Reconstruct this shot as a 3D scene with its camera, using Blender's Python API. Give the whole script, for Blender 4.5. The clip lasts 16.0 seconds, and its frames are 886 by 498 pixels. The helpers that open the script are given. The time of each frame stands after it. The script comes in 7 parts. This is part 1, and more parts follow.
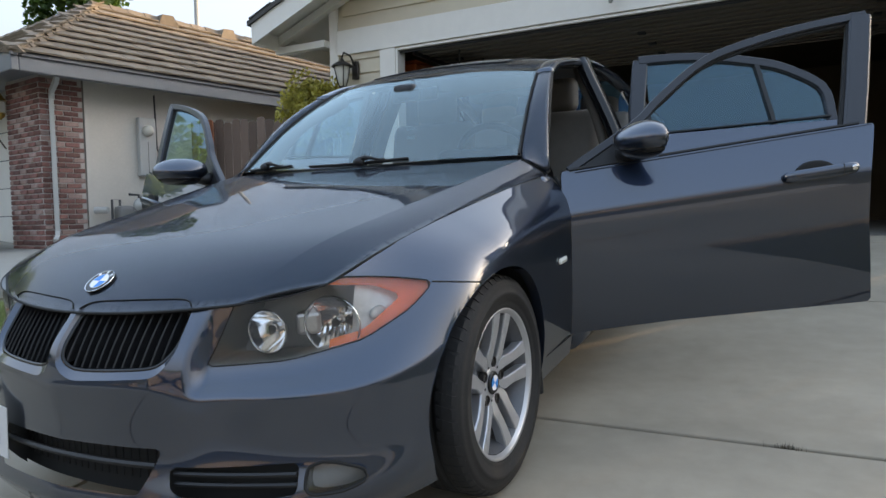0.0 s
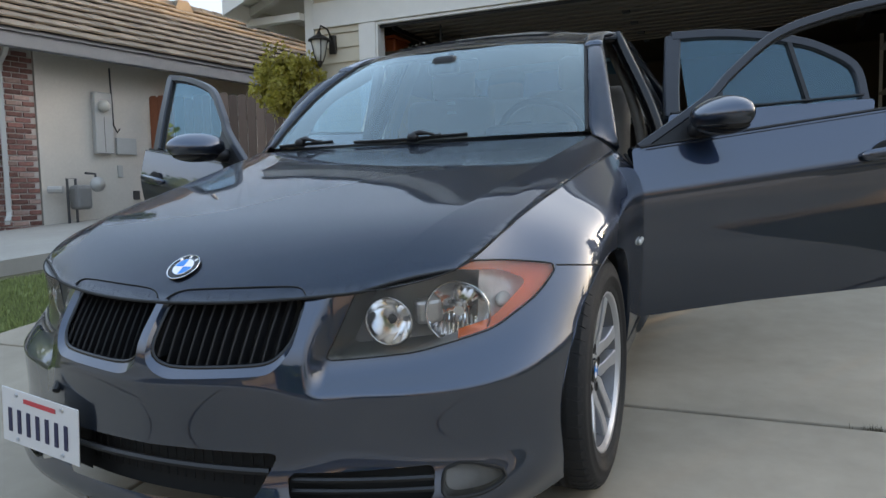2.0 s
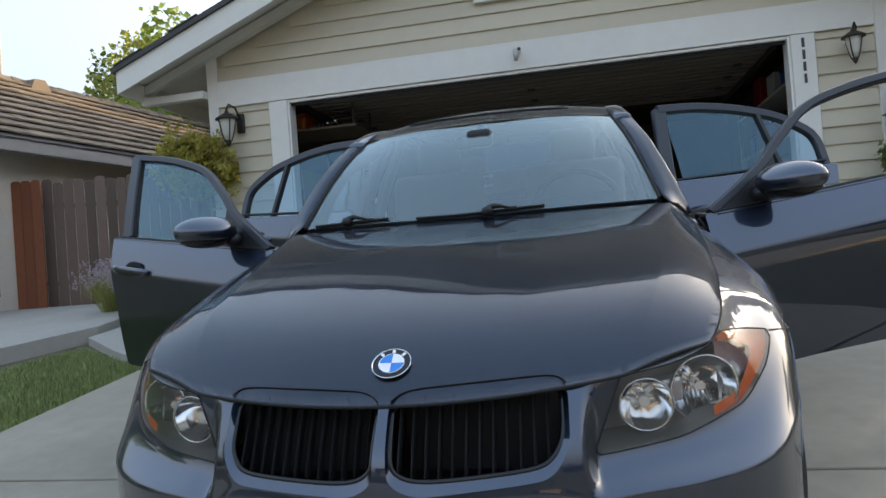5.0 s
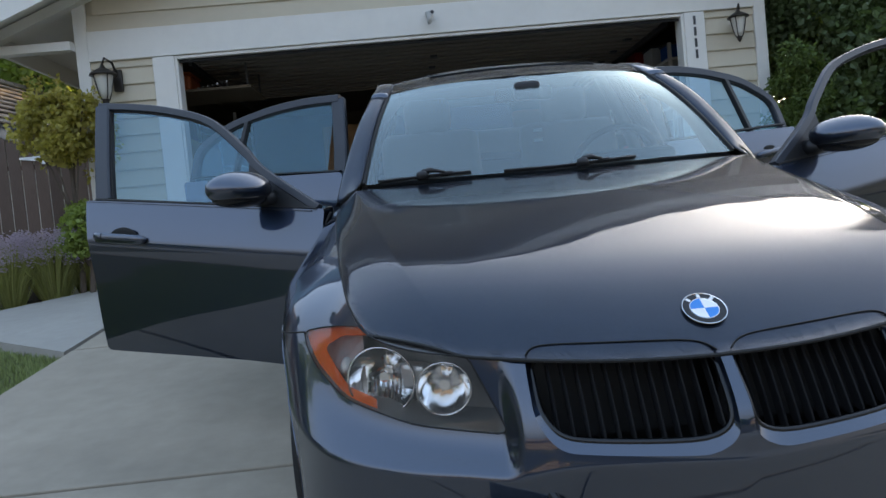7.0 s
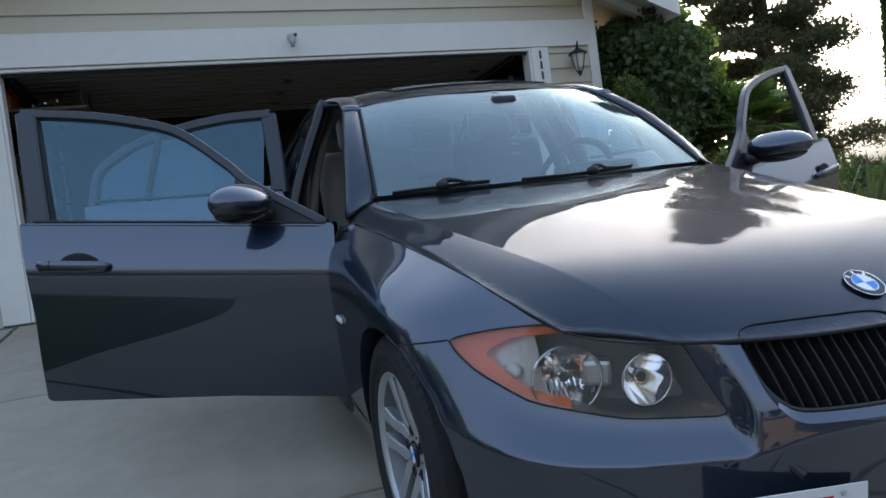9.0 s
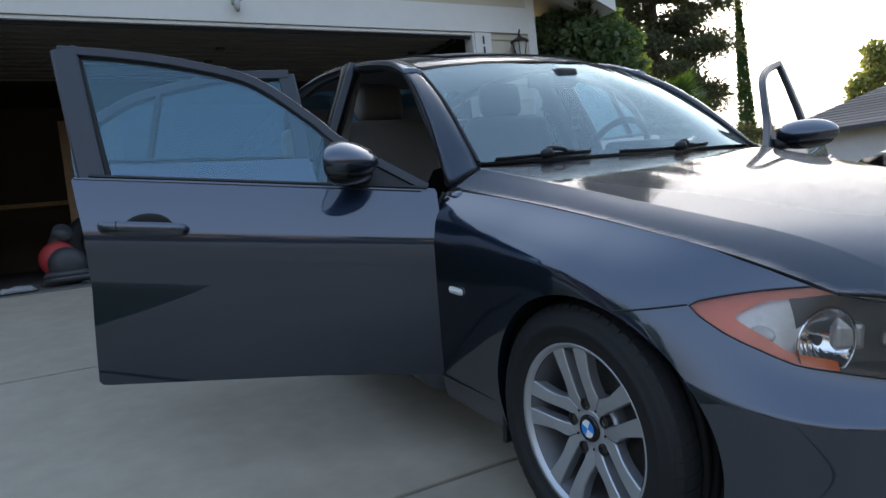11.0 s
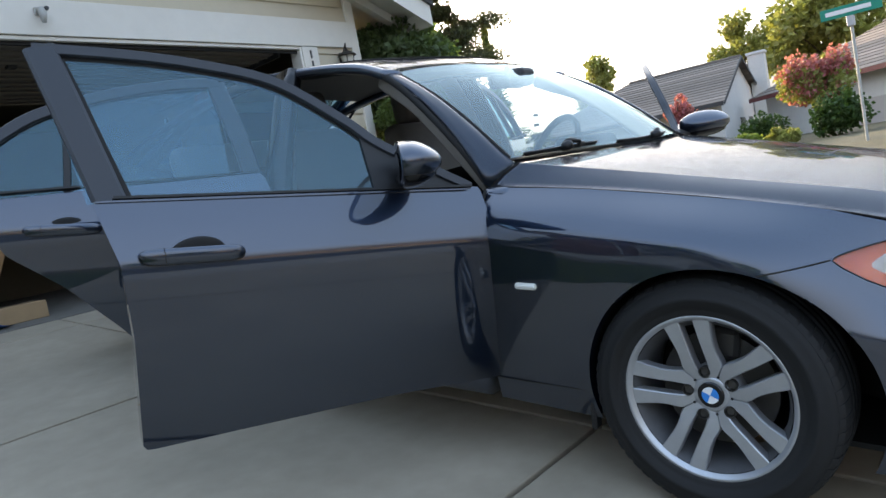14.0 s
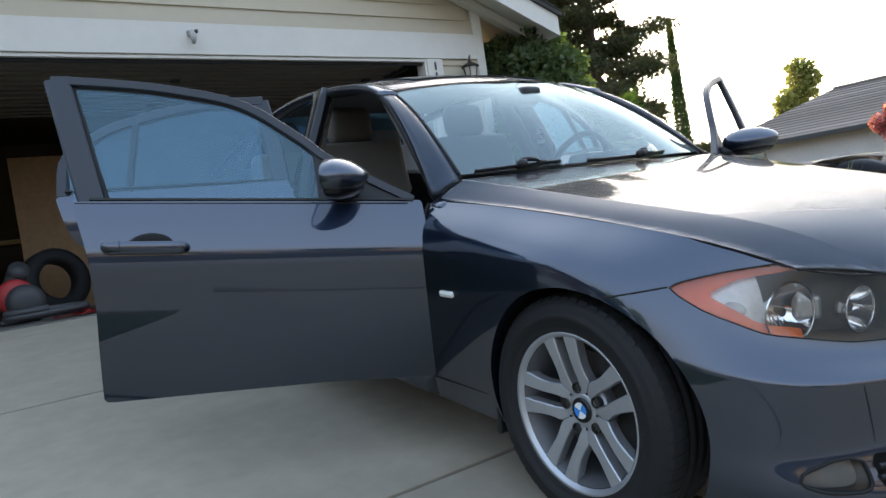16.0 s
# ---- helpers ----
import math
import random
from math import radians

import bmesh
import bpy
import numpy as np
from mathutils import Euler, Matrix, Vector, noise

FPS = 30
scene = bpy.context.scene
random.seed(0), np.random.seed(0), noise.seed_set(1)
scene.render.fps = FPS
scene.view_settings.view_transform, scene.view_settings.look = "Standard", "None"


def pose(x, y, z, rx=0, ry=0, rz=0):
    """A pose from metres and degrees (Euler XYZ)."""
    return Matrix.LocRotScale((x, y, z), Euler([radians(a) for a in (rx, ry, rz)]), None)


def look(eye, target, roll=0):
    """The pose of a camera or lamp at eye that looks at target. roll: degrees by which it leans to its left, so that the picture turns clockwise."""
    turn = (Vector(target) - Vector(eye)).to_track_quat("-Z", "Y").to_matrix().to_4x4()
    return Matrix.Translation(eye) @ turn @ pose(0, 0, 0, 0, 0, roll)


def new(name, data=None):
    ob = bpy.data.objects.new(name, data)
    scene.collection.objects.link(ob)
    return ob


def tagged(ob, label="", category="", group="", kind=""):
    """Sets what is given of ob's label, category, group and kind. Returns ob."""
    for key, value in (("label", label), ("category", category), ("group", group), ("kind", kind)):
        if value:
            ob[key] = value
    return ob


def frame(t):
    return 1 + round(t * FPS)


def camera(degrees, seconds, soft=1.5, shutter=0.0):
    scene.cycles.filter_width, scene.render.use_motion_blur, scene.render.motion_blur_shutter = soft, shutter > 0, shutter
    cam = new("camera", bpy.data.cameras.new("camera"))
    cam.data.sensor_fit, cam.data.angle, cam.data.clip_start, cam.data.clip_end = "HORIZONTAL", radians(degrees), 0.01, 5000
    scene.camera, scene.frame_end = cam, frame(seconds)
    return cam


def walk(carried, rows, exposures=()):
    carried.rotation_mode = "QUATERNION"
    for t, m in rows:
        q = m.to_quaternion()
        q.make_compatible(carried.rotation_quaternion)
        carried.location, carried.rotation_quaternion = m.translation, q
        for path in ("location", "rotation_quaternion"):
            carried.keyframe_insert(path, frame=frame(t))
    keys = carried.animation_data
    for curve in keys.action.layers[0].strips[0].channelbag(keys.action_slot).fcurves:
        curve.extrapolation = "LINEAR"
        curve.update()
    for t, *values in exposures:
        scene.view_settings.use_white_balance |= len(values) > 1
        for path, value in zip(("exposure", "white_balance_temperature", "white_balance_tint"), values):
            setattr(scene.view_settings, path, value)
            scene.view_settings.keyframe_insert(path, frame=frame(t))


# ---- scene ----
# camera and its walk
cam = camera(64.29, 16.0)
PATH = [
    (0.0, (1.652, -1.880, 0.804), (0.706, -0.120, 0.706), -1.34),
    (0.5, (1.579, -1.917, 0.794), (0.593, -0.181, 0.678), -1.75),
    (1.0, (1.458, -1.941, 0.786), (0.467, -0.209, 0.650), -1.95),
    (1.5, (1.312, -1.966, 0.793), (0.362, -0.213, 0.636), -1.52),
    (2.0, (1.211, -1.943, 0.808), (0.406, -0.118, 0.651), -1.31),
    (2.5, (1.079, -1.968, 0.816), (0.452, -0.071, 0.721), -1.56),
    (3.0, (0.880, -2.036, 0.831), (0.392, -0.097, 0.766), -1.79),
    (3.5, (0.794, -2.069, 0.854), (0.231, -0.150, 0.823), -2.58),
    (4.0, (0.711, -2.067, 0.846), (0.157, -0.146, 0.882), -2.77),
    (6.5, (-0.295, -2.068, 0.855), (-0.309, -0.068, 0.842), -5.52),
    (7.0, (-0.534, -1.974, 0.858), (-0.440, 0.022, 0.782), -5.52),
    (7.5, (-0.728, -1.940, 0.873), (-0.432, 0.036, 0.774), -6.22),
    (8.0, (-0.940, -1.941, 0.863), (-0.415, -0.012, 0.815), -6.59),
    (8.5, (-1.116, -1.912, 0.888), (-0.478, -0.017, 0.851), -7.36),
    (9.0, (-1.281, -1.769, 0.869), (-0.613, 0.116, 0.820), -7.54),
    (11.5, (-2.044, -1.214, 0.891), (-0.883, 0.406, 0.725), -5.85),
    (12.0, (-2.145, -1.062, 0.895), (-0.841, 0.438, 0.667), -6.34),
    (12.5, (-2.291, -0.932, 0.927), (-0.951, 0.529, 0.665), -7.37),
    (13.0, (-2.473, -0.786, 0.959), (-1.049, 0.599, 0.723), -8.27),
    (13.5, (-2.552, -0.720, 0.959), (-1.073, 0.613, 0.776), -9.53),
    (14.0, (-2.532, -0.744, 0.953), (-1.037, 0.574, 0.792), -10.82),
    (14.5, (-2.403, -0.860, 0.920), (-0.975, 0.532, 0.768), -11.02),
    (15.0, (-2.239, -1.026, 0.877), (-0.966, 0.504, 0.684), -10.41),
    (15.5, (-2.158, -1.186, 0.857), (-0.967, 0.413, 0.698), -9.45),
    (16.0, (-2.106, -1.395, 0.849), (-0.981, 0.257, 0.786), -8.39),
]
EXPOSURES = [(0.0, 1.75, 7900, 12), (3.5, 1.70, 7800, 12), (6.4, 1.56, 7450, 12), (7.0, 1.58, 7150, 12), (9.0, 1.36, 6850, 12), (11.5, 1.40, 7000, 12), (12.8, 1.83, 7450, 12), (14.0, 1.91, 7500, 12), (15.5, 1.90, 7550, 12), (16.0, 1.85, 7500, 12)]
walk(cam, [(t, look(eye, target, roll)) for t, eye, target, roll in PATH], EXPOSURES)

# ---- sky and sun ----
SUN_YAW, SUN_UP = -36.0, 10.0          # degrees to the left of +y, and above the horizon
world = bpy.data.worlds.new("sky")
scene.world = world
world.use_nodes = True
_n = world.node_tree.nodes
_n.clear()
_sky = _n.new("ShaderNodeTexSky")
_sky.sky_type = "NISHITA"
_sky.sun_disc = False
_sky.sun_elevation = radians(SUN_UP)
_sky.sun_rotation = radians(-SUN_YAW)
_sky.air_density, _sky.dust_density, _sky.ozone_density = 0.8, 10.0, 2.0
_bg = _n.new("ShaderNodeBackground")
_bg.inputs["Strength"].default_value = 0.15
_out = _n.new("ShaderNodeOutputWorld")
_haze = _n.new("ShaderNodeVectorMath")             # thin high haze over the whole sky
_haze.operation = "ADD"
_pale = _n.new("ShaderNodeHueSaturation")
_pale.inputs["Saturation"].default_value = 0.38
world.node_tree.links.new(_sky.outputs[0], _pale.inputs["Color"])
world.node_tree.links.new(_pale.outputs[0], _haze.inputs[0])
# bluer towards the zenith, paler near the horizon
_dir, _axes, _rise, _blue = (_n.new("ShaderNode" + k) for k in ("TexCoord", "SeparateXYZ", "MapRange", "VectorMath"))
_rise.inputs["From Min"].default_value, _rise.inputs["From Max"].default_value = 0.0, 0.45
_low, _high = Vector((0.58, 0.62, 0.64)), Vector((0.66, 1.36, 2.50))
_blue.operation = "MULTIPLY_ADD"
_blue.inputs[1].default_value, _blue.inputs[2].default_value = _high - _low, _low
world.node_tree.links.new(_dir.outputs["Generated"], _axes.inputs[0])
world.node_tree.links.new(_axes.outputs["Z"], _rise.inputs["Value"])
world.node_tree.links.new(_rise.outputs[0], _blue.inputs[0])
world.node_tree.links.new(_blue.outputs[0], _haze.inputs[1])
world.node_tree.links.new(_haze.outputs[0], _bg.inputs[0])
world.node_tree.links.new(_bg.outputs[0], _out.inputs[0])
_sun = bpy.data.lights.new("sun", "SUN")
_sun.energy, _sun.angle, _sun.color = 2.2, radians(0.6), (1.0, 0.78, 0.52)
sun = new("sun", _sun)
_d = Vector((math.sin(radians(-SUN_YAW)) * math.cos(radians(SUN_UP)), math.cos(radians(SUN_YAW)) * math.cos(radians(SUN_UP)), math.sin(radians(SUN_UP))))
sun.matrix_world = look(_d * 50, (0, 0, 0))
# ---- materials ----
def mat(name, color, rough=0.6, metal=0.0, spec=0.5, noise_scale=0.0, noise_amt=0.0, bump=0.0, bump_scale=40.0,
        coat=0.0, coat_rough=0.03, big_scale=0.0, big_amt=0.0, random_amt=0.0, rough_amt=0.0, stretch=(1, 1, 1), island=False,
        transmission=0.0, ior=1.45, alpha=1.0, emit=None, emit_strength=0.0, dark=None):
    """A principled material: fine grain, broad stains, and a shift from piece to piece."""
    m = bpy.data.materials.new(name)
    m.use_nodes = True
    nt = m.node_tree
    b = nt.nodes["Principled BSDF"]
    b.inputs["Base Color"].default_value = (*color, 1)
    b.inputs["Roughness"].default_value = rough
    b.inputs["Metallic"].default_value = metal
    b.inputs["Specular IOR Level"].default_value = spec
    b.inputs["Coat Weight"].default_value = coat
    b.inputs["Coat Roughness"].default_value = coat_rough
    b.inputs["Transmission Weight"].default_value = transmission
    b.inputs["IOR"].default_value = ior
    b.inputs["Alpha"].default_value = alpha
    if emit:
        b.inputs["Emission Color"].default_value = (*emit, 1)
        b.inputs["Emission Strength"].default_value = emit_strength
    lk = nt.links.new
    co = nt.nodes.new("ShaderNodeTexCoord")
    mp = nt.nodes.new("ShaderNodeMapping")
    mp.inputs["Scale"].default_value = stretch
    lk(co.outputs["Object"], mp.inputs["Vector"])
    value = None

    def factor(src, amt):
        r = nt.nodes.new("ShaderNodeMapRange")
        r.inputs["To Min"].default_value, r.inputs["To Max"].default_value = 1 - amt, 1 + amt
        lk(src, r.inputs["Value"])
        return r.outputs[0]

    def times(a, b_):
        if a is None:
            return b_
        q = nt.nodes.new("ShaderNodeMath")
        q.operation = "MULTIPLY"
        lk(a, q.inputs[0]), lk(b_, q.inputs[1])
        return q.outputs[0]

    def noise_of(scale, detail=6.0):
        n = nt.nodes.new("ShaderNodeTexNoise")
        n.inputs["Scale"].default_value, n.inputs["Detail"].default_value, n.inputs["Roughness"].default_value = scale, detail, 0.65
        lk(mp.outputs[0], n.inputs["Vector"])
        return n.outputs["Fac"]
    if noise_amt:
        value = times(value, factor(noise_of(noise_scale), noise_amt))
    if big_amt:
        value = times(value, factor(noise_of(big_scale, 4.0), big_amt))
    if random_amt:
        if island:
            g = nt.nodes.new("ShaderNodeNewGeometry")
            src = g.outputs["Random Per Island"]
        else:
            g = nt.nodes.new("ShaderNodeObjectInfo")
            src = g.outputs["Random"]
        value = times(value, factor(src, random_amt))
    if value is not None:
        mix = nt.nodes.new("ShaderNodeVectorMath")
        mix.operation = "SCALE"
        mix.inputs[0].default_value = color
        lk(value, mix.inputs["Scale"])
        lk(mix.outputs[0], b.inputs["Base Color"])
    if rough_amt:
        r = nt.nodes.new("ShaderNodeMapRange")
        r.inputs["To Min"].default_value, r.inputs["To Max"].default_value = max(0.02, rough - rough_amt), rough + rough_amt
        lk(noise_of(max(noise_scale, 3.0) * 0.6), r.inputs["Value"])
        lk(r.outputs[0], b.inputs["Roughness"])
    if bump:
        bp = nt.nodes.new("ShaderNodeBump")
        bp.inputs["Strength"].default_value = 0.6
        bp.inputs["Distance"].default_value = bump
        lk(noise_of(bump_scale), bp.inputs["Height"])
        lk(bp.outputs[0], b.inputs["Normal"])
    return m


PAINT = mat("graphite_paint", (0.017, 0.030, 0.058), rough=0.40, metal=1.0, coat=1.0, coat_rough=0.012, noise_scale=900, noise_amt=0.12)
PAINT.node_tree.nodes["Principled BSDF"].inputs["Coat IOR"].default_value = 1.85
FRAME_PAINT = mat("satin_dark_frame", (0.030, 0.034, 0.043), rough=0.36, noise_scale=300, noise_amt=0.1)
SUNROOF = mat("sunroof_glass", (0.02, 0.022, 0.024), rough=0.05, coat=0.6)
BLACK_TRIM = mat("black_plastic", (0.012, 0.012, 0.013), rough=0.45, bump=0.0005, bump_scale=400)
GLOSS_BLACK = mat("gloss_black", (0.006, 0.006, 0.007), rough=0.12)
SEAL = mat("rubber_seal", (0.008, 0.008, 0.008), rough=0.7)
RUBBER = mat("tyre_rubber", (0.0105, 0.0105, 0.011), rough=0.72, noise_scale=60, noise_amt=0.25, bump=0.0008, bump_scale=300)
ALLOY = mat("silver_alloy", (0.47, 0.48, 0.50), rough=0.40, metal=0.75, noise_scale=25, noise_amt=0.12, rough_amt=0.08)
DARK_METAL = mat("dark_brake_metal", (0.07, 0.065, 0.06), rough=0.5, metal=0.6, noise_scale=30, noise_amt=0.4)
# Wheel alloy with the shade behind the spokes put into its colour.
BARREL = mat("shaded_alloy", (0.15, 0.15, 0.155), rough=0.5, metal=0.6, noise_scale=25, noise_amt=0.2)
CHROME = mat("chrome", (0.75, 0.75, 0.76), rough=0.08, metal=1.0)
WHITE_ENAMEL = mat("white_enamel", (0.8, 0.8, 0.8), rough=0.25)
BLUE_ENAMEL = mat("blue_enamel", (0.02, 0.22, 0.62), rough=0.25)
AMBER = mat("amber_lens", (0.95, 0.15, 0.015), rough=0.22, spec=0.6, coat=0.5, noise_scale=60, noise_amt=0.2)
def see_through(m, share):
    """Tinted plastic: lets part of the light straight through."""
    nt = m.node_tree
    out = nt.nodes["Material Output"]
    tr = nt.nodes.new("ShaderNodeBsdfTransparent")
    tr.inputs[0].default_value = (0.95, 0.42, 0.30, 1)
    mx = nt.nodes.new("ShaderNodeMixShader")
    mx.inputs[0].default_value = share
    nt.links.new(nt.nodes["Principled BSDF"].outputs[0], mx.inputs[1])
    nt.links.new(tr.outputs[0], mx.inputs[2])
    nt.links.new(mx.outputs[0], out.inputs[0])


see_through(AMBER, 0.42)
LENS_WHITE = mat("clear_lens_white", (0.75, 0.75, 0.70), rough=0.15)
CLOTH = mat("beige_leather", (0.17, 0.15, 0.128), rough=0.6, noise_scale=20, noise_amt=0.15, bump=0.001, bump_scale=200)
INTERIOR = mat("dark_interior", (0.02, 0.02, 0.022), rough=0.6, bump=0.0006, bump_scale=300)


def glass_mat(name, tint, see=0.75, rough=0.0, tone=(1, 1, 1)):
    """Thin glass: clear or tinted see-through mixed with a sharp reflection by Fresnel."""
    m = bpy.data.materials.new(name)
    m.use_nodes = True
    nt = m.node_tree
    nt.nodes.clear()
    o = nt.nodes.new("ShaderNodeOutputMaterial")
    tr = nt.nodes.new("ShaderNodeBsdfTransparent")
    tr.inputs[0].default_value = (*tint, 1)
    gl = nt.nodes.new("ShaderNodeBsdfGlossy")
    gl.inputs["Roughness"].default_value = rough
    gl.inputs["Color"].default_value = (*tone, 1)
    fr = nt.nodes.new("ShaderNodeFresnel")
    fr.inputs["IOR"].default_value = see
    mx = nt.nodes.new("ShaderNodeMixShader")
    nt.links.new(fr.outputs[0], mx.inputs[0])
    nt.links.new(tr.outputs[0], mx.inputs[1])
    nt.links.new(gl.outputs[0], mx.inputs[2])
    nt.links.new(mx.outputs[0], o.inputs[0])
    return m


# tone turns the reflections blue, in place of a bluer sky
GLASS = glass_mat("windscreen_glass", (0.50, 0.60, 0.61), 2.1, tone=(.74, .95, 1.0))
TINT = glass_mat("tinted_glass", (0.45, 0.58, 0.68), 1.85, tone=(.46, .82, 1.0))
LENS = glass_mat("headlight_cover", (0.94, 0.94, 0.94), 1.5)
def hazy(m, fac):
    """A little dull white over a clear pane: lens wear, or painted window glare."""
    nt = m.node_tree
    out = nt.nodes["Material Output"]
    was = out.inputs[0].links[0].from_socket
    df = nt.nodes.new("ShaderNodeBsdfDiffuse")
    df.inputs[0].default_value = (0.75, 0.75, 0.72, 1)
    mx = nt.nodes.new("ShaderNodeMixShader")
    mx.inputs[0].default_value = fac
    nt.links.new(was, mx.inputs[1])
    nt.links.new(df.outputs[0], mx.inputs[2])
    nt.links.new(mx.outputs[0], out.inputs[0])


hazy(LENS, 0.025)
# White veil standing in for sky glare, to lift the dark windows.
hazy(GLASS, 0.055)
hazy(TINT, 0.03)
CLEAR = glass_mat("house_glass", (0.5, 0.55, 0.55), 1.6)
CONCRETE = mat("driveway_concrete", (0.325, 0.275, 0.21), rough=0.85, noise_scale=9, noise_amt=0.18, big_scale=1.3, big_amt=0.30, bump=0.0015, bump_scale=220)
PAD = mat("walk_concrete", (0.34, 0.315, 0.275), rough=0.9, noise_scale=12, noise_amt=0.12, big_scale=0.9, big_amt=0.2, bump=0.002, bump_scale=150)
JOINT = mat("joint_dirt", (0.022, 0.020, 0.017), rough=0.95, noise_scale=60, noise_amt=0.4)
ASPHALT = mat("asphalt", (0.06, 0.06, 0.06), rough=0.9, noise_scale=60, noise_amt=0.25, bump=0.003, bump_scale=200)
SOIL = mat("soil_and_turf", (0.105, 0.092, 0.05), rough=0.95, noise_scale=9, noise_amt=0.5, big_scale=1.2, big_amt=0.3, bump=0.01, bump_scale=60)
GRASS = mat("grass_blades", (0.21, 0.25, 0.085), rough=0.6, random_amt=0.5, island=True)
SIDING = mat("cream_siding", (0.56, 0.49, 0.37), rough=0.6, noise_scale=10, noise_amt=0.06, big_scale=1.0, big_amt=0.08, random_amt=0.05, bump=0.0006, bump_scale=80)
TRIM_WHITE = mat("white_trim_paint", (0.72, 0.69, 0.63), rough=0.55, noise_scale=8, noise_amt=0.06, big_scale=1.5, big_amt=0.07, bump=0.0008, bump_scale=60)
SHINGLE_DARK = mat("dark_shingle", (0.07, 0.068, 0.066), rough=0.9, noise_scale=30, noise_amt=0.3, random_amt=0.25)
TILE = mat("concrete_roof_tile", (0.185, 0.145, 0.105), rough=0.9, noise_scale=18, noise_amt=0.2, random_amt=0.22, bump=0.002, bump_scale=80)
# Near-black base, so the gaps between tile courses read as shadow lines.
ROOF_GAP_DARK = mat("roof_gap_dark", (0.03, 0.027, 0.024), rough=0.95, noise_scale=9, noise_amt=0.2)
TILE_ROW = mat("concrete_roof_tile_rows", (0.185, 0.145, 0.105), rough=0.9, noise_scale=18, noise_amt=0.2, random_amt=0.22, island=True)
FASCIA = mat("grey_gutter", (0.175, 0.18, 0.19), rough=0.5, noise_scale=5, noise_amt=0.08, big_scale=1.0, big_amt=0.1)
STUCCO = mat("grey_stucco", (0.55, 0.51, 0.45), rough=0.95, noise_scale=30, noise_amt=0.1, big_scale=1.2, big_amt=0.1, bump=0.004, bump_scale=90)
BRICK = mat("red_brick", (0.185, 0.085, 0.070), rough=0.9, noise_scale=13, noise_amt=0.7, random_amt=0.42, bump=0.003, bump_scale=90)
BRICK_PALE = mat("washed_brick", (0.31, 0.21, 0.18), rough=0.9, noise_scale=12, noise_amt=0.7, random_amt=0.3, bump=0.003, bump_scale=90)
MORTAR = mat("mortar", (0.44, 0.40, 0.37), rough=0.95, noise_scale=40, noise_amt=0.15, bump=0.003, bump_scale=120)
FENCE_WOOD = mat("weathered_fence", (0.165, 0.115, 0.09), rough=0.9, noise_scale=20, noise_amt=0.3, random_amt=0.3, stretch=(6, 6, 0.5), bump=0.002, bump_scale=40)
REDWOOD = mat("red_stained_boards", (0.20, 0.065, 0.03), rough=0.8, noise_scale=18, noise_amt=0.3, random_amt=0.25, stretch=(6, 6, 0.5), bump=0.002, bump_scale=40)
PIPE_GREY = mat("grey_enclosure", (0.42, 0.42, 0.40), rough=0.5, noise_scale=9, noise_amt=0.08)
DARK_GREY = mat("dark_iron", (0.05, 0.05, 0.052), rough=0.5, noise_scale=40, noise_amt=0.2)
BRONZE = mat("bronze_lantern", (0.045, 0.038, 0.032), rough=0.45, metal=0.5, noise_scale=40, noise_amt=0.2)
FROST = mat("frosted_lamp_glass", (0.55, 0.53, 0.47), rough=0.35)
# Board and floor colours are set dark to stand for the unlit garage.
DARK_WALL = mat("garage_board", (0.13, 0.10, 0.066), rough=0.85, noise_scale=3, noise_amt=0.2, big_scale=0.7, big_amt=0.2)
GARAGE_FLOOR = mat("garage_floor", (0.15, 0.14, 0.125), rough=0.8, noise_scale=5, noise_amt=0.2)
BARK = mat("bark", (0.10, 0.075, 0.055), rough=0.95, noise_scale=20, noise_amt=0.4, bump=0.01, bump_scale=30)


def leaf_mat(name, color, amt=0.45):
    m = mat(name, color, rough=0.55, random_amt=amt, island=True)
    nt = m.node_tree
    b = nt.nodes["Principled BSDF"]
    out = nt.nodes["Material Output"]
    t = nt.nodes.new("ShaderNodeBsdfTranslucent")
    t.inputs[0].default_value = (color[0] * 1.6, color[1] * 1.7, color[2] * 0.9, 1)
    mx = nt.nodes.new("ShaderNodeMixShader")
    mx.inputs[0].default_value = 0.35
    nt.links.new(b.outputs[0], mx.inputs[1])
    nt.links.new(t.outputs[0], mx.inputs[2])
    nt.links.new(mx.outputs[0], out.inputs[0])
    return m


LEAF_DARK = leaf_mat("dark_leaves", (0.045, 0.085, 0.022))
LEAF_OLIVE = leaf_mat("olive_leaves", (0.25, 0.25, 0.085))
LEAF_STANDARD = leaf_mat("yellow_olive_leaves", (0.34, 0.29, 0.075))
LEAF_BRIGHT = leaf_mat("bright_leaves", (0.20, 0.25, 0.06))
LEAF_PINE = leaf_mat("pine_needles", (0.075, 0.080, 0.040))
LEAF_BUSH = leaf_mat("bush_leaves", (0.082, 0.118, 0.048))
LEAF_MID = leaf_mat("soft_green_leaves", (0.10, 0.145, 0.04))
LEAF_PINK = leaf_mat("pink_blossom", (0.42, 0.15, 0.17), 0.5)
LEAF_LAV = leaf_mat("lavender_bloom", (0.42, 0.33, 0.50), 0.3)
FROND = leaf_mat("palm_frond", (0.085, 0.14, 0.035), 0.4)
SWORD = leaf_mat("sword_leaves", (0.10, 0.115, 0.045), 0.4)
# White door paint, darkened for the shade under the garage ceiling.
DOOR_DIM = mat("shaded_door_paint", (0.20, 0.175, 0.145), rough=0.6, noise_scale=6, noise_amt=0.1)
RED_CLOTH = mat("red_plastic", (0.40, 0.03, 0.03), rough=0.5, noise_scale=20, noise_amt=0.2)
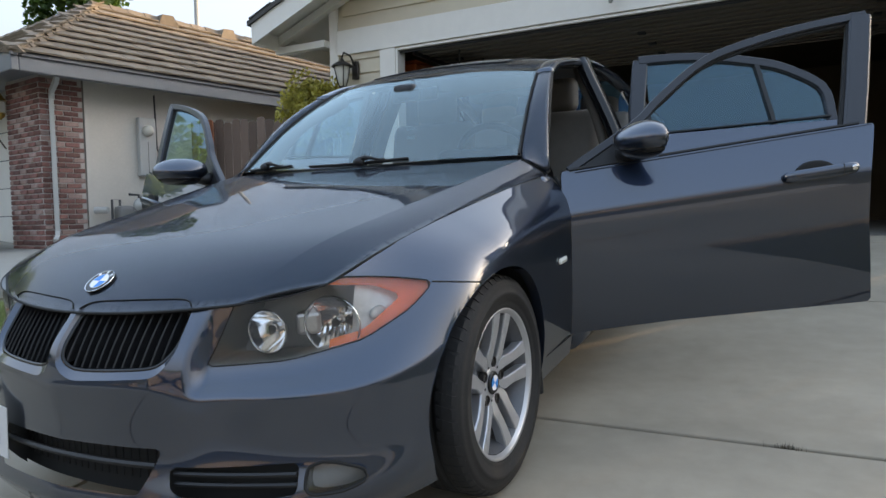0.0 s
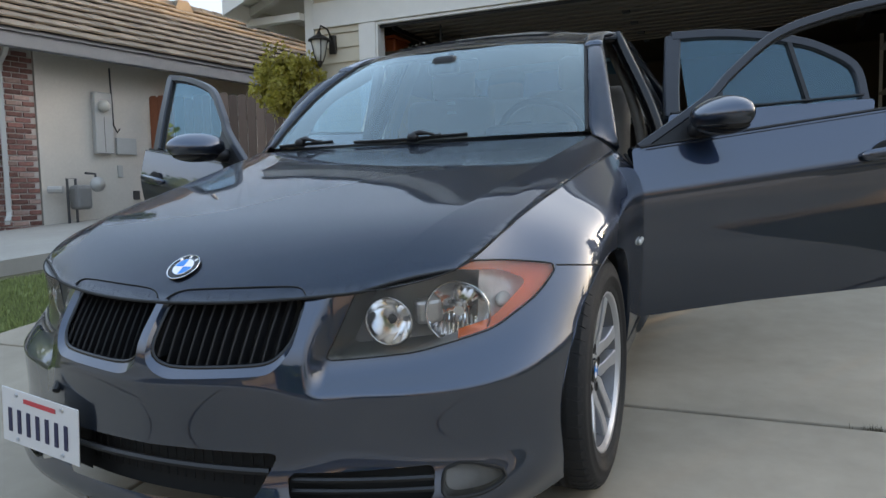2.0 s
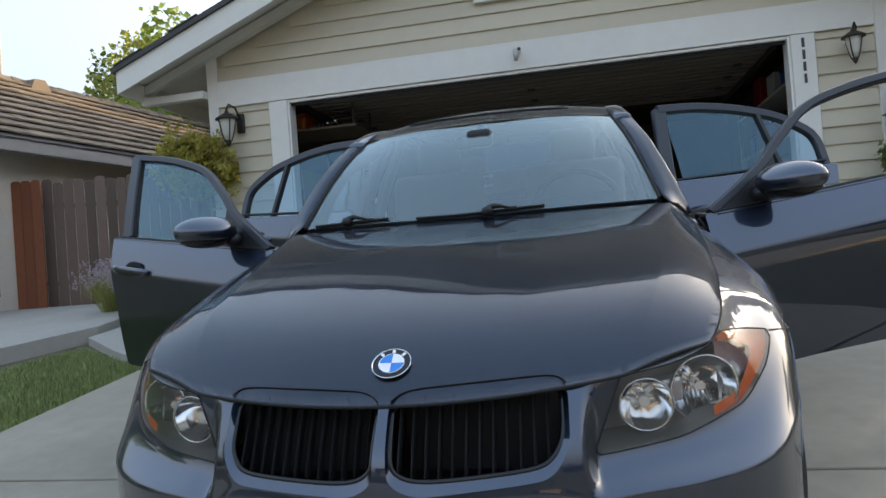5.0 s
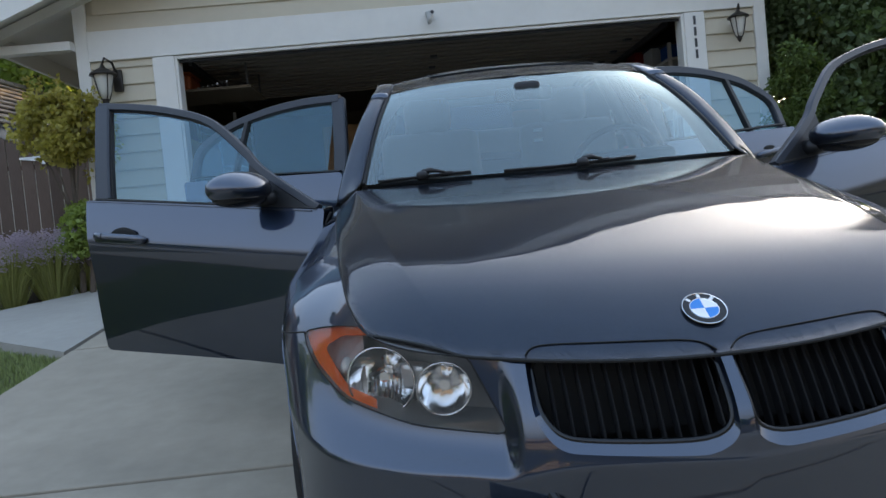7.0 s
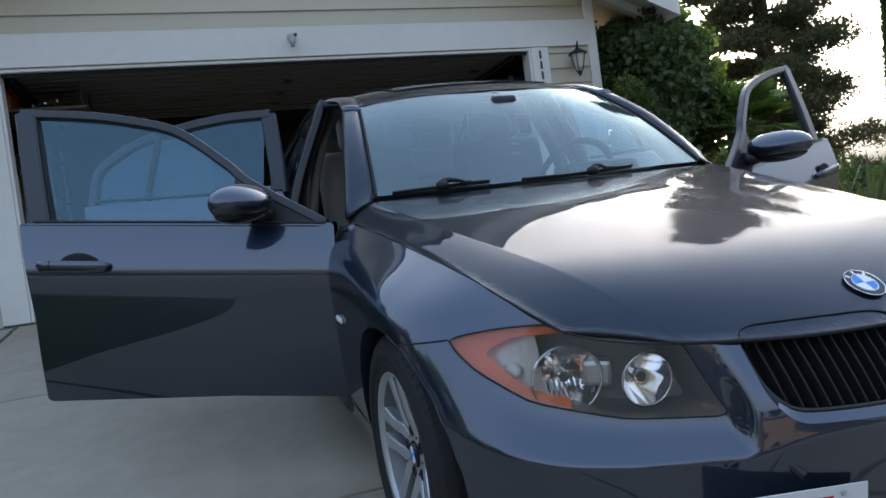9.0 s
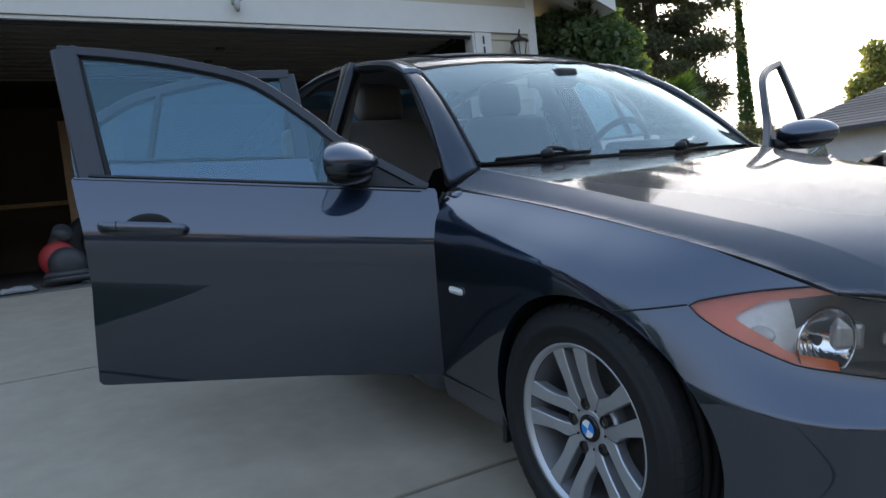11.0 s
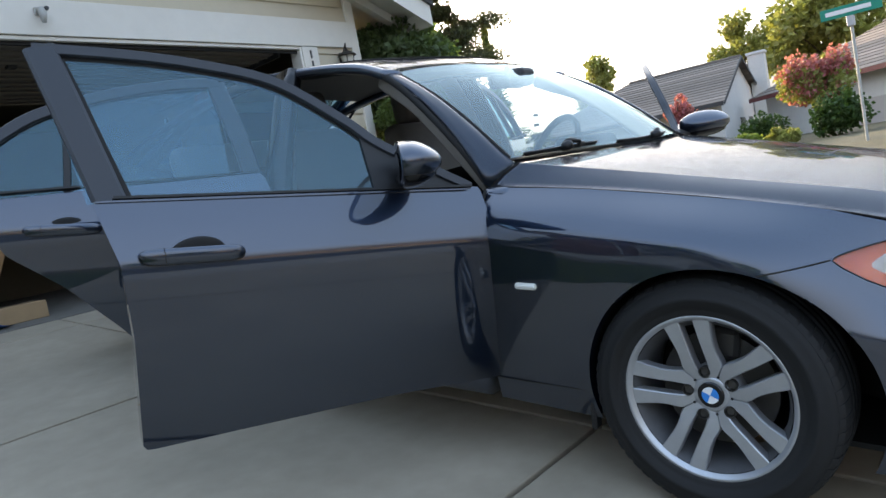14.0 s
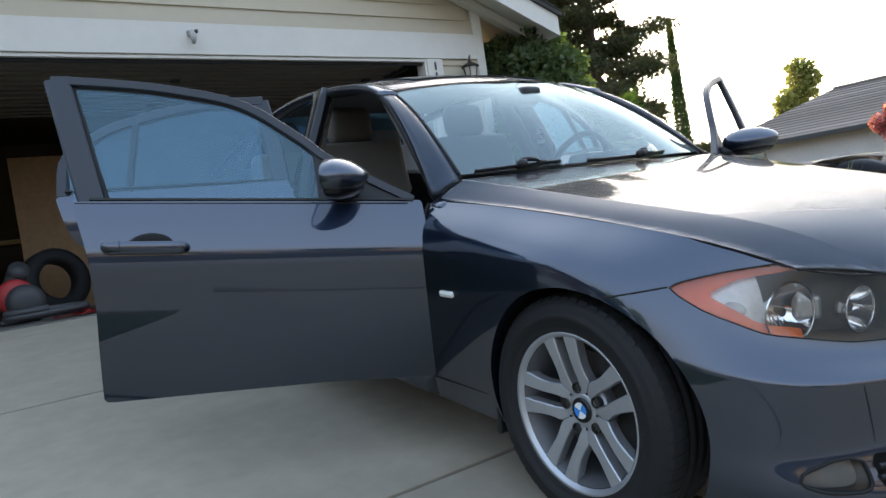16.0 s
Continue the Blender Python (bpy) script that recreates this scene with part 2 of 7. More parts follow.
BLUE_CLOTH = mat("blue_cloth", (0.03, 0.12, 0.38), rough=0.85, noise_scale=20, noise_amt=0.3)
WHITE_CLOTH = mat("white_cloth", (0.6, 0.6, 0.6), rough=0.9, noise_scale=15, noise_amt=0.1)
PLY = mat("plywood", (0.36, 0.23, 0.10), rough=0.7, noise_scale=12, noise_amt=0.2, stretch=(1, 1, 8))
CARD = mat("cardboard", (0.30, 0.20, 0.11), rough=0.9, noise_scale=10, noise_amt=0.15)
ORANGE = mat("orange_plastic", (0.45, 0.10, 0.03), rough=0.5, noise_scale=10, noise_amt=0.2)
SILVER_PAINT = mat("silver_paint", (0.50, 0.48, 0.43), rough=0.35, metal=0.2, coat=0.6, noise_scale=300, noise_amt=0.05)
SIGN_GREEN = mat("sign_green", (0.0, 0.25, 0.17), rough=0.4)
FAR_WALL = mat("pale_stucco", (0.62, 0.60, 0.57), rough=0.95, noise_scale=6, noise_amt=0.1, big_scale=0.7, big_amt=0.1, bump=0.004, bump_scale=60)
FAR_TILE = mat("grey_brown_tile", (0.20, 0.165, 0.14), rough=0.9, noise_scale=8, noise_amt=0.25, random_amt=0.3, island=True)
MAROON = mat("maroon_fascia", (0.16, 0.04, 0.035), rough=0.6, noise_scale=6, noise_amt=0.1)
# ---- builders ----
SLOPE = math.tan(radians(6.2))
TILT = pose(0, 0, 0, 6.2, 0, 0)


def mesh_object(name, bm, material, parent=None, smooth=False, label="", matrix=None):
    me = bpy.data.meshes.new(name)
    bm.to_mesh(me)
    bm.free()
    me.materials.append(material)
    if smooth:
        me.shade_smooth()
    ob = new(name, me)
    if parent is not None:
        ob.parent = parent
    if matrix is not None:
        ob.matrix_basis = matrix
    if label:
        ob["label"] = label
    return ob


def part(name, bm, material, parent, label="", smooth=False):
    return mesh_object(name, bm, material, parent, smooth, label)


def shared(name, me, parent, matrix):
    ob = new(name, me)
    ob.parent = parent
    ob.matrix_basis = matrix
    return ob


def thing(name, label, category, matrix=None, group="", kind=""):
    ob = new(name)
    ob.empty_display_size = 0.2
    if matrix is not None:
        ob.matrix_basis = matrix
    return tagged(ob, label, category, group, kind)


def box(bm, lo, hi, bevel=0.0, seg=1, m=None):
    """An axis-aligned block from corner to corner, with softened edges."""
    lo, hi = Vector(lo), Vector(hi)
    r = bmesh.ops.create_cube(bm, size=1.0)
    vs = r["verts"]
    for v in vs:
        v.co = Vector((lo[k] + (v.co[k] + 0.5) * (hi[k] - lo[k]) for k in range(3)))
    if bevel:
        es = list({e for v in vs for e in v.link_edges})
        out = bmesh.ops.bevel(bm, geom=es, offset=bevel, segments=seg, affect="EDGES", profile=0.5)
        vs = list({v for f in out["faces"] for v in f.verts} | {v for v in vs if v.is_valid})
    if m is not None:
        bmesh.ops.transform(bm, matrix=m, verts=vs)
    return bm


def block(lo, hi, bevel=0.0, seg=1, m=None):
    return box(bmesh.new(), lo, hi, bevel, seg, m)


def spin(profile, steps=32, axis="z"):
    """A turned shape from (radius, height) pairs."""
    bm = bmesh.new()
    rings = []
    for r, h in profile:
        ring = []
        for k in range(steps):
            a = 2 * math.pi * k / steps
            c, s = r * math.cos(a), r * math.sin(a)
            ring.append(bm.verts.new({"z": (c, s, h), "x": (h, c, s), "y": (c, h, s)}[axis]))
        rings.append(ring)
    for a, b in zip(rings, rings[1:]):
        for k in range(steps):
            bm.faces.new((a[k], a[(k + 1) % steps], b[(k + 1) % steps], b[k]))
    for ring in (rings[0], rings[-1]):
        bm.faces.new(ring)
    bmesh.ops.recalc_face_normals(bm, faces=bm.faces)
    return bm


def tube(bm, pts, radius, steps=8, closed=False):
    """A round bar along a line of points; radius may be a number or one a point."""
    pts = [Vector(p) for p in pts]
    n = len(pts)
    rads = radius if isinstance(radius, (list, tuple)) else [radius] * n
    rings, up = [], None
    for i, p in enumerate(pts):
        a, b = pts[(i - 1) % n] if closed or i else p, pts[(i + 1) % n] if closed or i < n - 1 else p
        d = (b - a).normalized()
        if up is None:
            up = d.orthogonal().normalized()
        up = (up - d * up.dot(d)).normalized()
        side = d.cross(up)
        rings.append([bm.verts.new(p + rads[i] * (math.cos(2 * math.pi * k / steps) * up + math.sin(2 * math.pi * k / steps) * side)) for k in range(steps)])
    pairs = list(zip(rings, rings[1:])) + ([(rings[-1], rings[0])] if closed else [])
    for a, b in pairs:
        for k in range(steps):
            bm.faces.new((a[k], a[(k + 1) % steps], b[(k + 1) % steps], b[k]))
    if not closed:
        bm.faces.new(rings[0][::-1]), bm.faces.new(rings[-1])
    return bm


def bar(pts, radius, steps=8, closed=False):
    return tube(bmesh.new(), pts, radius, steps, closed)


def prism(bm, outline, depth, axis="y", at=0.0):
    """A flat outline given a thickness. axis y: outline in (x, z), from y = at to at + depth."""
    def p(u, v, w):
        return {"y": (u, w, v), "x": (w, u, v), "z": (u, v, w)}[axis]
    a = [bm.verts.new(p(u, v, at)) for u, v in outline]
    b = [bm.verts.new(p(u, v, at + depth)) for u, v in outline]
    fs = [bm.faces.new(a), bm.faces.new(b[::-1])]
    for k in range(len(a)):
        q = (k + 1) % len(a)
        fs.append(bm.faces.new((a[q], a[k], b[k], b[q])))
    bmesh.ops.recalc_face_normals(bm, faces=fs)
    return bm


def leaves(count, place, size, seed, droop=0.3, slim=0.45):
    """Many small folded leaves; place(rng) gives a spot and an outward way."""
    rng = random.Random(seed)
    verts, faces = [], []
    for _ in range(count):
        p, out = place(rng)
        s = size * rng.uniform(0.6, 1.3)
        d = Vector((rng.gauss(0, 1), rng.gauss(0, 1), rng.gauss(0, 1))).normalized()
        d = (d + out * 0.7 - Vector((0, 0, droop))).normalized()
        w = d.cross(Vector((rng.gauss(0, 1), rng.gauss(0, 1), rng.gauss(0, 1)))).normalized() * s * slim
        n = d.cross(w).normalized() * s * 0.12
        k = len(verts)
        verts += [p, p + d * s * 0.5 + w + n, p + d * s, p + d * s * 0.5 - w + n]
        faces += [(k, k + 1, k + 2), (k, k + 2, k + 3)]
    return verts, faces


def foliage(name, count, place, size, seed, material, parent, droop=0.3, slim=0.45, label=""):
    v, f = leaves(count, place, size, seed, droop, slim)
    me = bpy.data.meshes.new(name)
    me.from_pydata([tuple(p) for p in v], [], f)
    me.materials.append(material)
    ob = new(name, me)
    ob.parent = parent
    if label:
        ob["label"] = label
    return ob


def clumps(centres, rng_seed=0):
    """A place() that scatters round uneven clumps: rows of (x, y, z, radius)."""
    weights = [c[3] ** 2.2 for c in centres]

    def place(rng):
        x, y, z, r = rng.choices(centres, weights)[0]
        d = Vector((rng.gauss(0, 1), rng.gauss(0, 1), rng.gauss(0, 1))).normalized()
        q = r * rng.uniform(0.55, 1.08) * (0.85 + 0.3 * noise.noise(Vector((x, y, z)) + d * 1.7))
        return Vector((x, y, z)) + d * q, d
    return place


def crown_clumps(seed, centre, extent, count, r_lo, r_hi):
    rng = random.Random(seed)
    out = []
    while len(out) < count:
        u = Vector((rng.uniform(-1, 1), rng.uniform(-1, 1), rng.uniform(-1, 1)))
        if u.length < 1:
            out.append((centre[0] + u.x * extent[0], centre[1] + u.y * extent[1], centre[2] + u.z * extent[2], rng.uniform(r_lo, r_hi)))
    return out


# ---- ground ----
def ground_height(x, y):
    base = SLOPE * max(-3.6, min(5.05, y)) - .12 * max(0.0, min(1.0, -3.6 - y))
    rise = -0.30 + 0.072 * max(0.0, min(8.5, x - 9.0)) + 0.006 * max(0.0, min(40.0, x - 17.5))
    k = min(1.0, max(0.0, (x - 4.0) / 4.0))
    k = k * k * (3 - 2 * k)
    far = min(1.0, max(0.0, (-x - 14.0) / 20.0))
    z = base * (1 - k) + rise * k
    return z * (1 - far) + 0.3 * far


def build_ground():
    xs = [-600, -200, -80, -40, -25] + [-18 + 0.75 * i for i in range(60)] + [30, 40, 60, 100, 250, 600]
    ys = [-600, -200, -60, -25, -12, -8] + [-5 + 0.5 * i for i in range(40)] + [18, 22, 30, 45, 80, 200, 600]
    bm = bmesh.new()
    g = [[bm.verts.new((x, y, ground_height(x, y) - 0.06)) for y in ys] for x in xs]
    for i in range(len(xs) - 1):
        for j in range(len(ys) - 1):
            bm.faces.new((g[i][j], g[i + 1][j], g[i + 1][j + 1], g[i][j + 1]))
    return tagged(mesh_object("ground", bm, SOIL, smooth=True), "green and brown turf ground round the driveway", "ground", kind="structure")


build_ground()

# driveway: cast slabs with tooled joints, on the slope
driveway = thing("driveway", "sloping pale grey concrete driveway with tooled joints", "driveway", TILT, kind="structure")
part("joint_bed", block((-2.70, -3.59, -0.16), (2.60, 5.04, -0.035)), JOINT, driveway, "dark dirt in the joints")
DRIVE_X = [-2.72, -0.484, 2.62]
DRIVE_Y = [-3.60, -1.54, 0.52, 2.58, 4.64, 5.05]
for i in range(2):
    for j in range(5):
        part("slab", block((DRIVE_X[i] + 0.008, DRIVE_Y[j] + 0.010, -0.12), (DRIVE_X[i + 1] - 0.008, DRIVE_Y[j + 1] - 0.010, 0.0), 0.005, 2), CONCRETE, driveway)

street = tagged(mesh_object("road", block((-200, -14.5, -0.75), (5.5, -4.86, -0.52)), ASPHALT), "dark asphalt street in front of the driveway", "road", kind="structure")
pavement = tagged(mesh_object("pavement", block((-200, -4.86, -0.75), (7.5, -3.61, -0.40), 0.01), PAD), "grey concrete pavement along the street", "pavement", kind="structure")

# Unseen slabs, added so the car doors reflect concrete instead of grass.
for nm, x0, x1 in (("apron_west", -7.5, -2.722), ("apron_east", 2.622, 7.5)):
    slab = block((x0, -3.59, -.14), (x1, -1.15, -.012), .006)
    bmesh.ops.transform(slab, matrix=TILT, verts=slab.verts)
    tagged(mesh_object(nm, slab, CONCRETE), "unseen pale concrete added beside the drive for the doors to reflect", "driveway", kind="structure")

# ---- the garage front of the house ----
GY, GZ = 5.05, 0.55                      # front wall and floor
GX0, GX1, GTOP = -2.62, 2.42, 2.71       # door opening
WX0, WX1 = -3.52, 3.24                   # wall corners
BAND = 3.0
RIDGE_X, ROOF_Y0, ROOF_Y1, EAVE_X, EAVE_Z, PITCH = -0.14, 4.52, 11.0, 4.15, 3.02, 0.40

garage_wall = thing("wall_front", "cream lap-sided garage front with white trim boards", "wall", kind="structure")
bm = bmesh.new()
box(bm, (WX0, GY + 0.03, 0.3), (GX0, GY + 0.15, 3.05))
box(bm, (GX1, GY + 0.03, 0.3), (WX1, GY + 0.15, 3.05))
box(bm, (GX0, GY + 0.03, GTOP), (GX1, GY + 0.15, 3.05))
prism(bm, [(WX0, 3.05), (WX1, 3.05), (WX1, EAVE_Z + 0.35), (RIDGE_X, EAVE_Z + PITCH * 4.0), (WX0, EAVE_Z + 0.35)], 0.12, "y", GY + 0.03)
part("core", bm, SIDING, garage_wall)


def lap(x0, x1, z0, h=0.165):
    """One lap board, its lower edge proud of the next."""
    bm = bmesh.new()
    prism(bm, [(GY + 0.028, z0), (GY - 0.004, z0), (GY - 0.004, z0 + 0.012), (GY + 0.016, z0 + h), (GY + 0.028, z0 + h)], x1 - x0, "x", x0)
    return bm


z = GZ - 0.05
while z < BAND - 0.25:
    part("siding_board", lap(WX0 + 0.09, GX0 - 0.21, z), SIDING, garage_wall)
    part("siding_board", lap(GX1 + 0.21, WX1 - 0.09, z), SIDING, garage_wall)
    z += 0.165
z = BAND
while z < 4.6:
    half = min(3.3, (EAVE_Z + PITCH * 4.0 - z - 0.17) / PITCH)
    if half > 0.1:
        part("siding_board", lap(max(WX0 + 0.09, RIDGE_X - half), min(WX1 - 0.09, RIDGE_X + half), z), SIDING, garage_wall)
    z += 0.165
for lo, hi in (((WX0 - 0.02, GY - 0.022, 0.45), (WX0 + 0.10, GY + 0.02, BAND + 0.4)), ((WX1 - 0.10, GY - 0.022, 0.45), (WX1 + 0.02, GY + 0.02, BAND + 0.4)),
               ((GX0 - 0.21, GY - 0.025, 0.56), (GX0, GY + 0.025, GTOP)), ((GX1, GY - 0.025, 0.56), (GX1 + 0.21, GY + 0.025, GTOP))):
    part("trim_board", block(lo, hi, 0.004), TRIM_WHITE, garage_wall)
part("header_board", block((WX0 + 0.101, GY - 0.03, GTOP + 0.004), (WX1 - 0.101, GY + 0.025, BAND), 0.004), TRIM_WHITE, garage_wall)
for lo, hi in (((GX0, GY - 0.01, 0.56), (GX0 + 0.025, GY + 0.15, GTOP)), ((GX1 - 0.025, GY - 0.01, 0.56), (GX1, GY + 0.15, GTOP)), ((GX0 + 0.026, GY - 0.01, GTOP - 0.03), (GX1 - 0.026, GY + 0.15, GTOP))):
    part("jamb", block(lo, hi, 0.003), TRIM_WHITE, garage_wall)
part("door_seal", block((GX0 + 0.03, GY + 0.03, GTOP - 0.06), (GX1 - 0.03, GY + 0.05, GTOP - 0.031)), SEAL, garage_wall)

vent = thing("gable_vent", "square louvred vent with a white frame in the gable", "vent")
for lo, hi in (((-.52, 3.44), (-.45, 4.00)), ((-.07, 3.44), (0.0, 4.00)), ((-.449, 3.44), (-.071, 3.50)), ((-.449, 3.94), (-.071, 4.00))):
    part("vent_frame", block((lo[0], GY - .045, lo[1]), (hi[0], GY + .02, hi[1]), .004), TRIM_WHITE, vent)
part("vent_back", block((-.449, GY + .004, 3.501), (-.071, GY + .012, 3.939)), SEAL, vent, "dark space behind the slats")
for k in range(7):
    z = 3.515 + .06 * k
    part("vent_slat", prism(bmesh.new(), [(GY - .034, z), (GY - .026, z), (GY + .002, z + .055), (GY - .006, z + .055)], .374, "x", -.447), SIDING, vent)

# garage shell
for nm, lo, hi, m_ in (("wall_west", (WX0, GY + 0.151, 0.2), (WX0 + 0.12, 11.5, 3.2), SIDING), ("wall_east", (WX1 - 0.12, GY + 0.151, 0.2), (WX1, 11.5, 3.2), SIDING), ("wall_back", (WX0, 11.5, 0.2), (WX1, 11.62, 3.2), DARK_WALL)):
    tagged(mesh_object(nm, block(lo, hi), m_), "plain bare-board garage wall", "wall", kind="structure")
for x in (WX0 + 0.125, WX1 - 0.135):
    tagged(mesh_object("wall_lining", block((x, GY + 0.16, GZ), (x + 0.01, 11.49, 3.1)), DARK_WALL), "brown lining board of the garage wall, darkened for shade", "wall", kind="structure")
tagged(mesh_object("floor", block((WX0 + 0.12, GY - 0.02, 0.2), (WX1 - 0.12, 11.5, GZ)), GARAGE_FLOOR), "grey concrete garage floor, darkened for shade", "floor", kind="structure")
tagged(mesh_object("ceiling", block((WX0 + 0.12, GY + 0.15, 3.1), (WX1 - 0.12, 11.5, 3.18)), DARK_WALL), "brown garage ceiling, darkened for shade", "ceiling", kind="structure")

# gable roof with open rake
roof = thing("roof", "dark shingled gable roof with white rake boards", "roof", kind="structure")


def rake(side, y0, y1, dz0, dz1, inset=0.0):
    """A sloping slab on one side of the ridge: heights dz0..dz1 over the eave line."""
    bm = bmesh.new()
    xe = RIDGE_X + side * (EAVE_X - inset)
    zr = EAVE_Z + PITCH * EAVE_X
    ze = EAVE_Z + PITCH * inset
    prism(bm, [(xe, ze + dz0), (RIDGE_X, zr + dz0), (RIDGE_X, zr + dz1), (xe, ze + dz1)], y1 - y0, "y", y0)
    return bm


for side in (-1, 1):
    part("deck", rake(side, ROOF_Y0 + 0.03, ROOF_Y1, 0.02, 0.07), TRIM_WHITE, roof)
    part("shingles", rake(side, ROOF_Y0 - 0.03, ROOF_Y1, 0.075, 0.13, -0.04), SHINGLE_DARK, roof)
    part("rake_board", rake(side, ROOF_Y0, ROOF_Y0 + 0.035, -0.16, 0.072), TRIM_WHITE, roof)
    xe = RIDGE_X + side * EAVE_X
    part("eave_board", block((min(xe, xe - side * 0.035), ROOF_Y0 + 0.036, EAVE_Z - 0.16), (max(xe, xe - side * 0.035), ROOF_Y1, EAVE_Z + 0.02)), TRIM_WHITE, roof)
    # lookout beams under the overhang
    part("beam", rake(side, GY - 0.10, GY - 0.005, -0.10, 0.0, 0.04), TRIM_WHITE, roof)
    bm = block((xe if side < 0 else WX1 + 0.02, GY - 0.12, EAVE_Z - 0.20), (WX0 - 0.02 if side < 0 else xe, GY - 0.02, EAVE_Z - 0.12))
    if side < 0:
        part("tie_beam", bm, TRIM_WHITE, roof)
    else:
        bm.free()
    for k in range(7):
        zc = k * 0.33
        row = rake(side, ROOF_Y0 - 0.04, ROOF_Y1, 0.13, 0.145)
        bmesh.ops.bisect_plane(row, geom=row.verts[:] + row.edges[:] + row.faces[:], plane_co=(RIDGE_X + side * (EAVE_X - zc * 2), 0, 0), plane_no=(side, 0, 0), clear_outer=True)
        bmesh.ops.bisect_plane(row, geom=row.verts[:] + row.edges[:] + row.faces[:], plane_co=(RIDGE_X + side * (EAVE_X - zc * 2 - 0.33), 0, 0), plane_no=(-side, 0, 0), clear_outer=True)
        if len(row.faces):
            bmesh.ops.translate(row, vec=(0, 0, 0.004 * (k % 2)), verts=row.verts)
            part("shingle_course", row, SHINGLE_DARK, roof)
        else:
            row.free()

# Unseen house block, added under the roof that shades the neighbour.
tagged(mesh_object('wall_house', block((WX0, 11.63, 0.2), (WX1, 25.0, 3.02)), SIDING), 'unseen cream house block added behind the garage', 'wall', kind='structure')

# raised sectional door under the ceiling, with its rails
garage_door = thing("garage_door", "raised white sectional garage door, coloured dim for the shade indoors", "garage door")
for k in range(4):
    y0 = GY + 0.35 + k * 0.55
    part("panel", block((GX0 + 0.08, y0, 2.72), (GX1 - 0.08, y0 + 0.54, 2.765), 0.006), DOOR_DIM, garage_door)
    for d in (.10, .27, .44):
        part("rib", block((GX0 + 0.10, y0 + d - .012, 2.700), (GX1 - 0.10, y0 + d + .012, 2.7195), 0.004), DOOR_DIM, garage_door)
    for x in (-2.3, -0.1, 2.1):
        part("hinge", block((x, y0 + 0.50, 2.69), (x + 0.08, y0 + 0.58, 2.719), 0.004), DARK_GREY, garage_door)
for x in (GX0 + 0.04, GX1 - 0.07):
    part("rail", block((x, GY + 0.3, 2.68), (x + 0.03, GY + 3.2, 2.77)), DARK_GREY, garage_door)
# ---- the car ----
def curve(keys, u):
    """Smooth values along key rows (u, a, b, ...): cubic Hermite with limited slopes."""
    k = np.array(keys, float)
    t, v = k[:, 0], k[:, 1:]
    d = np.diff(v, axis=0) / np.diff(t)[:, None]
    m = np.vstack([d[:1], (d[:-1] * np.diff(t)[1:, None] + d[1:] * np.diff(t)[:-1, None]) / (t[2:] - t[:-2])[:, None], d[-1:]])
    u = np.atleast_1d(np.asarray(u, float))
    i = np.clip(np.searchsorted(t, u) - 1, 0, len(t) - 2)
    h = (t[i + 1] - t[i])[:, None]
    s = ((u - t[i])[:, None]) / h
    return (2 * s**3 - 3 * s**2 + 1) * v[i] + (s**3 - 2 * s**2 + s) * h * m[i] + (-2 * s**3 + 3 * s**2) * v[i + 1] + (s**3 - s**2) * h * m[i + 1]


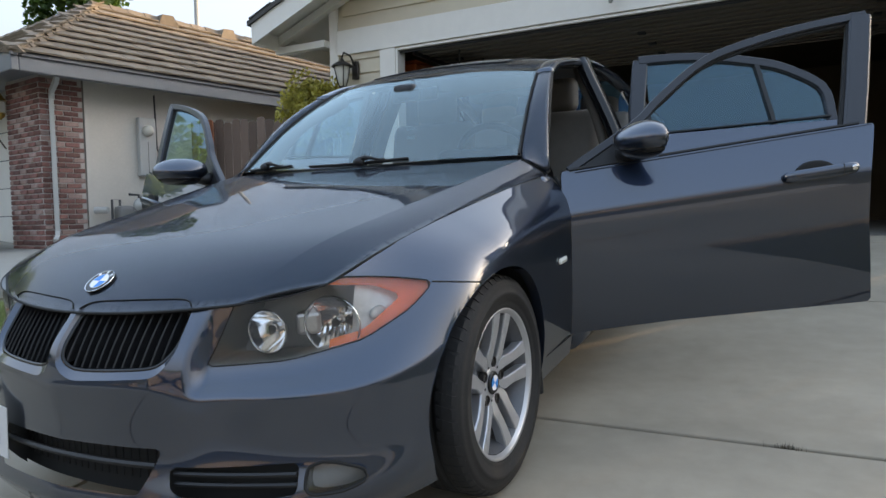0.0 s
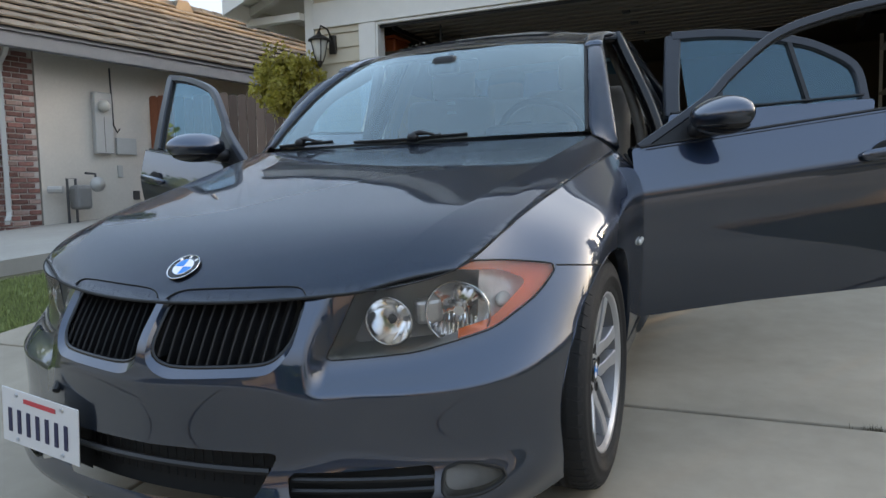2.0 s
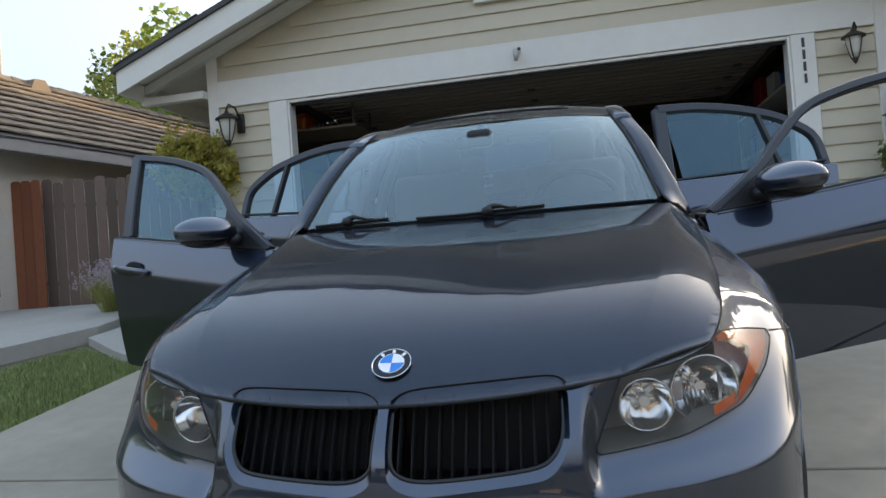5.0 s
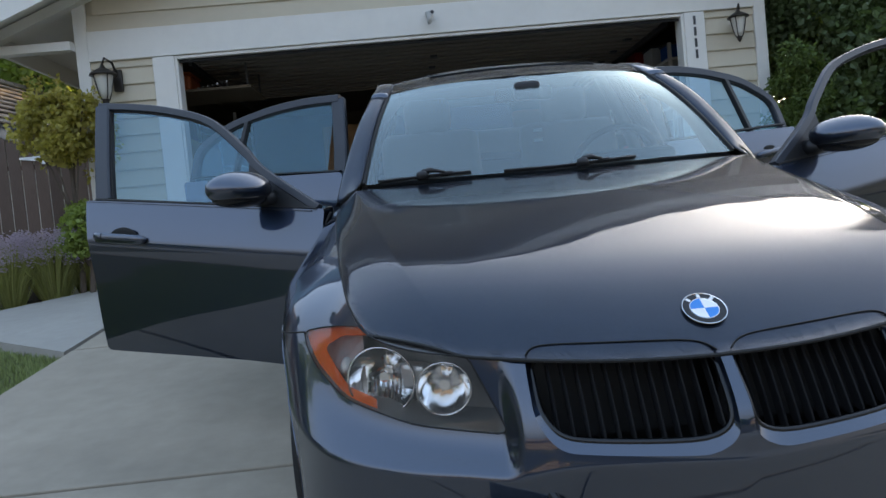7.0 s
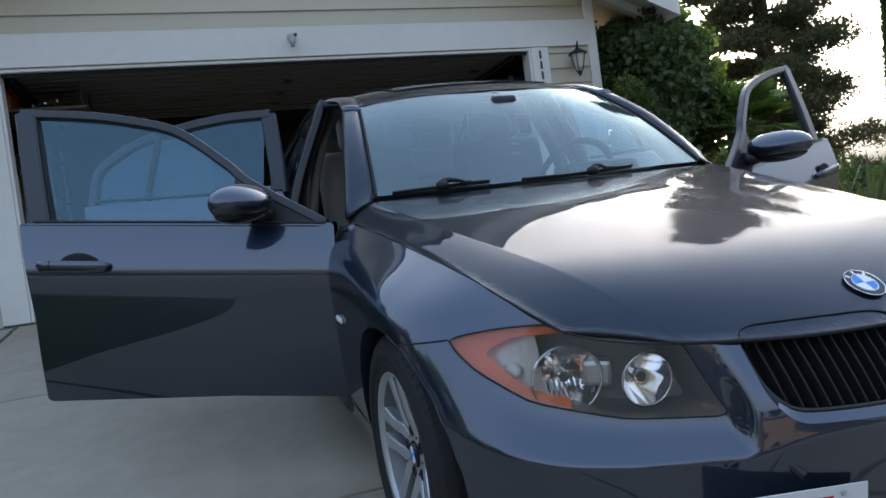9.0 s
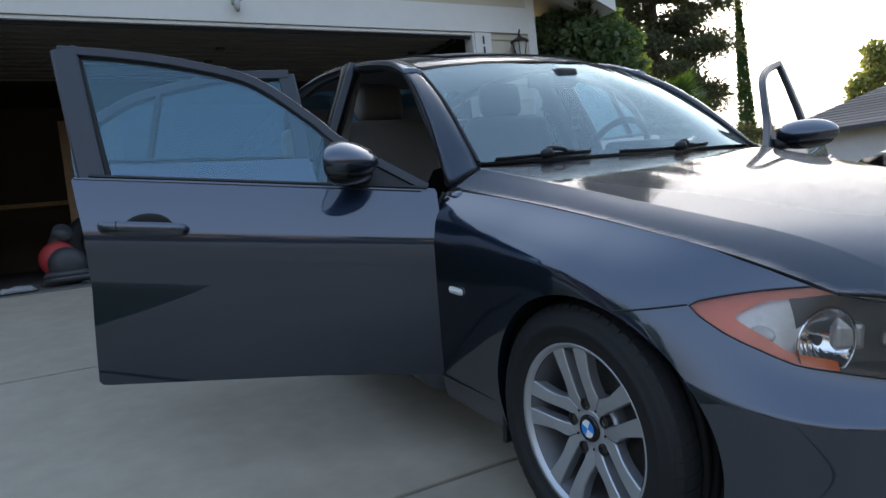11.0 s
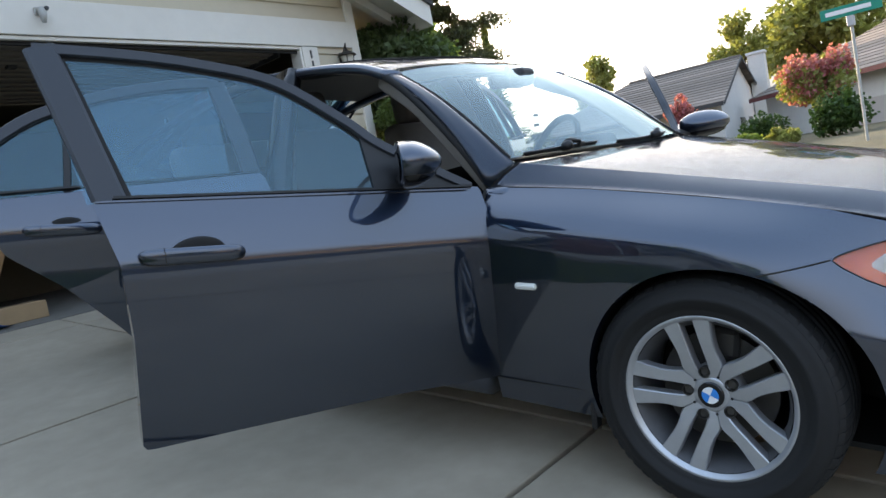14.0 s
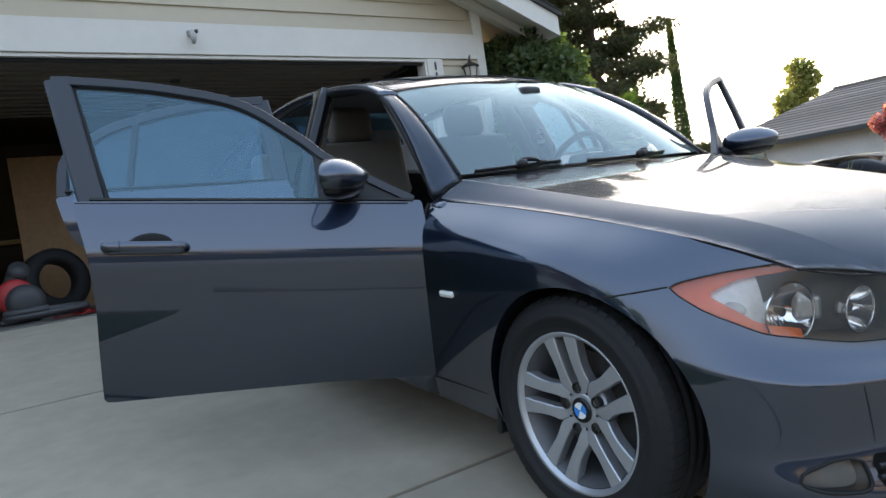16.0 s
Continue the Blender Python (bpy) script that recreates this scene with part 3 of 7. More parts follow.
class Shell:
    """A surface as numpy vertices and polygons, which can be cut along a field."""

    def __init__(self, verts, faces):
        self.v, self.f = [tuple(p) for p in verts], [tuple(f) for f in faces]

    @classmethod
    def grid(cls, g):
        n, m = len(g), len(g[0])
        return cls([p for row in g for p in row], [(i * m + j, (i + 1) * m + j, (i + 1) * m + j + 1, i * m + j + 1) for i in range(n - 1) for j in range(m - 1)])

    def cut(self, field):
        """Splits by field(points) -> value a vertex; returns (where negative, where positive)."""
        val = field(np.array(self.v))
        val = np.where(np.abs(val) < 1e-6, 1e-6, val)
        v, cuts, neg, pos = list(self.v), {}, [], []

        def cross(a, b):
            key = (min(a, b), max(a, b))
            if key not in cuts:
                s = val[a] / (val[a] - val[b])
                cuts[key] = len(v)
                v.append(tuple(np.array(self.v[a]) * (1 - s) + np.array(self.v[b]) * s))
            return cuts[key]
        for f in self.f:
            sg = [val[i] < 0 for i in f]
            if all(sg):
                neg.append(f)
            elif not any(sg):
                pos.append(f)
            else:
                a, b = [], []
                for k, i in enumerate(f):
                    j = f[(k + 1) % len(f)]
                    (a if val[i] < 0 else b).append(i)
                    if (val[i] < 0) != (val[j] < 0):
                        c = cross(i, j)
                        a.append(c), b.append(c)
                neg.append(tuple(a)), pos.append(tuple(b))
        return Shell(v, neg).tidy(), Shell(v, pos).tidy()

    def tidy(self):
        used = sorted({i for f in self.f for i in f})
        at = {i: k for k, i in enumerate(used)}
        return Shell([self.v[i] for i in used], [tuple(at[i] for i in f) for f in self.f])

    def moved(self, fn):
        return Shell([fn(*p) for p in self.v], self.f)

    def outward(self, centre=(0, 1.5, .7)):
        """The same surface with its faces turned away from a centre."""
        total = 0.0
        v = np.array(self.v)
        for f in self.f[:: max(1, len(self.f) // 400)]:
            a, b, c = v[f[0]], v[f[1]], v[f[2]]
            total += float(np.dot(np.cross(b - a, c - a), a - np.array(centre)))
        return self if total > 0 else self.flipped()

    def flipped(self):
        return Shell(self.v, [f[::-1] for f in self.f])

    def bmesh(self, thick=0.0):
        bm = bmesh.new()
        vs = [bm.verts.new(p) for p in self.v]
        for f in self.f:
            try:
                bm.faces.new([vs[i] for i in f])
            except ValueError:
                pass
        if thick:
            bmesh.ops.solidify(bm, geom=bm.faces[:], thickness=thick)
        return bm

    def border(self):
        """The border edges, as ordered loops of points."""
        seen = {}
        for f in self.f:
            for k, a in enumerate(f):
                b = f[(k + 1) % len(f)]
                seen.setdefault((min(a, b), max(a, b)), []).append((a, b))
        nxt = {}
        for e in seen.values():
            if len(e) == 1:
                nxt[e[0][0]] = e[0][1]
        loops = []
        while nxt:
            a = next(iter(nxt))
            loop = [a]
            while a in nxt:
                a = nxt.pop(a)
                if a == loop[0]:
                    break
                loop.append(a)
            loops.append([self.v[i] for i in loop])
        return loops


def outline_field(poly, ax=(0, 2), mirror=False):
    """Signed distance to a closed outline in two of the axes: negative inside."""
    p = np.array(poly, float)
    q = np.roll(p, -1, axis=0)

    def field(v):
        w = v[:, list(ax)].copy()
        if mirror:
            w[:, 0] = np.abs(w[:, 0])
        e = q - p
        r = w[:, None, :] - p[None]
        s = np.clip((r * e).sum(-1) / (e * e).sum(-1), 0, 1)
        d = np.sqrt(((r - s[..., None] * e) ** 2).sum(-1)).min(1)
        c1 = (p[None, :, 1] > w[:, None, 1]) != (q[None, :, 1] > w[:, None, 1])
        with np.errstate(divide="ignore", invalid="ignore"):
            xc = p[None, :, 0] + (w[:, None, 1] - p[None, :, 1]) / (q[None, :, 1] - p[None, :, 1]) * e[None, :, 0]
        inside = (c1 & (w[:, None, 0] < xc)).sum(1) % 2 == 1
        return np.where(inside, -d, d)
    return field


def rounded(poly, r=0.02, n=5):
    """The outline with its corners rounded."""
    out, m = [], len(poly)
    for k in range(m):
        a, b, c = (Vector(poly[(k + j) % m]) for j in (-1, 0, 1))
        d1, d2 = (a - b), (c - b)
        q = min(r, d1.length * 0.45, d2.length * 0.45)
        s, e = b + d1.normalized() * q, b + d2.normalized() * q
        for i in range(n + 1):
            t = i / n
            out.append(tuple((1 - t) ** 2 * s + 2 * t * (1 - t) * b + t * t * e))
    return out


def strip(loop_a, loop_b, closed=True):
    """Faces between two lines of equal length."""
    n = len(loop_a)
    last = n if closed else n - 1
    return Shell(list(loop_a) + list(loop_b), [(k, (k + 1) % n, n + (k + 1) % n, n + k) for k in range(last)])


sedan = thing("sedan", "dark graphite metallic four-door sedan with all doors open", "car", TILT)

# level lines of the nose and front wing, from the door cut (u = 0) round to the middle of the nose (u = 1)
K0 = [(0, 0.7739, 0.665, 0.8719), (0.22, 0.7542, 0.32, 0.8491), (0.4, 0.7240, -0.02, 0.8098), (0.54, 0.6950, -0.27, 0.7702), (0.66, 0.6350, -0.49, 0.7050), (0.74, 0.536, -0.569, 0.682), (0.79, 0.454, -0.6, 0.674), (0.82, 0.4, -0.618, 0.67), (0.87, 0.29, -0.65, 0.668), (1, 0, -0.7, 0.662)]
K1 = [(0, 0.84, 0.655, 0.805), (0.22, 0.846, 0.3, 0.775), (0.4, 0.85, -0.02, 0.735), (0.54, 0.812, -0.25, 0.672), (0.66, 0.682, -0.47, 0.565), (0.74, 0.549, -0.574, 0.538), (0.79, 0.452, -0.625, 0.534), (0.812, 0.408, -0.6448, 0.5325), (0.82, 0.392, -0.653, 0.534), (0.832, 0.370, -0.690, 0.570), (0.842, 0.352, -0.6985, 0.576), (0.87, 0.3, -0.720, 0.585), (1, 0, -0.768, 0.585)]
K2 = [(0, 0.871, 0.655, 0.728), (0.22, 0.874, 0.33, 0.69), (0.4, 0.88, 0, 0.65), (0.54, 0.846, -0.3, 0.525), (0.66, 0.726, -0.53, 0.478), (0.74, 0.577, -0.635, 0.475), (0.79, 0.466, -0.683, 0.478), (0.82, 0.4, -0.708, 0.478), (0.832, 0.377, -0.718, 0.482), (0.87, 0.318, -0.743, 0.5), (1, 0, -0.788, 0.5)]
K3 = [(0, 0.857, 0.655, 0.43), (0.22, 0.862, 0.33, 0.4), (0.4, 0.864, 0, 0.39), (0.54, 0.845, -0.31, 0.36), (0.66, 0.738, -0.529, 0.33), (0.74, 0.606, -0.632, 0.327), (0.79, 0.504, -0.685, 0.329), (0.82, 0.44, -0.713, 0.33), (0.87, 0.335, -0.748, 0.33), (1, 0, -0.792, 0.33)]
K35 = [(0, 0.842, 0.655, 0.285), (0.22, 0.846, 0.33, 0.28), (0.4, 0.85, 0, 0.275), (0.54, 0.838, -0.32, 0.26), (0.66, 0.745, -0.545, 0.232), (0.74, 0.616, -0.663, 0.227), (0.79, 0.514, -0.723, 0.228), (0.82, 0.45, -0.750, 0.228), (0.87, 0.35, -0.778, 0.228), (1, 0, -0.826, 0.228)]
K4 = [(0, 0.828, 0.655, 0.21), (0.22, 0.83, 0.33, 0.205), (0.4, 0.832, 0, 0.2), (0.54, 0.828, -0.32, 0.19), (0.66, 0.715, -0.525, 0.172), (0.74, 0.582, -0.638, 0.168), (0.79, 0.482, -0.697, 0.168), (0.82, 0.42, -0.725, 0.168), (0.87, 0.32, -0.755, 0.168), (1, 0, -0.795, 0.168)]
LEVELS = (0.0, 0.20, 0.42, 0.66, 0.84, 1.0)


def crease_weight(u):
    """How sharp the flank and bumper edges are along the wing."""
    front = min(1.0, max(0.0, (u - .50) / .09))
    return max(front, 0.9 * max(0.0, 1 - u / .24))


def wing(u, v):
    """A point of the wing-and-bumper surface; v runs from the bonnet edge to the sill."""
    rows = [curve(k + [(1.18, -k[-2][1], k[-2][2], k[-2][3])], u) for k in (K0, K1, K2, K3, K35, K4)]
    out = []
    for i in range(len(rows[0])):
        keys = [(LEVELS[k], *rows[k][i]) for k in range(6)]
        soft_line = curve(keys, v)
        upper, lower = curve(keys[:3], np.minimum(v, LEVELS[2])), curve(keys[2:], np.maximum(v, LEVELS[2]))
        sharp = np.where((v <= LEVELS[2])[:, None], upper, lower)
        w = crease_weight(u[i])
        out.append(soft_line * (1 - w) + sharp * w)
    return out


def nose_shell():
    us = np.sort(np.concatenate([np.linspace(0, 1, 140), np.linspace(.8165, .8365, 9)]))
    vs = np.concatenate([np.linspace(0, .42, 31), np.linspace(.42, 1, 42)[1:]])
    left = [[tuple(p) for p in row] for row in wing(us, vs)]
    right = [[(-x, y, z) for x, y, z in row] for row in left[:-1]]
    return Shell.grid(left + right[::-1])


HEADLIGHT = rounded([(.800, .672), (.634, .722), (.455, .692), (.385, .534), (.56, .538), (.70, .566), (.77, .618)], 0.02)
KIDNEY_LIP = rounded([(.008, .70), (.347, .70), (.346, .574), (.312, .528), (.06, .514), (.014, .538)], 0.055, 8)
INTAKE_SIDE = rounded([(.335, .322), (.615, .322), (.62, .258), (.42, .250), (.345, .272)], 0.012)
INTAKE_MID = rounded([(-.318, .362), (.318, .362), (.262, .258), (-.262, .258)], 0.014)
FOG = rounded([(.632, .318), (.675, .318), (.735, .290), (.742, .266), (.705, .250), (.632, .252)], 0.03, 8)


ARCH_LONG = 0.34 / 0.372           # the arch reaches further ahead of the axle than behind it


def arch(v):
    d = v[:, 1] + 0.018
    d = np.where(d < 0, d * ARCH_LONG, d)
    return np.where(v[:, 1] > -0.62, np.hypot(d, v[:, 2] - 0.318) - 0.340, 1.0)


nose = nose_shell()
_, nose = nose.cut(arch)
_pts = np.array(nose.v, float)
ARCH_EDGE = _pts[(np.abs(arch(_pts)) < .002) & (_pts[:, 1] > -.60)]


def arch_x(y, z):
    """Half width of the body at the rim of the wheel arch."""
    return float(abs(ARCH_EDGE[np.argmin(np.hypot(ARCH_EDGE[:, 1] - y, ARCH_EDGE[:, 2] - z)), 0]))


headlights, nose = nose.cut(lambda v: np.where(v[:, 1] < -0.15, outline_field(HEADLIGHT, mirror=True)(v), 1.0))
kidneys, nose = nose.cut(lambda v: np.where(v[:, 1] < -0.5, outline_field(KIDNEY_LIP, mirror=True)(v), 1.0))
_, nose = nose.cut(lambda v: np.where(v[:, 1] < -0.3, outline_field(INTAKE_SIDE, mirror=True)(v), 1.0))
_, nose = nose.cut(lambda v: np.where(v[:, 1] < -0.3, outline_field(INTAKE_MID)(v), 1.0))
fogs, nose = nose.cut(lambda v: np.where(v[:, 1] < -0.3, outline_field(FOG, mirror=True)(v), 1.0))
# bumper and wings part along a seam behind the headlight
seam = lambda v: v[:, 1] + 0.12 + np.maximum(0, v[:, 2] - .64) * 5.0
bumper_shell, wings = nose.cut(seam)
part("bumper", bumper_shell.bmesh(), PAINT, sedan, smooth=True)
for side in (1, -1):
    half = wings.cut(lambda v: v[:, 0] * side)[1]
    part("wing", half.bmesh(), PAINT, sedan, smooth=True)

# bonnet: three long lines (middle, ridge, edge), each a plain arc that rolls down at the nose
def long_line(y, base, roll, roll_from):
    """Height or half width along y: a parabola, less a cubic roll ahead of roll_from."""
    return base[0] + base[1] * y + base[2] * y * y - roll * max(0.0, roll_from - y) ** 3


BONNET_LINES = (                    # from y, to y, half width, height
    (-.700, .490, ((0, 0, 0), 0, 0), ((0.8700, 0.1650, -0.0300), 1.2000, -0.300)),
    (-0.597, 0.600, ((0.6071, 0.1574, 0.0000), 0.4943, -0.107), ((0.8482, 0.1449, 0.0000), 1.2441, -0.187)),
    (-0.490, 0.662, ((0.7231, 0.1025, -0.0460), 3.2186, -0.280), ((0.8136, 0.1371, -0.0720), 1.1748, -0.220)),
)
RIDGE = 0.83


def bonnet_line(k, t):
    y0, y1, wide, high = BONNET_LINES[k]
    y = y0 + (y1 - y0) * t
    return (long_line(y, *wide), y, long_line(y, *high))


def bonnet_point(s, t):
    """Crowned between the two ridges, falling away outside them."""
    c, r, e = (np.array(bonnet_line(k, t)) for k in range(3))
    a = abs(s)
    if a <= RIDGE:
        q = a / RIDGE
        p = (r[0] * q, c[1] + (r[1] - c[1]) * q**2, c[2] + (r[2] - c[2]) * q**2)
    else:
        q = (a - RIDGE) / (1 - RIDGE)
        p = r + (e - r) * q
        p[2] += 0.005 * math.sin(math.pi * q)
    return (math.copysign(p[0], s) if s else 0.0, p[1], p[2])


bonnet = Shell.grid([[bonnet_point(s, t) for t in np.linspace(0, 1, 60)] for s in sorted(set(np.linspace(-1, 1, 81)) | {RIDGE, -RIDGE, RIDGE - .006, RIDGE + .006, -RIDGE - .006, .006 - RIDGE})])
part("bonnet", bonnet.flipped().bmesh(0.004), PAINT, sedan, smooth=True)

# windscreen, pillars, roof
SCREEN_B = [(0, 0, .50, .950), (.5, .36, .545, .955), (1, .672, .655, .950)]
SCREEN_T = [(0, 0, 1.105, 1.320), (.5, .28, 1.135, 1.318), (.8, .45, 1.180, 1.308), (1, .555, 1.226, 1.299)]


def screen_point(s, t):
    b, e = curve(SCREEN_B, abs(s))[0], curve(SCREEN_T, abs(s))[0]
    p = b * (1 - t) + e * t
    p[2] += 0.030 * math.sin(math.pi * t)
    return (math.copysign(p[0], s) if s else 0.0, p[1], p[2])


screen = Shell.grid([[screen_point(s, t) for t in np.linspace(0, 1, 16)] for s in np.linspace(-1, 1, 33)])
ws = part("windscreen", screen.outward().bmesh(), GLASS, sedan, smooth=True)

# roof rail line from the bonnet corner over the doors to the boot: outer edge
RAIL = [(0, .752, .655, .862), (.06, .722, .745, .972), (.15, .660, .95, 1.150), (.28, .586, 1.255, 1.303), (.45, .565, 1.75, 1.366), (.62, .560, 2.25, 1.354), (.80, .575, 2.85, 1.24), (1, .66, 3.35, 1.04)]
ROOF_C = [(0, 0, 1.105, 1.323), (.12, 0, 1.27, 1.368), (.3, 0, 1.55, 1.412), (.55, 0, 1.95, 1.421), (.8, 0, 2.35, 1.405), (1, 0, 2.65, 1.365)]
ROOF_E = [(0, .558, 1.226, 1.302), (.12, .558, 1.36, 1.340), (.3, .556, 1.60, 1.372), (.55, .552, 1.95, 1.386), (.8, .552, 2.30, 1.374), (1, .556, 2.55, 1.335)]


def roof_point(s, t):
    c, e = curve(ROOF_C, t)[0], curve(ROOF_E, t)[0]
    a = abs(s)
    return (s * e[0], c[1] + (e[1] - c[1]) * a**2, c[2] + (e[2] - c[2]) * a**2.4)


roof_skin = Shell.grid([[roof_point(s, t) for t in np.linspace(0, 1, 24)] for s in np.linspace(-1, 1, 41)])
part("roof_panel", roof_skin.flipped().bmesh(0.01), PAINT, sedan, smooth=True)


sunroof = part("sunroof", Shell.grid([[(lambda p: (p[0], p[1], p[2] + .0035))(roof_point(s, t)) for t in np.linspace(.16, .52, 14)] for s in np.linspace(-.64, .64, 25)]).flipped().bmesh(0.003), SUNROOF, sedan, "dark glass sunroof panel", smooth=True)
part("sunroof_seal", bar([(lambda p: (p[0], p[1], p[2] + .002))(roof_point(s, t)) for s, t in [(-.66 + 1.32 * k / 20, .14) for k in range(21)] + [(.66, .14 + .4 * k / 8) for k in range(1, 9)] + [(.66 - 1.32 * k / 20, .54) for k in range(1, 21)] + [(-.66, .54 - .4 * k / 8) for k in range(1, 8)]], .0028, 6, closed=True), SEAL, sunroof)


def ribbon(path, width, depth, side, n=50):
    """A rounded body rail of the given width round a path, for pillars."""
    bm = bmesh.new()
    pts = [tuple(p) for p in curve(path, np.linspace(0, 1, n))]
    rings = []
    for i, p in enumerate(pts):
        p = Vector((p[0] * side, p[1], p[2]))
        a, b = pts[max(0, i - 1)], pts[min(n - 1, i + 1)]
        d = Vector(((b[0] - a[0]) * side, b[1] - a[1], b[2] - a[2])).normalized()
        inw = Vector((-side, 0, 0))
        inw = (inw - d * inw.dot(d)).normalized()
        up = d.cross(inw)
        if up.z < 0:
            up = -up
        ring = []
        for k in range(14):
            t = 2 * math.pi * k / 14
            c, s = math.cos(t), math.sin(t)
            ring.append(bm.verts.new(p + inw * width * 0.5 * math.copysign(abs(c) ** 0.6, c) + up * depth * 0.5 * math.copysign(abs(s) ** 0.6, s)))
        rings.append(ring)
    for a, b in zip(rings, rings[1:]):
        for k in range(14):
            bm.faces.new((a[k], a[(k + 1) % 14], b[(k + 1) % 14], b[k]))
    bm.faces.new(rings[0]), bm.faces.new(rings[-1])
    bmesh.ops.recalc_face_normals(bm, faces=bm.faces)
    return bm


for side in (1, -1):
    part("roof_rail", ribbon([(k / 11, *curve(RAIL, .25 + .75 * k / 11)[0]) for k in range(12)], 0.074, 0.042, side), PAINT, sedan, smooth=True)
    # broad front pillar between the screen and the door opening, growing out of the bonnet corner
    rows = [((.703, .6035, .9355), (.7735, .6645, .8715)), ((.697, .622, .940), (.777, .690, .884))]
    for k in range(15):
        t = .04 + .93 * k / 14
        p, o = screen_point(1, t), curve(RAIL, .30 * t)[0]
        rows.append(((p[0] + .004, p[1], p[2] + .002), (o[0] + .036, o[1] + .006, o[2] - .004)))
    g = []
    for k, (a, b) in enumerate(rows):
        a, b = Vector(a), Vector(b)
        full = min(1.0, .35 + .3 * k)
        g.append([tuple((lambda p, w: (side * (p.x + w * .012), p.y - w * .006, p.z + w * .012))(a.lerp(b, q), full * (1 - (2 * q - 1) ** 4))) for q in np.linspace(0, 1, 11)])
    part("front_pillar", Shell.grid(g).outward().bmesh(.006), PAINT, sedan, smooth=True)
    part("screen_seal", bar([(side * (p[0] + .001), p[1] - .001, p[2] + .003) for p in (screen_point(1, t) for t in np.linspace(0, 1, 14))], .006, 6), SEAL, sedan)
    # centre pillar, sill, rear quarter
    BP = [(0, .835, 1.66, .25), (.5, .80, 1.70, .86), (1, .585, 1.80, 1.37)]
    part("centre_pillar", ribbon(BP, 0.07, 0.13, side, 20), GLOSS_BLACK, sedan, smooth=True)
    SILL = [(0, .79, .70, .27), (.5, .80, 1.6, .265), (1, .79, 2.55, .27)]
    part("sill", ribbon(SILL, 0.12, 0.13, side, 12), PAINT, sedan, smooth=True)

# rear body: a plain closed tail, seen only past the doors
TAIL_Y = [2.30, 2.60, 3.00, 3.40, 3.66, 3.74]
tail = []
for y in TAIL_Y:
    q = (y - 2.30) / 1.44
    w = 0.87 - 0.10 * max(0, q - 0.55) / 0.45
    top = 0.93 + 0.12 * (1 - abs(q - 0.7)) if q > 0.3 else 0.93
    tail.append([(sx * w * a, y, b) for sx, a, b in ((1, .93, .22), (1, 1, .45), (1, 1.0, .70), (1, .93, .90), (1, .70, top), (1, 0, top + .03), (-1, .70, top), (-1, .93, .90), (-1, 1.0, .70), (-1, 1, .45), (-1, .93, .22))])
tail_shell = Shell.grid(tail)
_, tail_shell = tail_shell.cut(lambda v: np.hypot(v[:, 1] - 2.76, v[:, 2] - .318) - .352)
part("rear_body", tail_shell.bmesh(0.01), PAINT, sedan, smooth=True)
part("boot_back", block((-.74, 3.70, .30), (.74, 3.76, .98), 0.02), PAINT, sedan)
part("rear_window", Shell.grid([[(s * (.54 + .08 * t), 2.60 + .62 * t, 1.355 - .30 * t + .02 * (1 - s * s)) for t in np.linspace(0, 1, 6)] for s in np.linspace(-1, 1, 9)]).outward().bmesh(), TINT, sedan, smooth=True)
part("floor_pan", block((-.78, .30, .22), (.78, 3.3, .30), 0.02), INTERIOR, sedan)
part("firewall", block((-.72, .50, .26), (.72, .60, .90), 0.02), INTERIOR, sedan)

# ---- doors ----
SIDE_X = [(.10, .800), (.20, .825), (.30, .842), (.45, .860), (.60, .869), (.720, .873), (.732, .8725), (.744, .868), (.80, .846), (.900, .800)]
RISE = 0.094                       # belt and crease climb towards the tail


def belt(y):
    return .878 + RISE * (y - .70) if y < 1.72 else .974 + .03 * (y - 1.72)


def door_skin(outline, hinge, side, n=60):
    """An outer door skin from its outline in (y, z), closed place, hinge at y = hinge."""
    ys = np.linspace(hinge - 0.02, hinge + 1.10, n)
    low = np.concatenate([np.linspace(.10, .732, 40), np.linspace(.732, .90, 18)[1:]])
    xs = curve(SIDE_X, low)[:, 0]
    g = [[(side * (x + .004 * math.sin(math.pi * (y - .6) / 2)), y, z + RISE * (min(y, 1.75) - .70) + .06 * max(0, y - 1.75)) for x, z in zip(xs, low)] for y in ys]
    return Shell.grid(g).cut(outline_field(outline, (1, 2)))[0]


def car_door(side, hinge, angle, outline):
    pivot = Matrix.Translation((side * .815, hinge, 0)) @ pose(0, 0, 0, 0, 0, -side * angle) @ Matrix.Translation((-side * .815, -hinge, 0))
    skin = door_skin(outline, hinge, side)
    inner = skin.moved(lambda x, y, z: (x - side * .075, y, z))
    bm = skin.bmesh()
    ring_a, ring_b = max(skin.border(), key=len), max(inner.border(), key=len)
    edge = strip(ring_a, ring_b)
    bm2 = edge.bmesh()
    me = bpy.data.meshes.new("tmp")
    bm2.to_mesh(me), bm2.free()
    bm.from_mesh(me)
    bpy.data.meshes.remove(me)
    bmesh.ops.recalc_face_normals(bm, faces=bm.faces)
    door = part("door", bm, PAINT, sedan, smooth=False)
    door.data.shade_smooth()
    door.data.set_sharp_from_angle(angle=radians(35))
    door.matrix_basis = pivot
    part("inner_panel", inner.bmesh(0.004), CLOTH, door, "beige inner door trim", smooth=True)

    def shoulder(y, z):
        f = (z - .875) / .50
        return side * (.798 - .215 * f + .03 * f * (1 - f))
    return door, shoulder


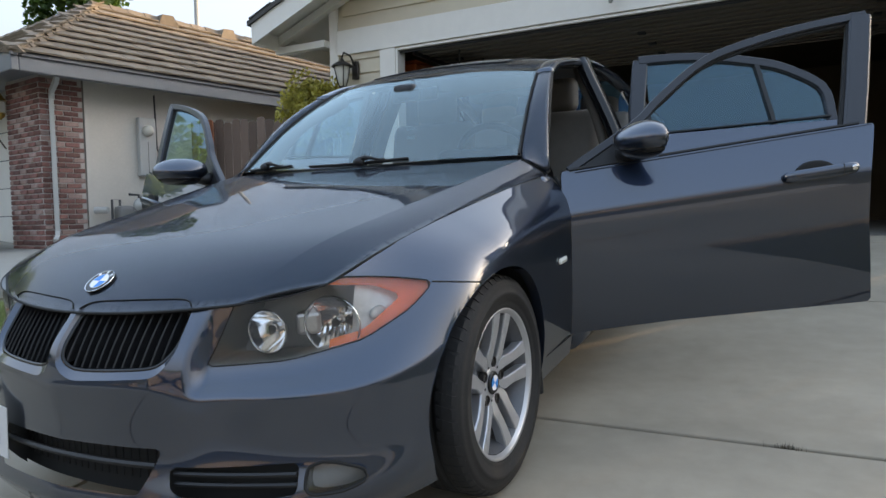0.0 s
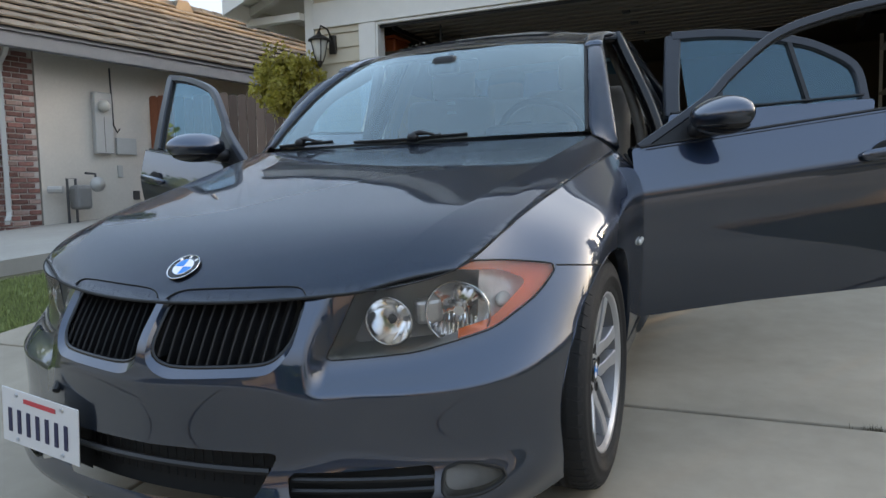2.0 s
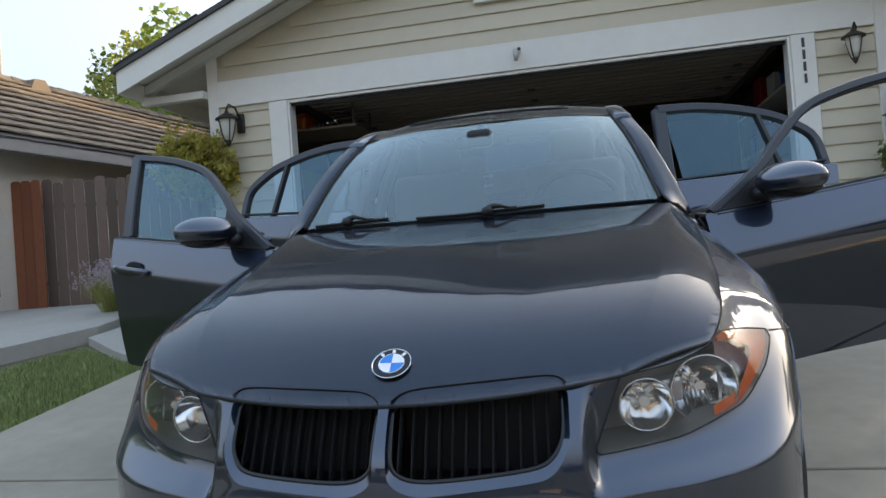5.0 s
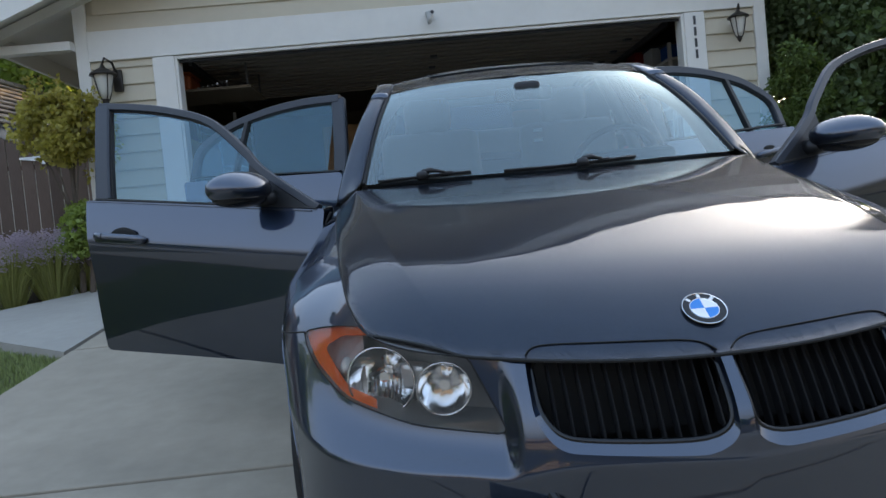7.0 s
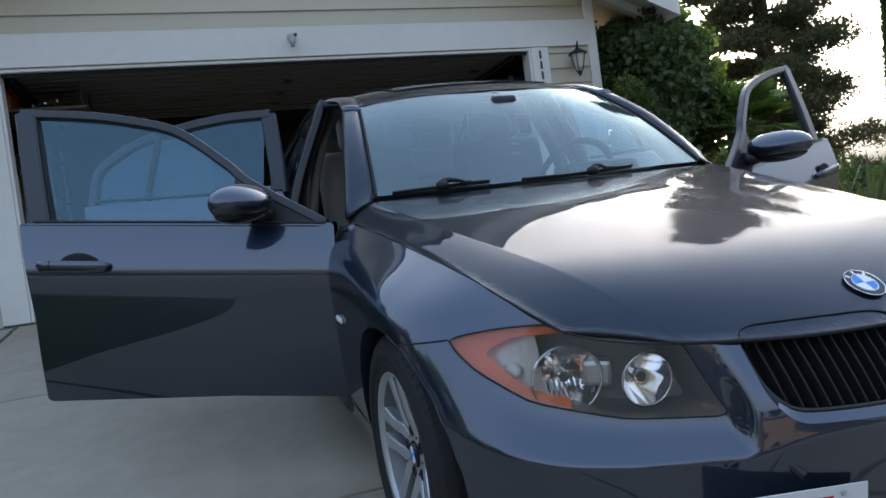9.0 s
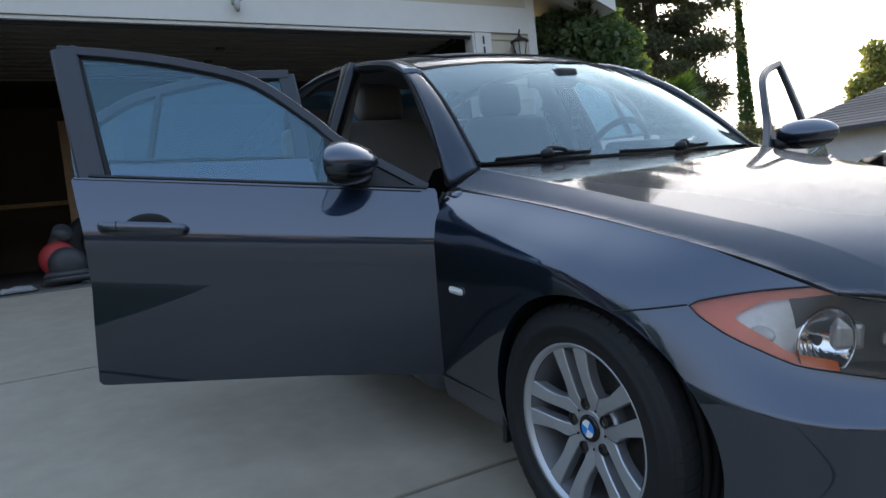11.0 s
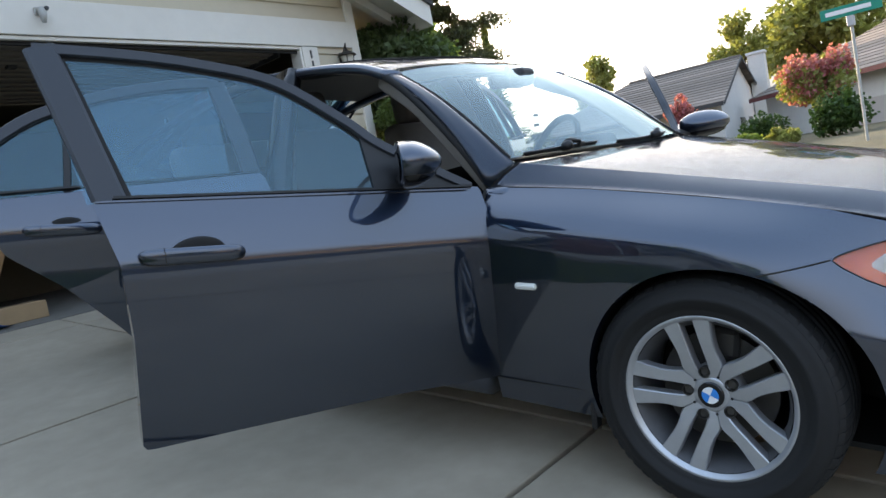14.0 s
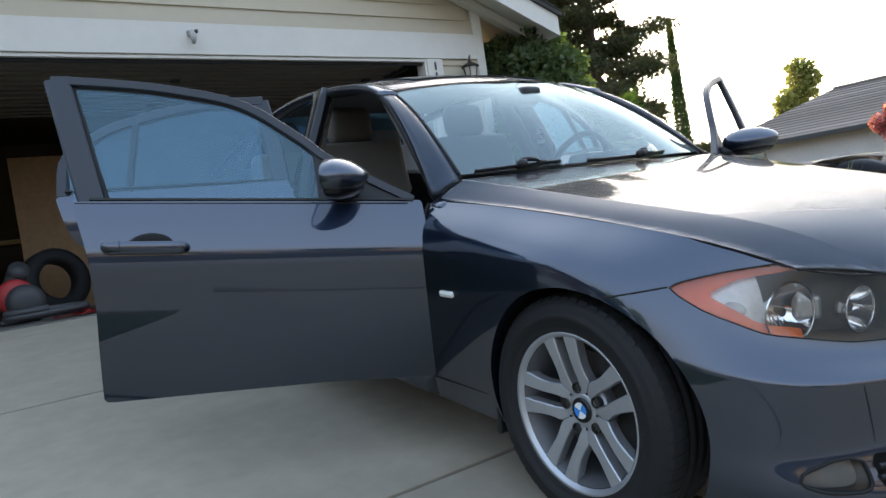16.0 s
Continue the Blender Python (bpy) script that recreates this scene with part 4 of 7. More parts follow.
def frame_bar(door, pts, width, depth, side, name="window_frame", material=None):
    """A flat bar along points; width lies in the door's plane."""
    bm = bmesh.new()
    rings = []
    pts = [Vector(p) for p in pts]
    for i, p in enumerate(pts):
        d = (pts[min(i + 1, len(pts) - 1)] - pts[max(i - 1, 0)]).normalized()
        out = Vector((side, 0, .30)).normalized()
        out = (out - d * out.dot(d)).normalized()
        w = d.cross(out)
        rings.append([bm.verts.new(p + a * w * width / 2 + b * out * depth / 2) for a, b in ((-1, -1), (1, -1), (1, .6), (.8, 1), (-.8, 1), (-1, .6))])
    for a, b in zip(rings, rings[1:]):
        for k in range(6):
            bm.faces.new((a[k], a[(k + 1) % 6], b[(k + 1) % 6], b[k]))
    bm.faces.new(rings[0]), bm.faces.new(rings[-1])
    bmesh.ops.recalc_face_normals(bm, faces=bm.faces)
    return part(name, bm, material or FRAME_PAINT, door)


def handle(door, side, y, z, x):
    bm = bmesh.new()
    rows = []
    for k in range(19):
        t = .5 - .5 * math.cos(math.pi * k / 18)
        yy = y - .124 + .248 * t
        h = .0210 * (max(0.02, 1 - abs(2 * t - 1) ** 9)) ** .5
        xo = x + .030 * (max(0.0, 1 - (2 * t - 1) ** 6)) ** .5
        rows.append([bm.verts.new((side * (xo + .009 * math.cos(a)), yy, z + .024 * (t - .5) + h * math.sin(a))) for a in [2 * math.pi * q / 10 for q in range(10)]])
    for a, b in zip(rows, rows[1:]):
        for k in range(10):
            bm.faces.new((a[k], a[(k + 1) % 10], b[(k + 1) % 10], b[k]))
    bm.faces.new(rows[0]), bm.faces.new(rows[-1])
    bmesh.ops.recalc_face_normals(bm, faces=bm.faces)
    grip = part("handle", bm, PAINT, door, smooth=True)
    part("handle_split", bar([(side * (x + .029 + .0105 * math.cos(a)), y + .066, z + .013 * 1.0 - .006 + .0215 * math.sin(a)) for a in np.linspace(-1.4, 1.4, 9)], .0009, 5), SEAL, grip)
    # Black upper half-disc stands in for the shade in the handle's hollow.
    bm = bmesh.new()
    bmesh.ops.create_uvsphere(bm, u_segments=20, v_segments=10, radius=1)
    bmesh.ops.transform(bm, matrix=Matrix.Translation((side * (x + .004), y - .012, z - .001)) @ Matrix.Diagonal((.006, .068, .042, 1)), verts=bm.verts)
    if side > 0 and y < 2:
        lock = spin([(.001, .004), (.008, .003), (.010, 0)], 16, "x")
        bmesh.ops.translate(lock, vec=(side * (x + .036), y + .100, z + .010), verts=lock.verts)
        part("lock", lock, CHROME, door, "bright round key lock")
    cut = (side * x, y, z - .004)
    bmesh.ops.bisect_plane(bm, geom=bm.verts[:] + bm.edges[:] + bm.faces[:], plane_co=cut, plane_no=(0, 0, -1), clear_outer=True)
    part("handle_recess", bm, SEAL, door, "black half-disc standing in for the shaded hollow behind the handle", smooth=True)
    # Lower half leans outward to catch the sky as a hollow would.
    dish = Shell.grid([[(side * (x + .002 + .006 * r * math.sin(a)), y - .012 + .068 * r * math.cos(a), z - .004 - .040 * r * math.sin(a)) for r in (.05, .35, .7, .92, 1.0)] + [(side * (x - .004), y - .012 + .072 * math.cos(a), z - .004 - .043 * math.sin(a))] for a in np.linspace(0, math.pi, 19)])
    part("handle_dish", dish.bmesh(), PAINT, door, "painted dish below the handle", smooth=True)


def mirror_pod(door, side):
    """A swept shell: long axis out and back, flat glass on the inner rear face."""
    A, B = Vector((side * .93, .367)), Vector((side * .367, -.93))

    def pod(cz, hz, half, fore, back):
        bm = bmesh.new()
        bmesh.ops.create_uvsphere(bm, u_segments=40, v_segments=24, radius=1)
        for v in bm.verts:
            x, y, z = v.co
            x = math.copysign(abs(x) ** 0.88, x)
            z = math.copysign(abs(z) ** 0.85, z)
            y = y * fore if y > 0 else max(y * .09, -back)
            p = Vector((side * .912, .932)) - B * .016 + A * (x * half) + B * y * (1 - .18 * x * x)
            nar = 1 - .38 * max(0.0, v.co.y) ** 1.5
            v.co = (p.x, p.y, cz + hz * z * nar * (1 - .16 * max(0.0, x) ** 2) + .006 * x)
        return bm
    part("mirror_housing", pod(.977, .062, .128, .092, .030), PAINT, door, smooth=True)
    # Black underside stands in for the dark ground mirrored low on the pod.
    part("mirror_shell_under", pod(.944, .036, .108, .074, .026), GLOSS_BLACK, door, "gloss black underside standing in for the dark ground reflection", smooth=True)
    part("mirror_foot", bar([(side * .765, .90, .925), (side * .80, .90, .93), (side * .86, .91, .942)], [.034, .03, .022], 10), BLACK_TRIM, door, smooth=True)
    bm = spin([(.001, 0), (.9, 0), (1, .02)], 28, "y")
    m_ = Matrix.Translation((side * .912 - B.x * .0475, .932 - B.y * .0475, .970)) @ pose(0, 0, 0, 0, 0, math.degrees(math.atan2(A.y, A.x))) @ Matrix.Diagonal((.098, .003, .044, 1))
    bmesh.ops.transform(bm, matrix=m_, verts=bm.verts)
    part("mirror_glass", bm, CHROME, door, "silvered mirror glass")


FRONT_OUT = rounded([(.660, .285), (.85, .304), (1.06, .324), (1.45, .346), (1.712, .360), (1.690, .65), (1.692, .82), (1.728, .975), (.672, .880)], 0.012, 3)
FRONT_TOP = [(0, .700, .880), (.22, .955, 1.035), (.40, 1.045, 1.115), (.55, 1.205, 1.232), (.72, 1.40, 1.295), (.88, 1.60, 1.333), (1, 1.790, 1.356)]
REAR_OUT = rounded([(1.715, .362), (2.265, .362), (2.34, .47), (2.50, .66), (2.66, .80), (2.72, .99), (1.745, .978), (1.705, .82), (1.705, .65)], 0.02, 4)
REAR_TOP = [(0, 1.83, 1.356), (.25, 2.07, 1.354), (.5, 2.33, 1.318), (.75, 2.58, 1.235), (.88, 2.700, 1.140), (1, 2.712, .985)]


def build_front_door(side, angle, glazed=True):
    door, sh = car_door(side, .66, angle, FRONT_OUT)
    top = [(sh(y, z), y, z) for y, z in curve(FRONT_TOP, np.linspace(0, 1, 34))]
    frame_bar(door, top, .030, .030, side)
    frame_bar(door, [(sh(y, z), y, z) for y, z in ((1.684, .965), (1.715, 1.10), (1.742, 1.22), (1.774, 1.358))], .075, .03, side, "rear_window_post")
    frame_bar(door, [(side * .802, y, belt(y) + .004) for y in (.70, 1.0, 1.3, 1.68)], .008, .028, side, "belt_strip", BLACK_TRIM)
    frame_bar(door, [(side * .817, y, belt(y) - .003) for y in (.72, 1.0, 1.3, 1.72)], .004, .006, side, "belt_moulding", PAINT)
    tops = curve(FRONT_TOP, np.linspace(0.20, 1, 26))
    channel = [(sh(y, z) - side * .002, y, z - .020) for y, z in curve(FRONT_TOP, np.linspace(.24, .97, 30))]
    frame_bar(door, channel, .012, .016, side, "glass_channel", SEAL)
    frame_bar(door, [(sh(y, z) - side * .002, y, z) for y, z in ((1.640, .97), (1.672, 1.10), (1.700, 1.22), (1.728, 1.325))], .012, .016, side, "glass_channel", SEAL)
    g = []
    for y, z in tops:
        g.append([(sh(y, b) - side * .004, y - .055 * (1 - t) * max(0.0, (y - 1.2) / .6), b) for t, b in ((t, belt(y) - .01 + (z - belt(y) + .01) * t) for t in np.linspace(0, 1, 10))])
    if glazed:
        part("window_glass", Shell.grid(g).outward().bmesh(), TINT, door, "blue-tinted side glass", smooth=True)
    # sail panel that carries the mirror
    bm = prism(bmesh.new(), [(.74, .888), (1.005, .912), (1.008, 1.082), (.95, 1.03)], .016, "x", 0)
    for v in bm.verts:
        v.co.x = v.co.x - .008 + sh(v.co.y, v.co.z) - side * .002
    part("mirror_sail", bm, BLACK_TRIM, door)
    handle(door, side, 1.530, .822, .868)
    mirror_pod(door, side)
    return door


def build_rear_door(side, angle):
    door, sh = car_door(side, 1.72, angle, REAR_OUT)
    top = [(sh(y, z), y, z) for y, z in curve(REAR_TOP, np.linspace(0, 1, 30))]
    frame_bar(door, top, .045, .035, side)
    frame_bar(door, [(sh(1.76, .965), 1.775, .965), (sh(1.80, 1.1), 1.79, 1.1), (sh(1.80, 1.356), 1.84, 1.350)], .075, .03, side, "front_window_post")
    frame_bar(door, [(sh(2.42, .98), 2.44, .98), (sh(2.40, 1.29), 2.40, 1.29)], .026, .03, side, "quarter_post", BLACK_TRIM)
    frame_bar(door, [(side * .792, 1.76, belt(1.76) + .006), (side * .785, 2.69, belt(2.69) + .006)], .010, .028, side, "belt_strip", BLACK_TRIM)
    g = []
    for y, z in curve(REAR_TOP, np.linspace(0.03, .97, 24)):
        g.append([(sh(y, b) - side * .004, y, b) for b in np.linspace(.965, z, 10)])
    part("window_glass", Shell.grid(g).outward().bmesh(), TINT, door, "blue-tinted side glass", smooth=True)
    handle(door, side, 2.47, .862, .862)
    return door


for side, a1, a2 in ((1, 68.6, 66), (-1, 68.6, 66)):
    build_front_door(side, a1, glazed=side < 0)      # the driver's window is rolled down
    build_rear_door(side, a2)


# ---- wheels ----
def build_wheel(side, y, turn=0.0):
    """A wheel: tyre, ten-spoke rim in five pairs, hub cap, bolts, brake disc."""
    m = Matrix.Translation((side * .752, y, .316)) @ pose(0, 0, 0, 0, 0, turn) @ Matrix.Diagonal((side, 1, 1, 1)) @ pose(0, 0, 0, 4, 0, 0)
    prof = [(.205, -.085), (.222, -.100), (.26, -.107), (.292, -.102), (.309, -.088), (.3150, -.06), (.3155, -.036), (.3085, -.034), (.3085, -.027), (.3158, -.025), (.316, -.005), (.3085, -.003), (.3085, .004), (.316, .006), (.3158, .026), (.3085, .028), (.3085, .035), (.3155, .037), (.3150, .06), (.309, .086), (.299, .0975), (.2955, .0985), (.2945, .1005), (.283, .1045), (.266, .1068), (.2650, .1080), (.256, .1082), (.255, .1070), (.240, .1055), (.2395, .1040), (.228, .1025), (.222, .100), (.206, .088), (.206, -.085)]
    tyre = bmesh.new()
    rings = []
    for r, h in prof:
        rings.append([tyre.verts.new((h, r * math.cos(2 * math.pi * k / 72), r * math.sin(2 * math.pi * k / 72))) for k in range(72)])
    for a, b in zip(rings, rings[1:]):
        for k in range(72):
            tyre.faces.new((a[k], a[(k + 1) % 72], b[(k + 1) % 72], b[k]))
    bmesh.ops.recalc_face_normals(tyre, faces=tyre.faces)
    wheel = part("wheel", spin([(.05, -.03), (.07, -.03), (.075, .03), (.06, .045)], 28, "x"), ALLOY, sedan, "silver alloy wheel", smooth=True)
    wheel.matrix_basis = m
    tyre_ob = part("tyre", tyre, RUBBER, wheel, "black rubber tyre", smooth=True)
    # raised shoulder lugs of the tread
    lugs = bmesh.new()
    for k in range(58):
        a, b = 2 * math.pi * k / 58, 2 * math.pi * (k + .70) / 58
        top, low = [], []
        for r, h, sk in ((.3166, .044, 0), (.3158, .062, .012), (.3104, .0880, .03), (.2995, .0985, .035)):
            top.append([lugs.verts.new((h, r * math.cos(q + sk), r * math.sin(q + sk))) for q in (a, b)])
            low.append([lugs.verts.new((h - .004, (r - .006) * math.cos(q + sk), (r - .006) * math.sin(q + sk))) for q in (a, b)])
        for i in range(3):
            lugs.faces.new((top[i][0], top[i][1], top[i + 1][1], top[i + 1][0]))
            lugs.faces.new((top[i][0], top[i + 1][0], low[i + 1][0], low[i][0]))
            lugs.faces.new((top[i][1], low[i][1], low[i + 1][1], top[i + 1][1]))
        lugs.faces.new((top[0][0], low[0][0], low[0][1], top[0][1]))
        lugs.faces.new((top[3][0], top[3][1], low[3][1], low[3][0]))
    bmesh.ops.recalc_face_normals(lugs, faces=lugs.faces)
    part("tread", lugs, RUBBER, tyre_ob)
    # barrel and outer lip
    bm = bmesh.new()
    rr = []
    for r, h in [(.202, .084), (.210, .0945), (.217, .098), (.219, .092), (.206, .085)]:
        rr.append([bm.verts.new((h, r * math.cos(2 * math.pi * k / 72), r * math.sin(2 * math.pi * k / 72))) for k in range(72)])
    for a, b in zip(rr, rr[1:]):
        for k in range(72):
            bm.faces.new((a[k], a[(k + 1) % 72], b[(k + 1) % 72], b[k]))
    part("rim", bm, ALLOY, wheel, "silver alloy rim", smooth=True)
    bm = bmesh.new()
    rr = []
    for r, h in [(.188, -.08), (.178, -.02), (.184, .05), (.200, .084)]:
        rr.append([bm.verts.new((h, r * math.cos(2 * math.pi * k / 48), r * math.sin(2 * math.pi * k / 48))) for k in range(48)])
    for a, b in zip(rr, rr[1:]):
        for k in range(48):
            bm.faces.new((a[k], a[(k + 1) % 48], b[(k + 1) % 48], b[k]))
    part("barrel", bm, BARREL, wheel, "silver inner barrel, darkened for the shade behind the spokes", smooth=True)
    # five pairs of spokes
    outer = [(.040, .0291), (.058, .0421), (.072, .0515), (.084, .0520), (.100, .0500), (.130, .0500), (.160, .0550), (.190, .0615), (.204, .0660)]
    inner = [(.040, .0), (.047, .002), (.052, .0120), (.066, .0135), (.085, .0160), (.100, .0165), (.130, .0165), (.204, .0180)]
    ss = [.040, .047, .052, .060, .068, .076, .084, .092, .102, .115, .130, .145, .160, .175, .190, .204]
    for k in range(5):
        a0 = 2 * math.pi * k / 5
        for off in (-1, 1):
            bm = bmesh.new()
            rows = []
            for s_ in ss:
                c0, c1 = curve(inner, s_)[0][0], curve(outer, s_)[0][0]
                t = (s_ - .04) / .162
                dep = .058 + .012 * math.sin(math.pi * t * .6) + .016 * t
                lip = min(.0025, (c1 - c0) * .2)
                prof2 = ((c0, dep - .03), (c0, dep - .003), (c0 + lip, dep), (c1 - lip, dep), (c1, dep - .004), (c1, dep - .03))
                rows.append([bm.verts.new((h, s_ * math.cos(a0) - off * c * math.sin(a0), s_ * math.sin(a0) + off * c * math.cos(a0))) for c, h in prof2])
            for a, b in zip(rows, rows[1:]):
                for j in range(6):
                    bm.faces.new((a[j], a[(j + 1) % 6], b[(j + 1) % 6], b[j]))
            bm.faces.new(rows[0]), bm.faces.new(rows[-1])
            bmesh.ops.recalc_face_normals(bm, faces=bm.faces)
            part("spoke", bm, ALLOY, wheel)
        bm = spin([(.0150, .048), (.0150, .0640), (.0130, .0640), (.0130, .050), (.0095, .050), (.0095, .058), (.001, .058)], 16, "x")
        bmesh.ops.translate(bm, vec=(0, .060 * math.cos(a0), .060 * math.sin(a0)), verts=bm.verts)
        part("bolt", bm, DARK_METAL, wheel)
        bm = spin([(.0035, .060), (.0035, .0615), (.001, .0605)], 10, "x")
        a = a0 + math.pi / 5
        bmesh.ops.translate(bm, vec=(0, .052 * math.cos(a), .052 * math.sin(a)), verts=bm.verts)
        part("vent_hole", bm, SEAL, wheel)
    part("hub_face", spin([(.046, .03), (.050, .050), (.047, .058), (.04, .060), (.001, .060)], 32, "x"), ALLOY, wheel, smooth=True)
    part("hub_cap", spin([(.034, .055), (.034, .064), (.031, .067), (.001, .067)], 32, "x"), GLOSS_BLACK, wheel)
    for q in range(4):
        bm = bmesh.new()
        c = bm.verts.new((.0685, 0, 0))
        arc = [bm.verts.new((.0685, .022 * math.cos(math.pi / 2 * (q + i / 8) + .3), .022 * math.sin(math.pi / 2 * (q + i / 8) + .3))) for i in range(9)]
        for i in range(8):
            bm.faces.new((c, arc[i], arc[i + 1]))
        part("cap_quarter", bm, BLUE_ENAMEL if q % 2 else WHITE_ENAMEL, wheel)
    part("brake_disc", spin([(.06, -.02), (.15, -.02), (.15, .0), (.06, .0)], 40, "x"), DARK_METAL, wheel)
    bm = block((-.035, -.05, .085), (.02, .05, .165), .012)
    part("brake_caliper", bm, DARK_METAL, wheel)
    return wheel


for side in (1, -1):
    build_wheel(side, 0.0)
    build_wheel(side, 2.76)
    # dark wheel-arch liner, near-black so that it reads as shadow round the tyre
    bm = bmesh.new()
    rows = []
    for k in range(25):
        a = math.pi * (k / 24) * 1.16 - math.pi * 0.08
        r0 = .340 / (ARCH_LONG if math.cos(a) < 0 else 1)
        rows.append([bm.verts.new((side * x, r * math.cos(a) / (ARCH_LONG if math.cos(a) < 0 else 1) - .018, .318 + r * math.sin(a))) for x, r in ((arch_x(r0 * math.cos(a) - .018, .318 + r0 * math.sin(a)) - .004, .3405), (.80, .354), (.50, .36), (.50, .02))])
    for a, b in zip(rows, rows[1:]):
        for j in range(3):
            bm.faces.new((a[j], a[j + 1], b[j + 1], b[j]))
    part("arch_liner", bm, SEAL, sedan, smooth=True)
# ---- nose details ----


def mirrored(fn):
    for side in (1, -1):
        fn(side)


def half_of(shell, side):
    return shell.cut(lambda v: v[:, 0] * side)[1]


def kidney(side):
    """One black kidney: painted funnel lip, black frame, upright bars, dark back."""
    hole = max(half_of(kidneys, side).border(), key=len)
    c = Vector((side * .18, 0, .605))
    inner, even = [], np.array(hole)
    for k in range(8):
        even = (np.roll(even, 1, 0) + 2 * even + np.roll(even, -1, 0)) / 4
    for x, y, z in even:
        dx, dz = x - c.x, z - c.z
        inner.append((c.x + dx * (.975 if dx * side < 0 else .93), y + .015, c.z + dz * (.875 + .075 * math.tanh(dz / .03))))
    lip = strip(hole, inner)
    part("kidney_lip", lip.bmesh(), PAINT, sedan, smooth=True)
    grille = part("kidney_grille", bar([(x, y + .004, z) for x, y, z in inner[::2]], .006, 6, closed=True), GLOSS_BLACK, sedan, "black kidney grille", smooth=True)
    zs = [p[2] for p in inner]
    for k in range(12):
        x = side * (.030 + .0250 * k)
        hits = []
        for p, q in zip(inner, inner[1:] + inner[:1]):
            if (p[0] - x) * (q[0] - x) <= 0 and p[0] != q[0]:
                w = (x - p[0]) / (q[0] - p[0])
                hits.append(tuple(p[i] + (q[i] - p[i]) * w for i in range(3)))
        if len(hits) < 2:
            continue
        top, low = max(hits, key=lambda p: p[2]), min(hits, key=lambda p: p[2])
        if top[2] - low[2] < .04:
            continue
        bm = bmesh.new()
        n = 6
        prev = None
        for q in range(n + 1):
            t = q / n
            y = low[1] + (top[1] - low[1]) * t + .002 - .004 * math.sin(math.pi * t)
            z = low[2] + (top[2] - low[2]) * t
            ring = [bm.verts.new((x + a, y + b, z)) for a, b in ((-.0022, .03), (-.0017, .004), (0, .0), (.0017, .004), (.0022, .03))]
            if prev:
                for j in range(4):
                    bm.faces.new((prev[j], prev[j + 1], ring[j + 1], ring[j]))
            prev = ring
        part("bar", bm, BLACK_TRIM, grille)
    part("grille_back", block((min(side * .02, side * .34), -.62, .50), (max(side * .02, side * .34), -.60, .68)), SEAL, grille)


mirrored(kidney)

# trims over the kidneys: a thin seam on the bonnet
for side in (1, -1):
    pts = []
    for k in range(49):
        q = k / 48
        s_ = side * (.024 + .60 * q)
        t_ = .004 + (.017 + .004 * math.sin(math.pi * q)) * (1 - abs(2 * q - 1) ** 9)
        p = bonnet_point(s_, t_)
        pts.append((p[0], p[1] - .0005, p[2] + .0015))
    part("trim_seam", bar(pts, .0016, 6), SEAL, sedan)

# bonnet shut lines: a dark line round the edge
edge = [bonnet_point(1, t) for t in np.linspace(0, 1, 40)]
for side in (1, -1):
    part("shut_line", bar([(side * (x + .002), y, z - .002) for x, y, z in edge], .0020, 6), SEAL, sedan)
part("shut_line", bar([(x, y - .002, z - .003) for x, y, z in (bonnet_point(s, 0) for s in np.linspace(-1, 1, 61))], .004, 6), SEAL, sedan)
for side in (1, -1):
    # seam between wing and bumper, door shut, sill seam
    line = sorted([p for p in half_of(wings, side).v if p[2] > .60 and abs(p[1] + 0.12 + max(0, p[2] - .64) * 5.0) < 1e-4], key=lambda p: p[2])
    if len(line) > 3:
        part("bumper_seam", bar([(x + side * .0005, y, z) for x, y, z in line[::2]], .0022, 6), SEAL, sedan)
    part("door_shut", bar([(side * x, .664, z) for x, z in ((.838, .29), (.856, .45), (.866, .60), (.869, .725), (.84, .80), (.80, .865))], .006, 6), SEAL, sedan)
    part("side_marker", (lambda bm: bm)(box(bmesh.new(), (min(side * .868, side * .880), .462, .578), (max(side * .868, side * .880), .535, .598), .008, 2)), LENS_WHITE, sedan, "clear side marker lamp")
    part("sill_seam", bar([(side * .846, y, .287 - .01 * (y - .36)) for y in (.655, .5, .36)], .002, 6), SEAL, sedan)
    # cowl corner filler below the pillar, mud flap
    part("mud_flap", block((side * .82 - .02, .322, .165), (side * .82 + .02, .340, .30), .006), BLACK_TRIM, sedan)
    part("arch_lip", strip([(side * (arch_x(y, z) + .0015), y, z) for y, z in [(.340 * math.cos(a) / (ARCH_LONG if math.cos(a) < 0 else 1) - .018, .318 + .340 * math.sin(a)) for a in np.linspace(-.3, math.pi + .35, 40)]], [(side * (arch_x(y, z) - .028), y, z) for y, z in [(.337 * math.cos(a) / (ARCH_LONG if math.cos(a) < 0 else 1) - .018, .318 + .337 * math.sin(a)) for a in np.linspace(-.3, math.pi + .35, 40)]], closed=False).bmesh(), PAINT, sedan, smooth=True)


for side in (1, -1):
    part("cowl_corner", block((min(side * .70, side * .795), .585, .80), (max(side * .70, side * .795), .70, .872), .028, 3), PAINT, sedan, smooth=True)


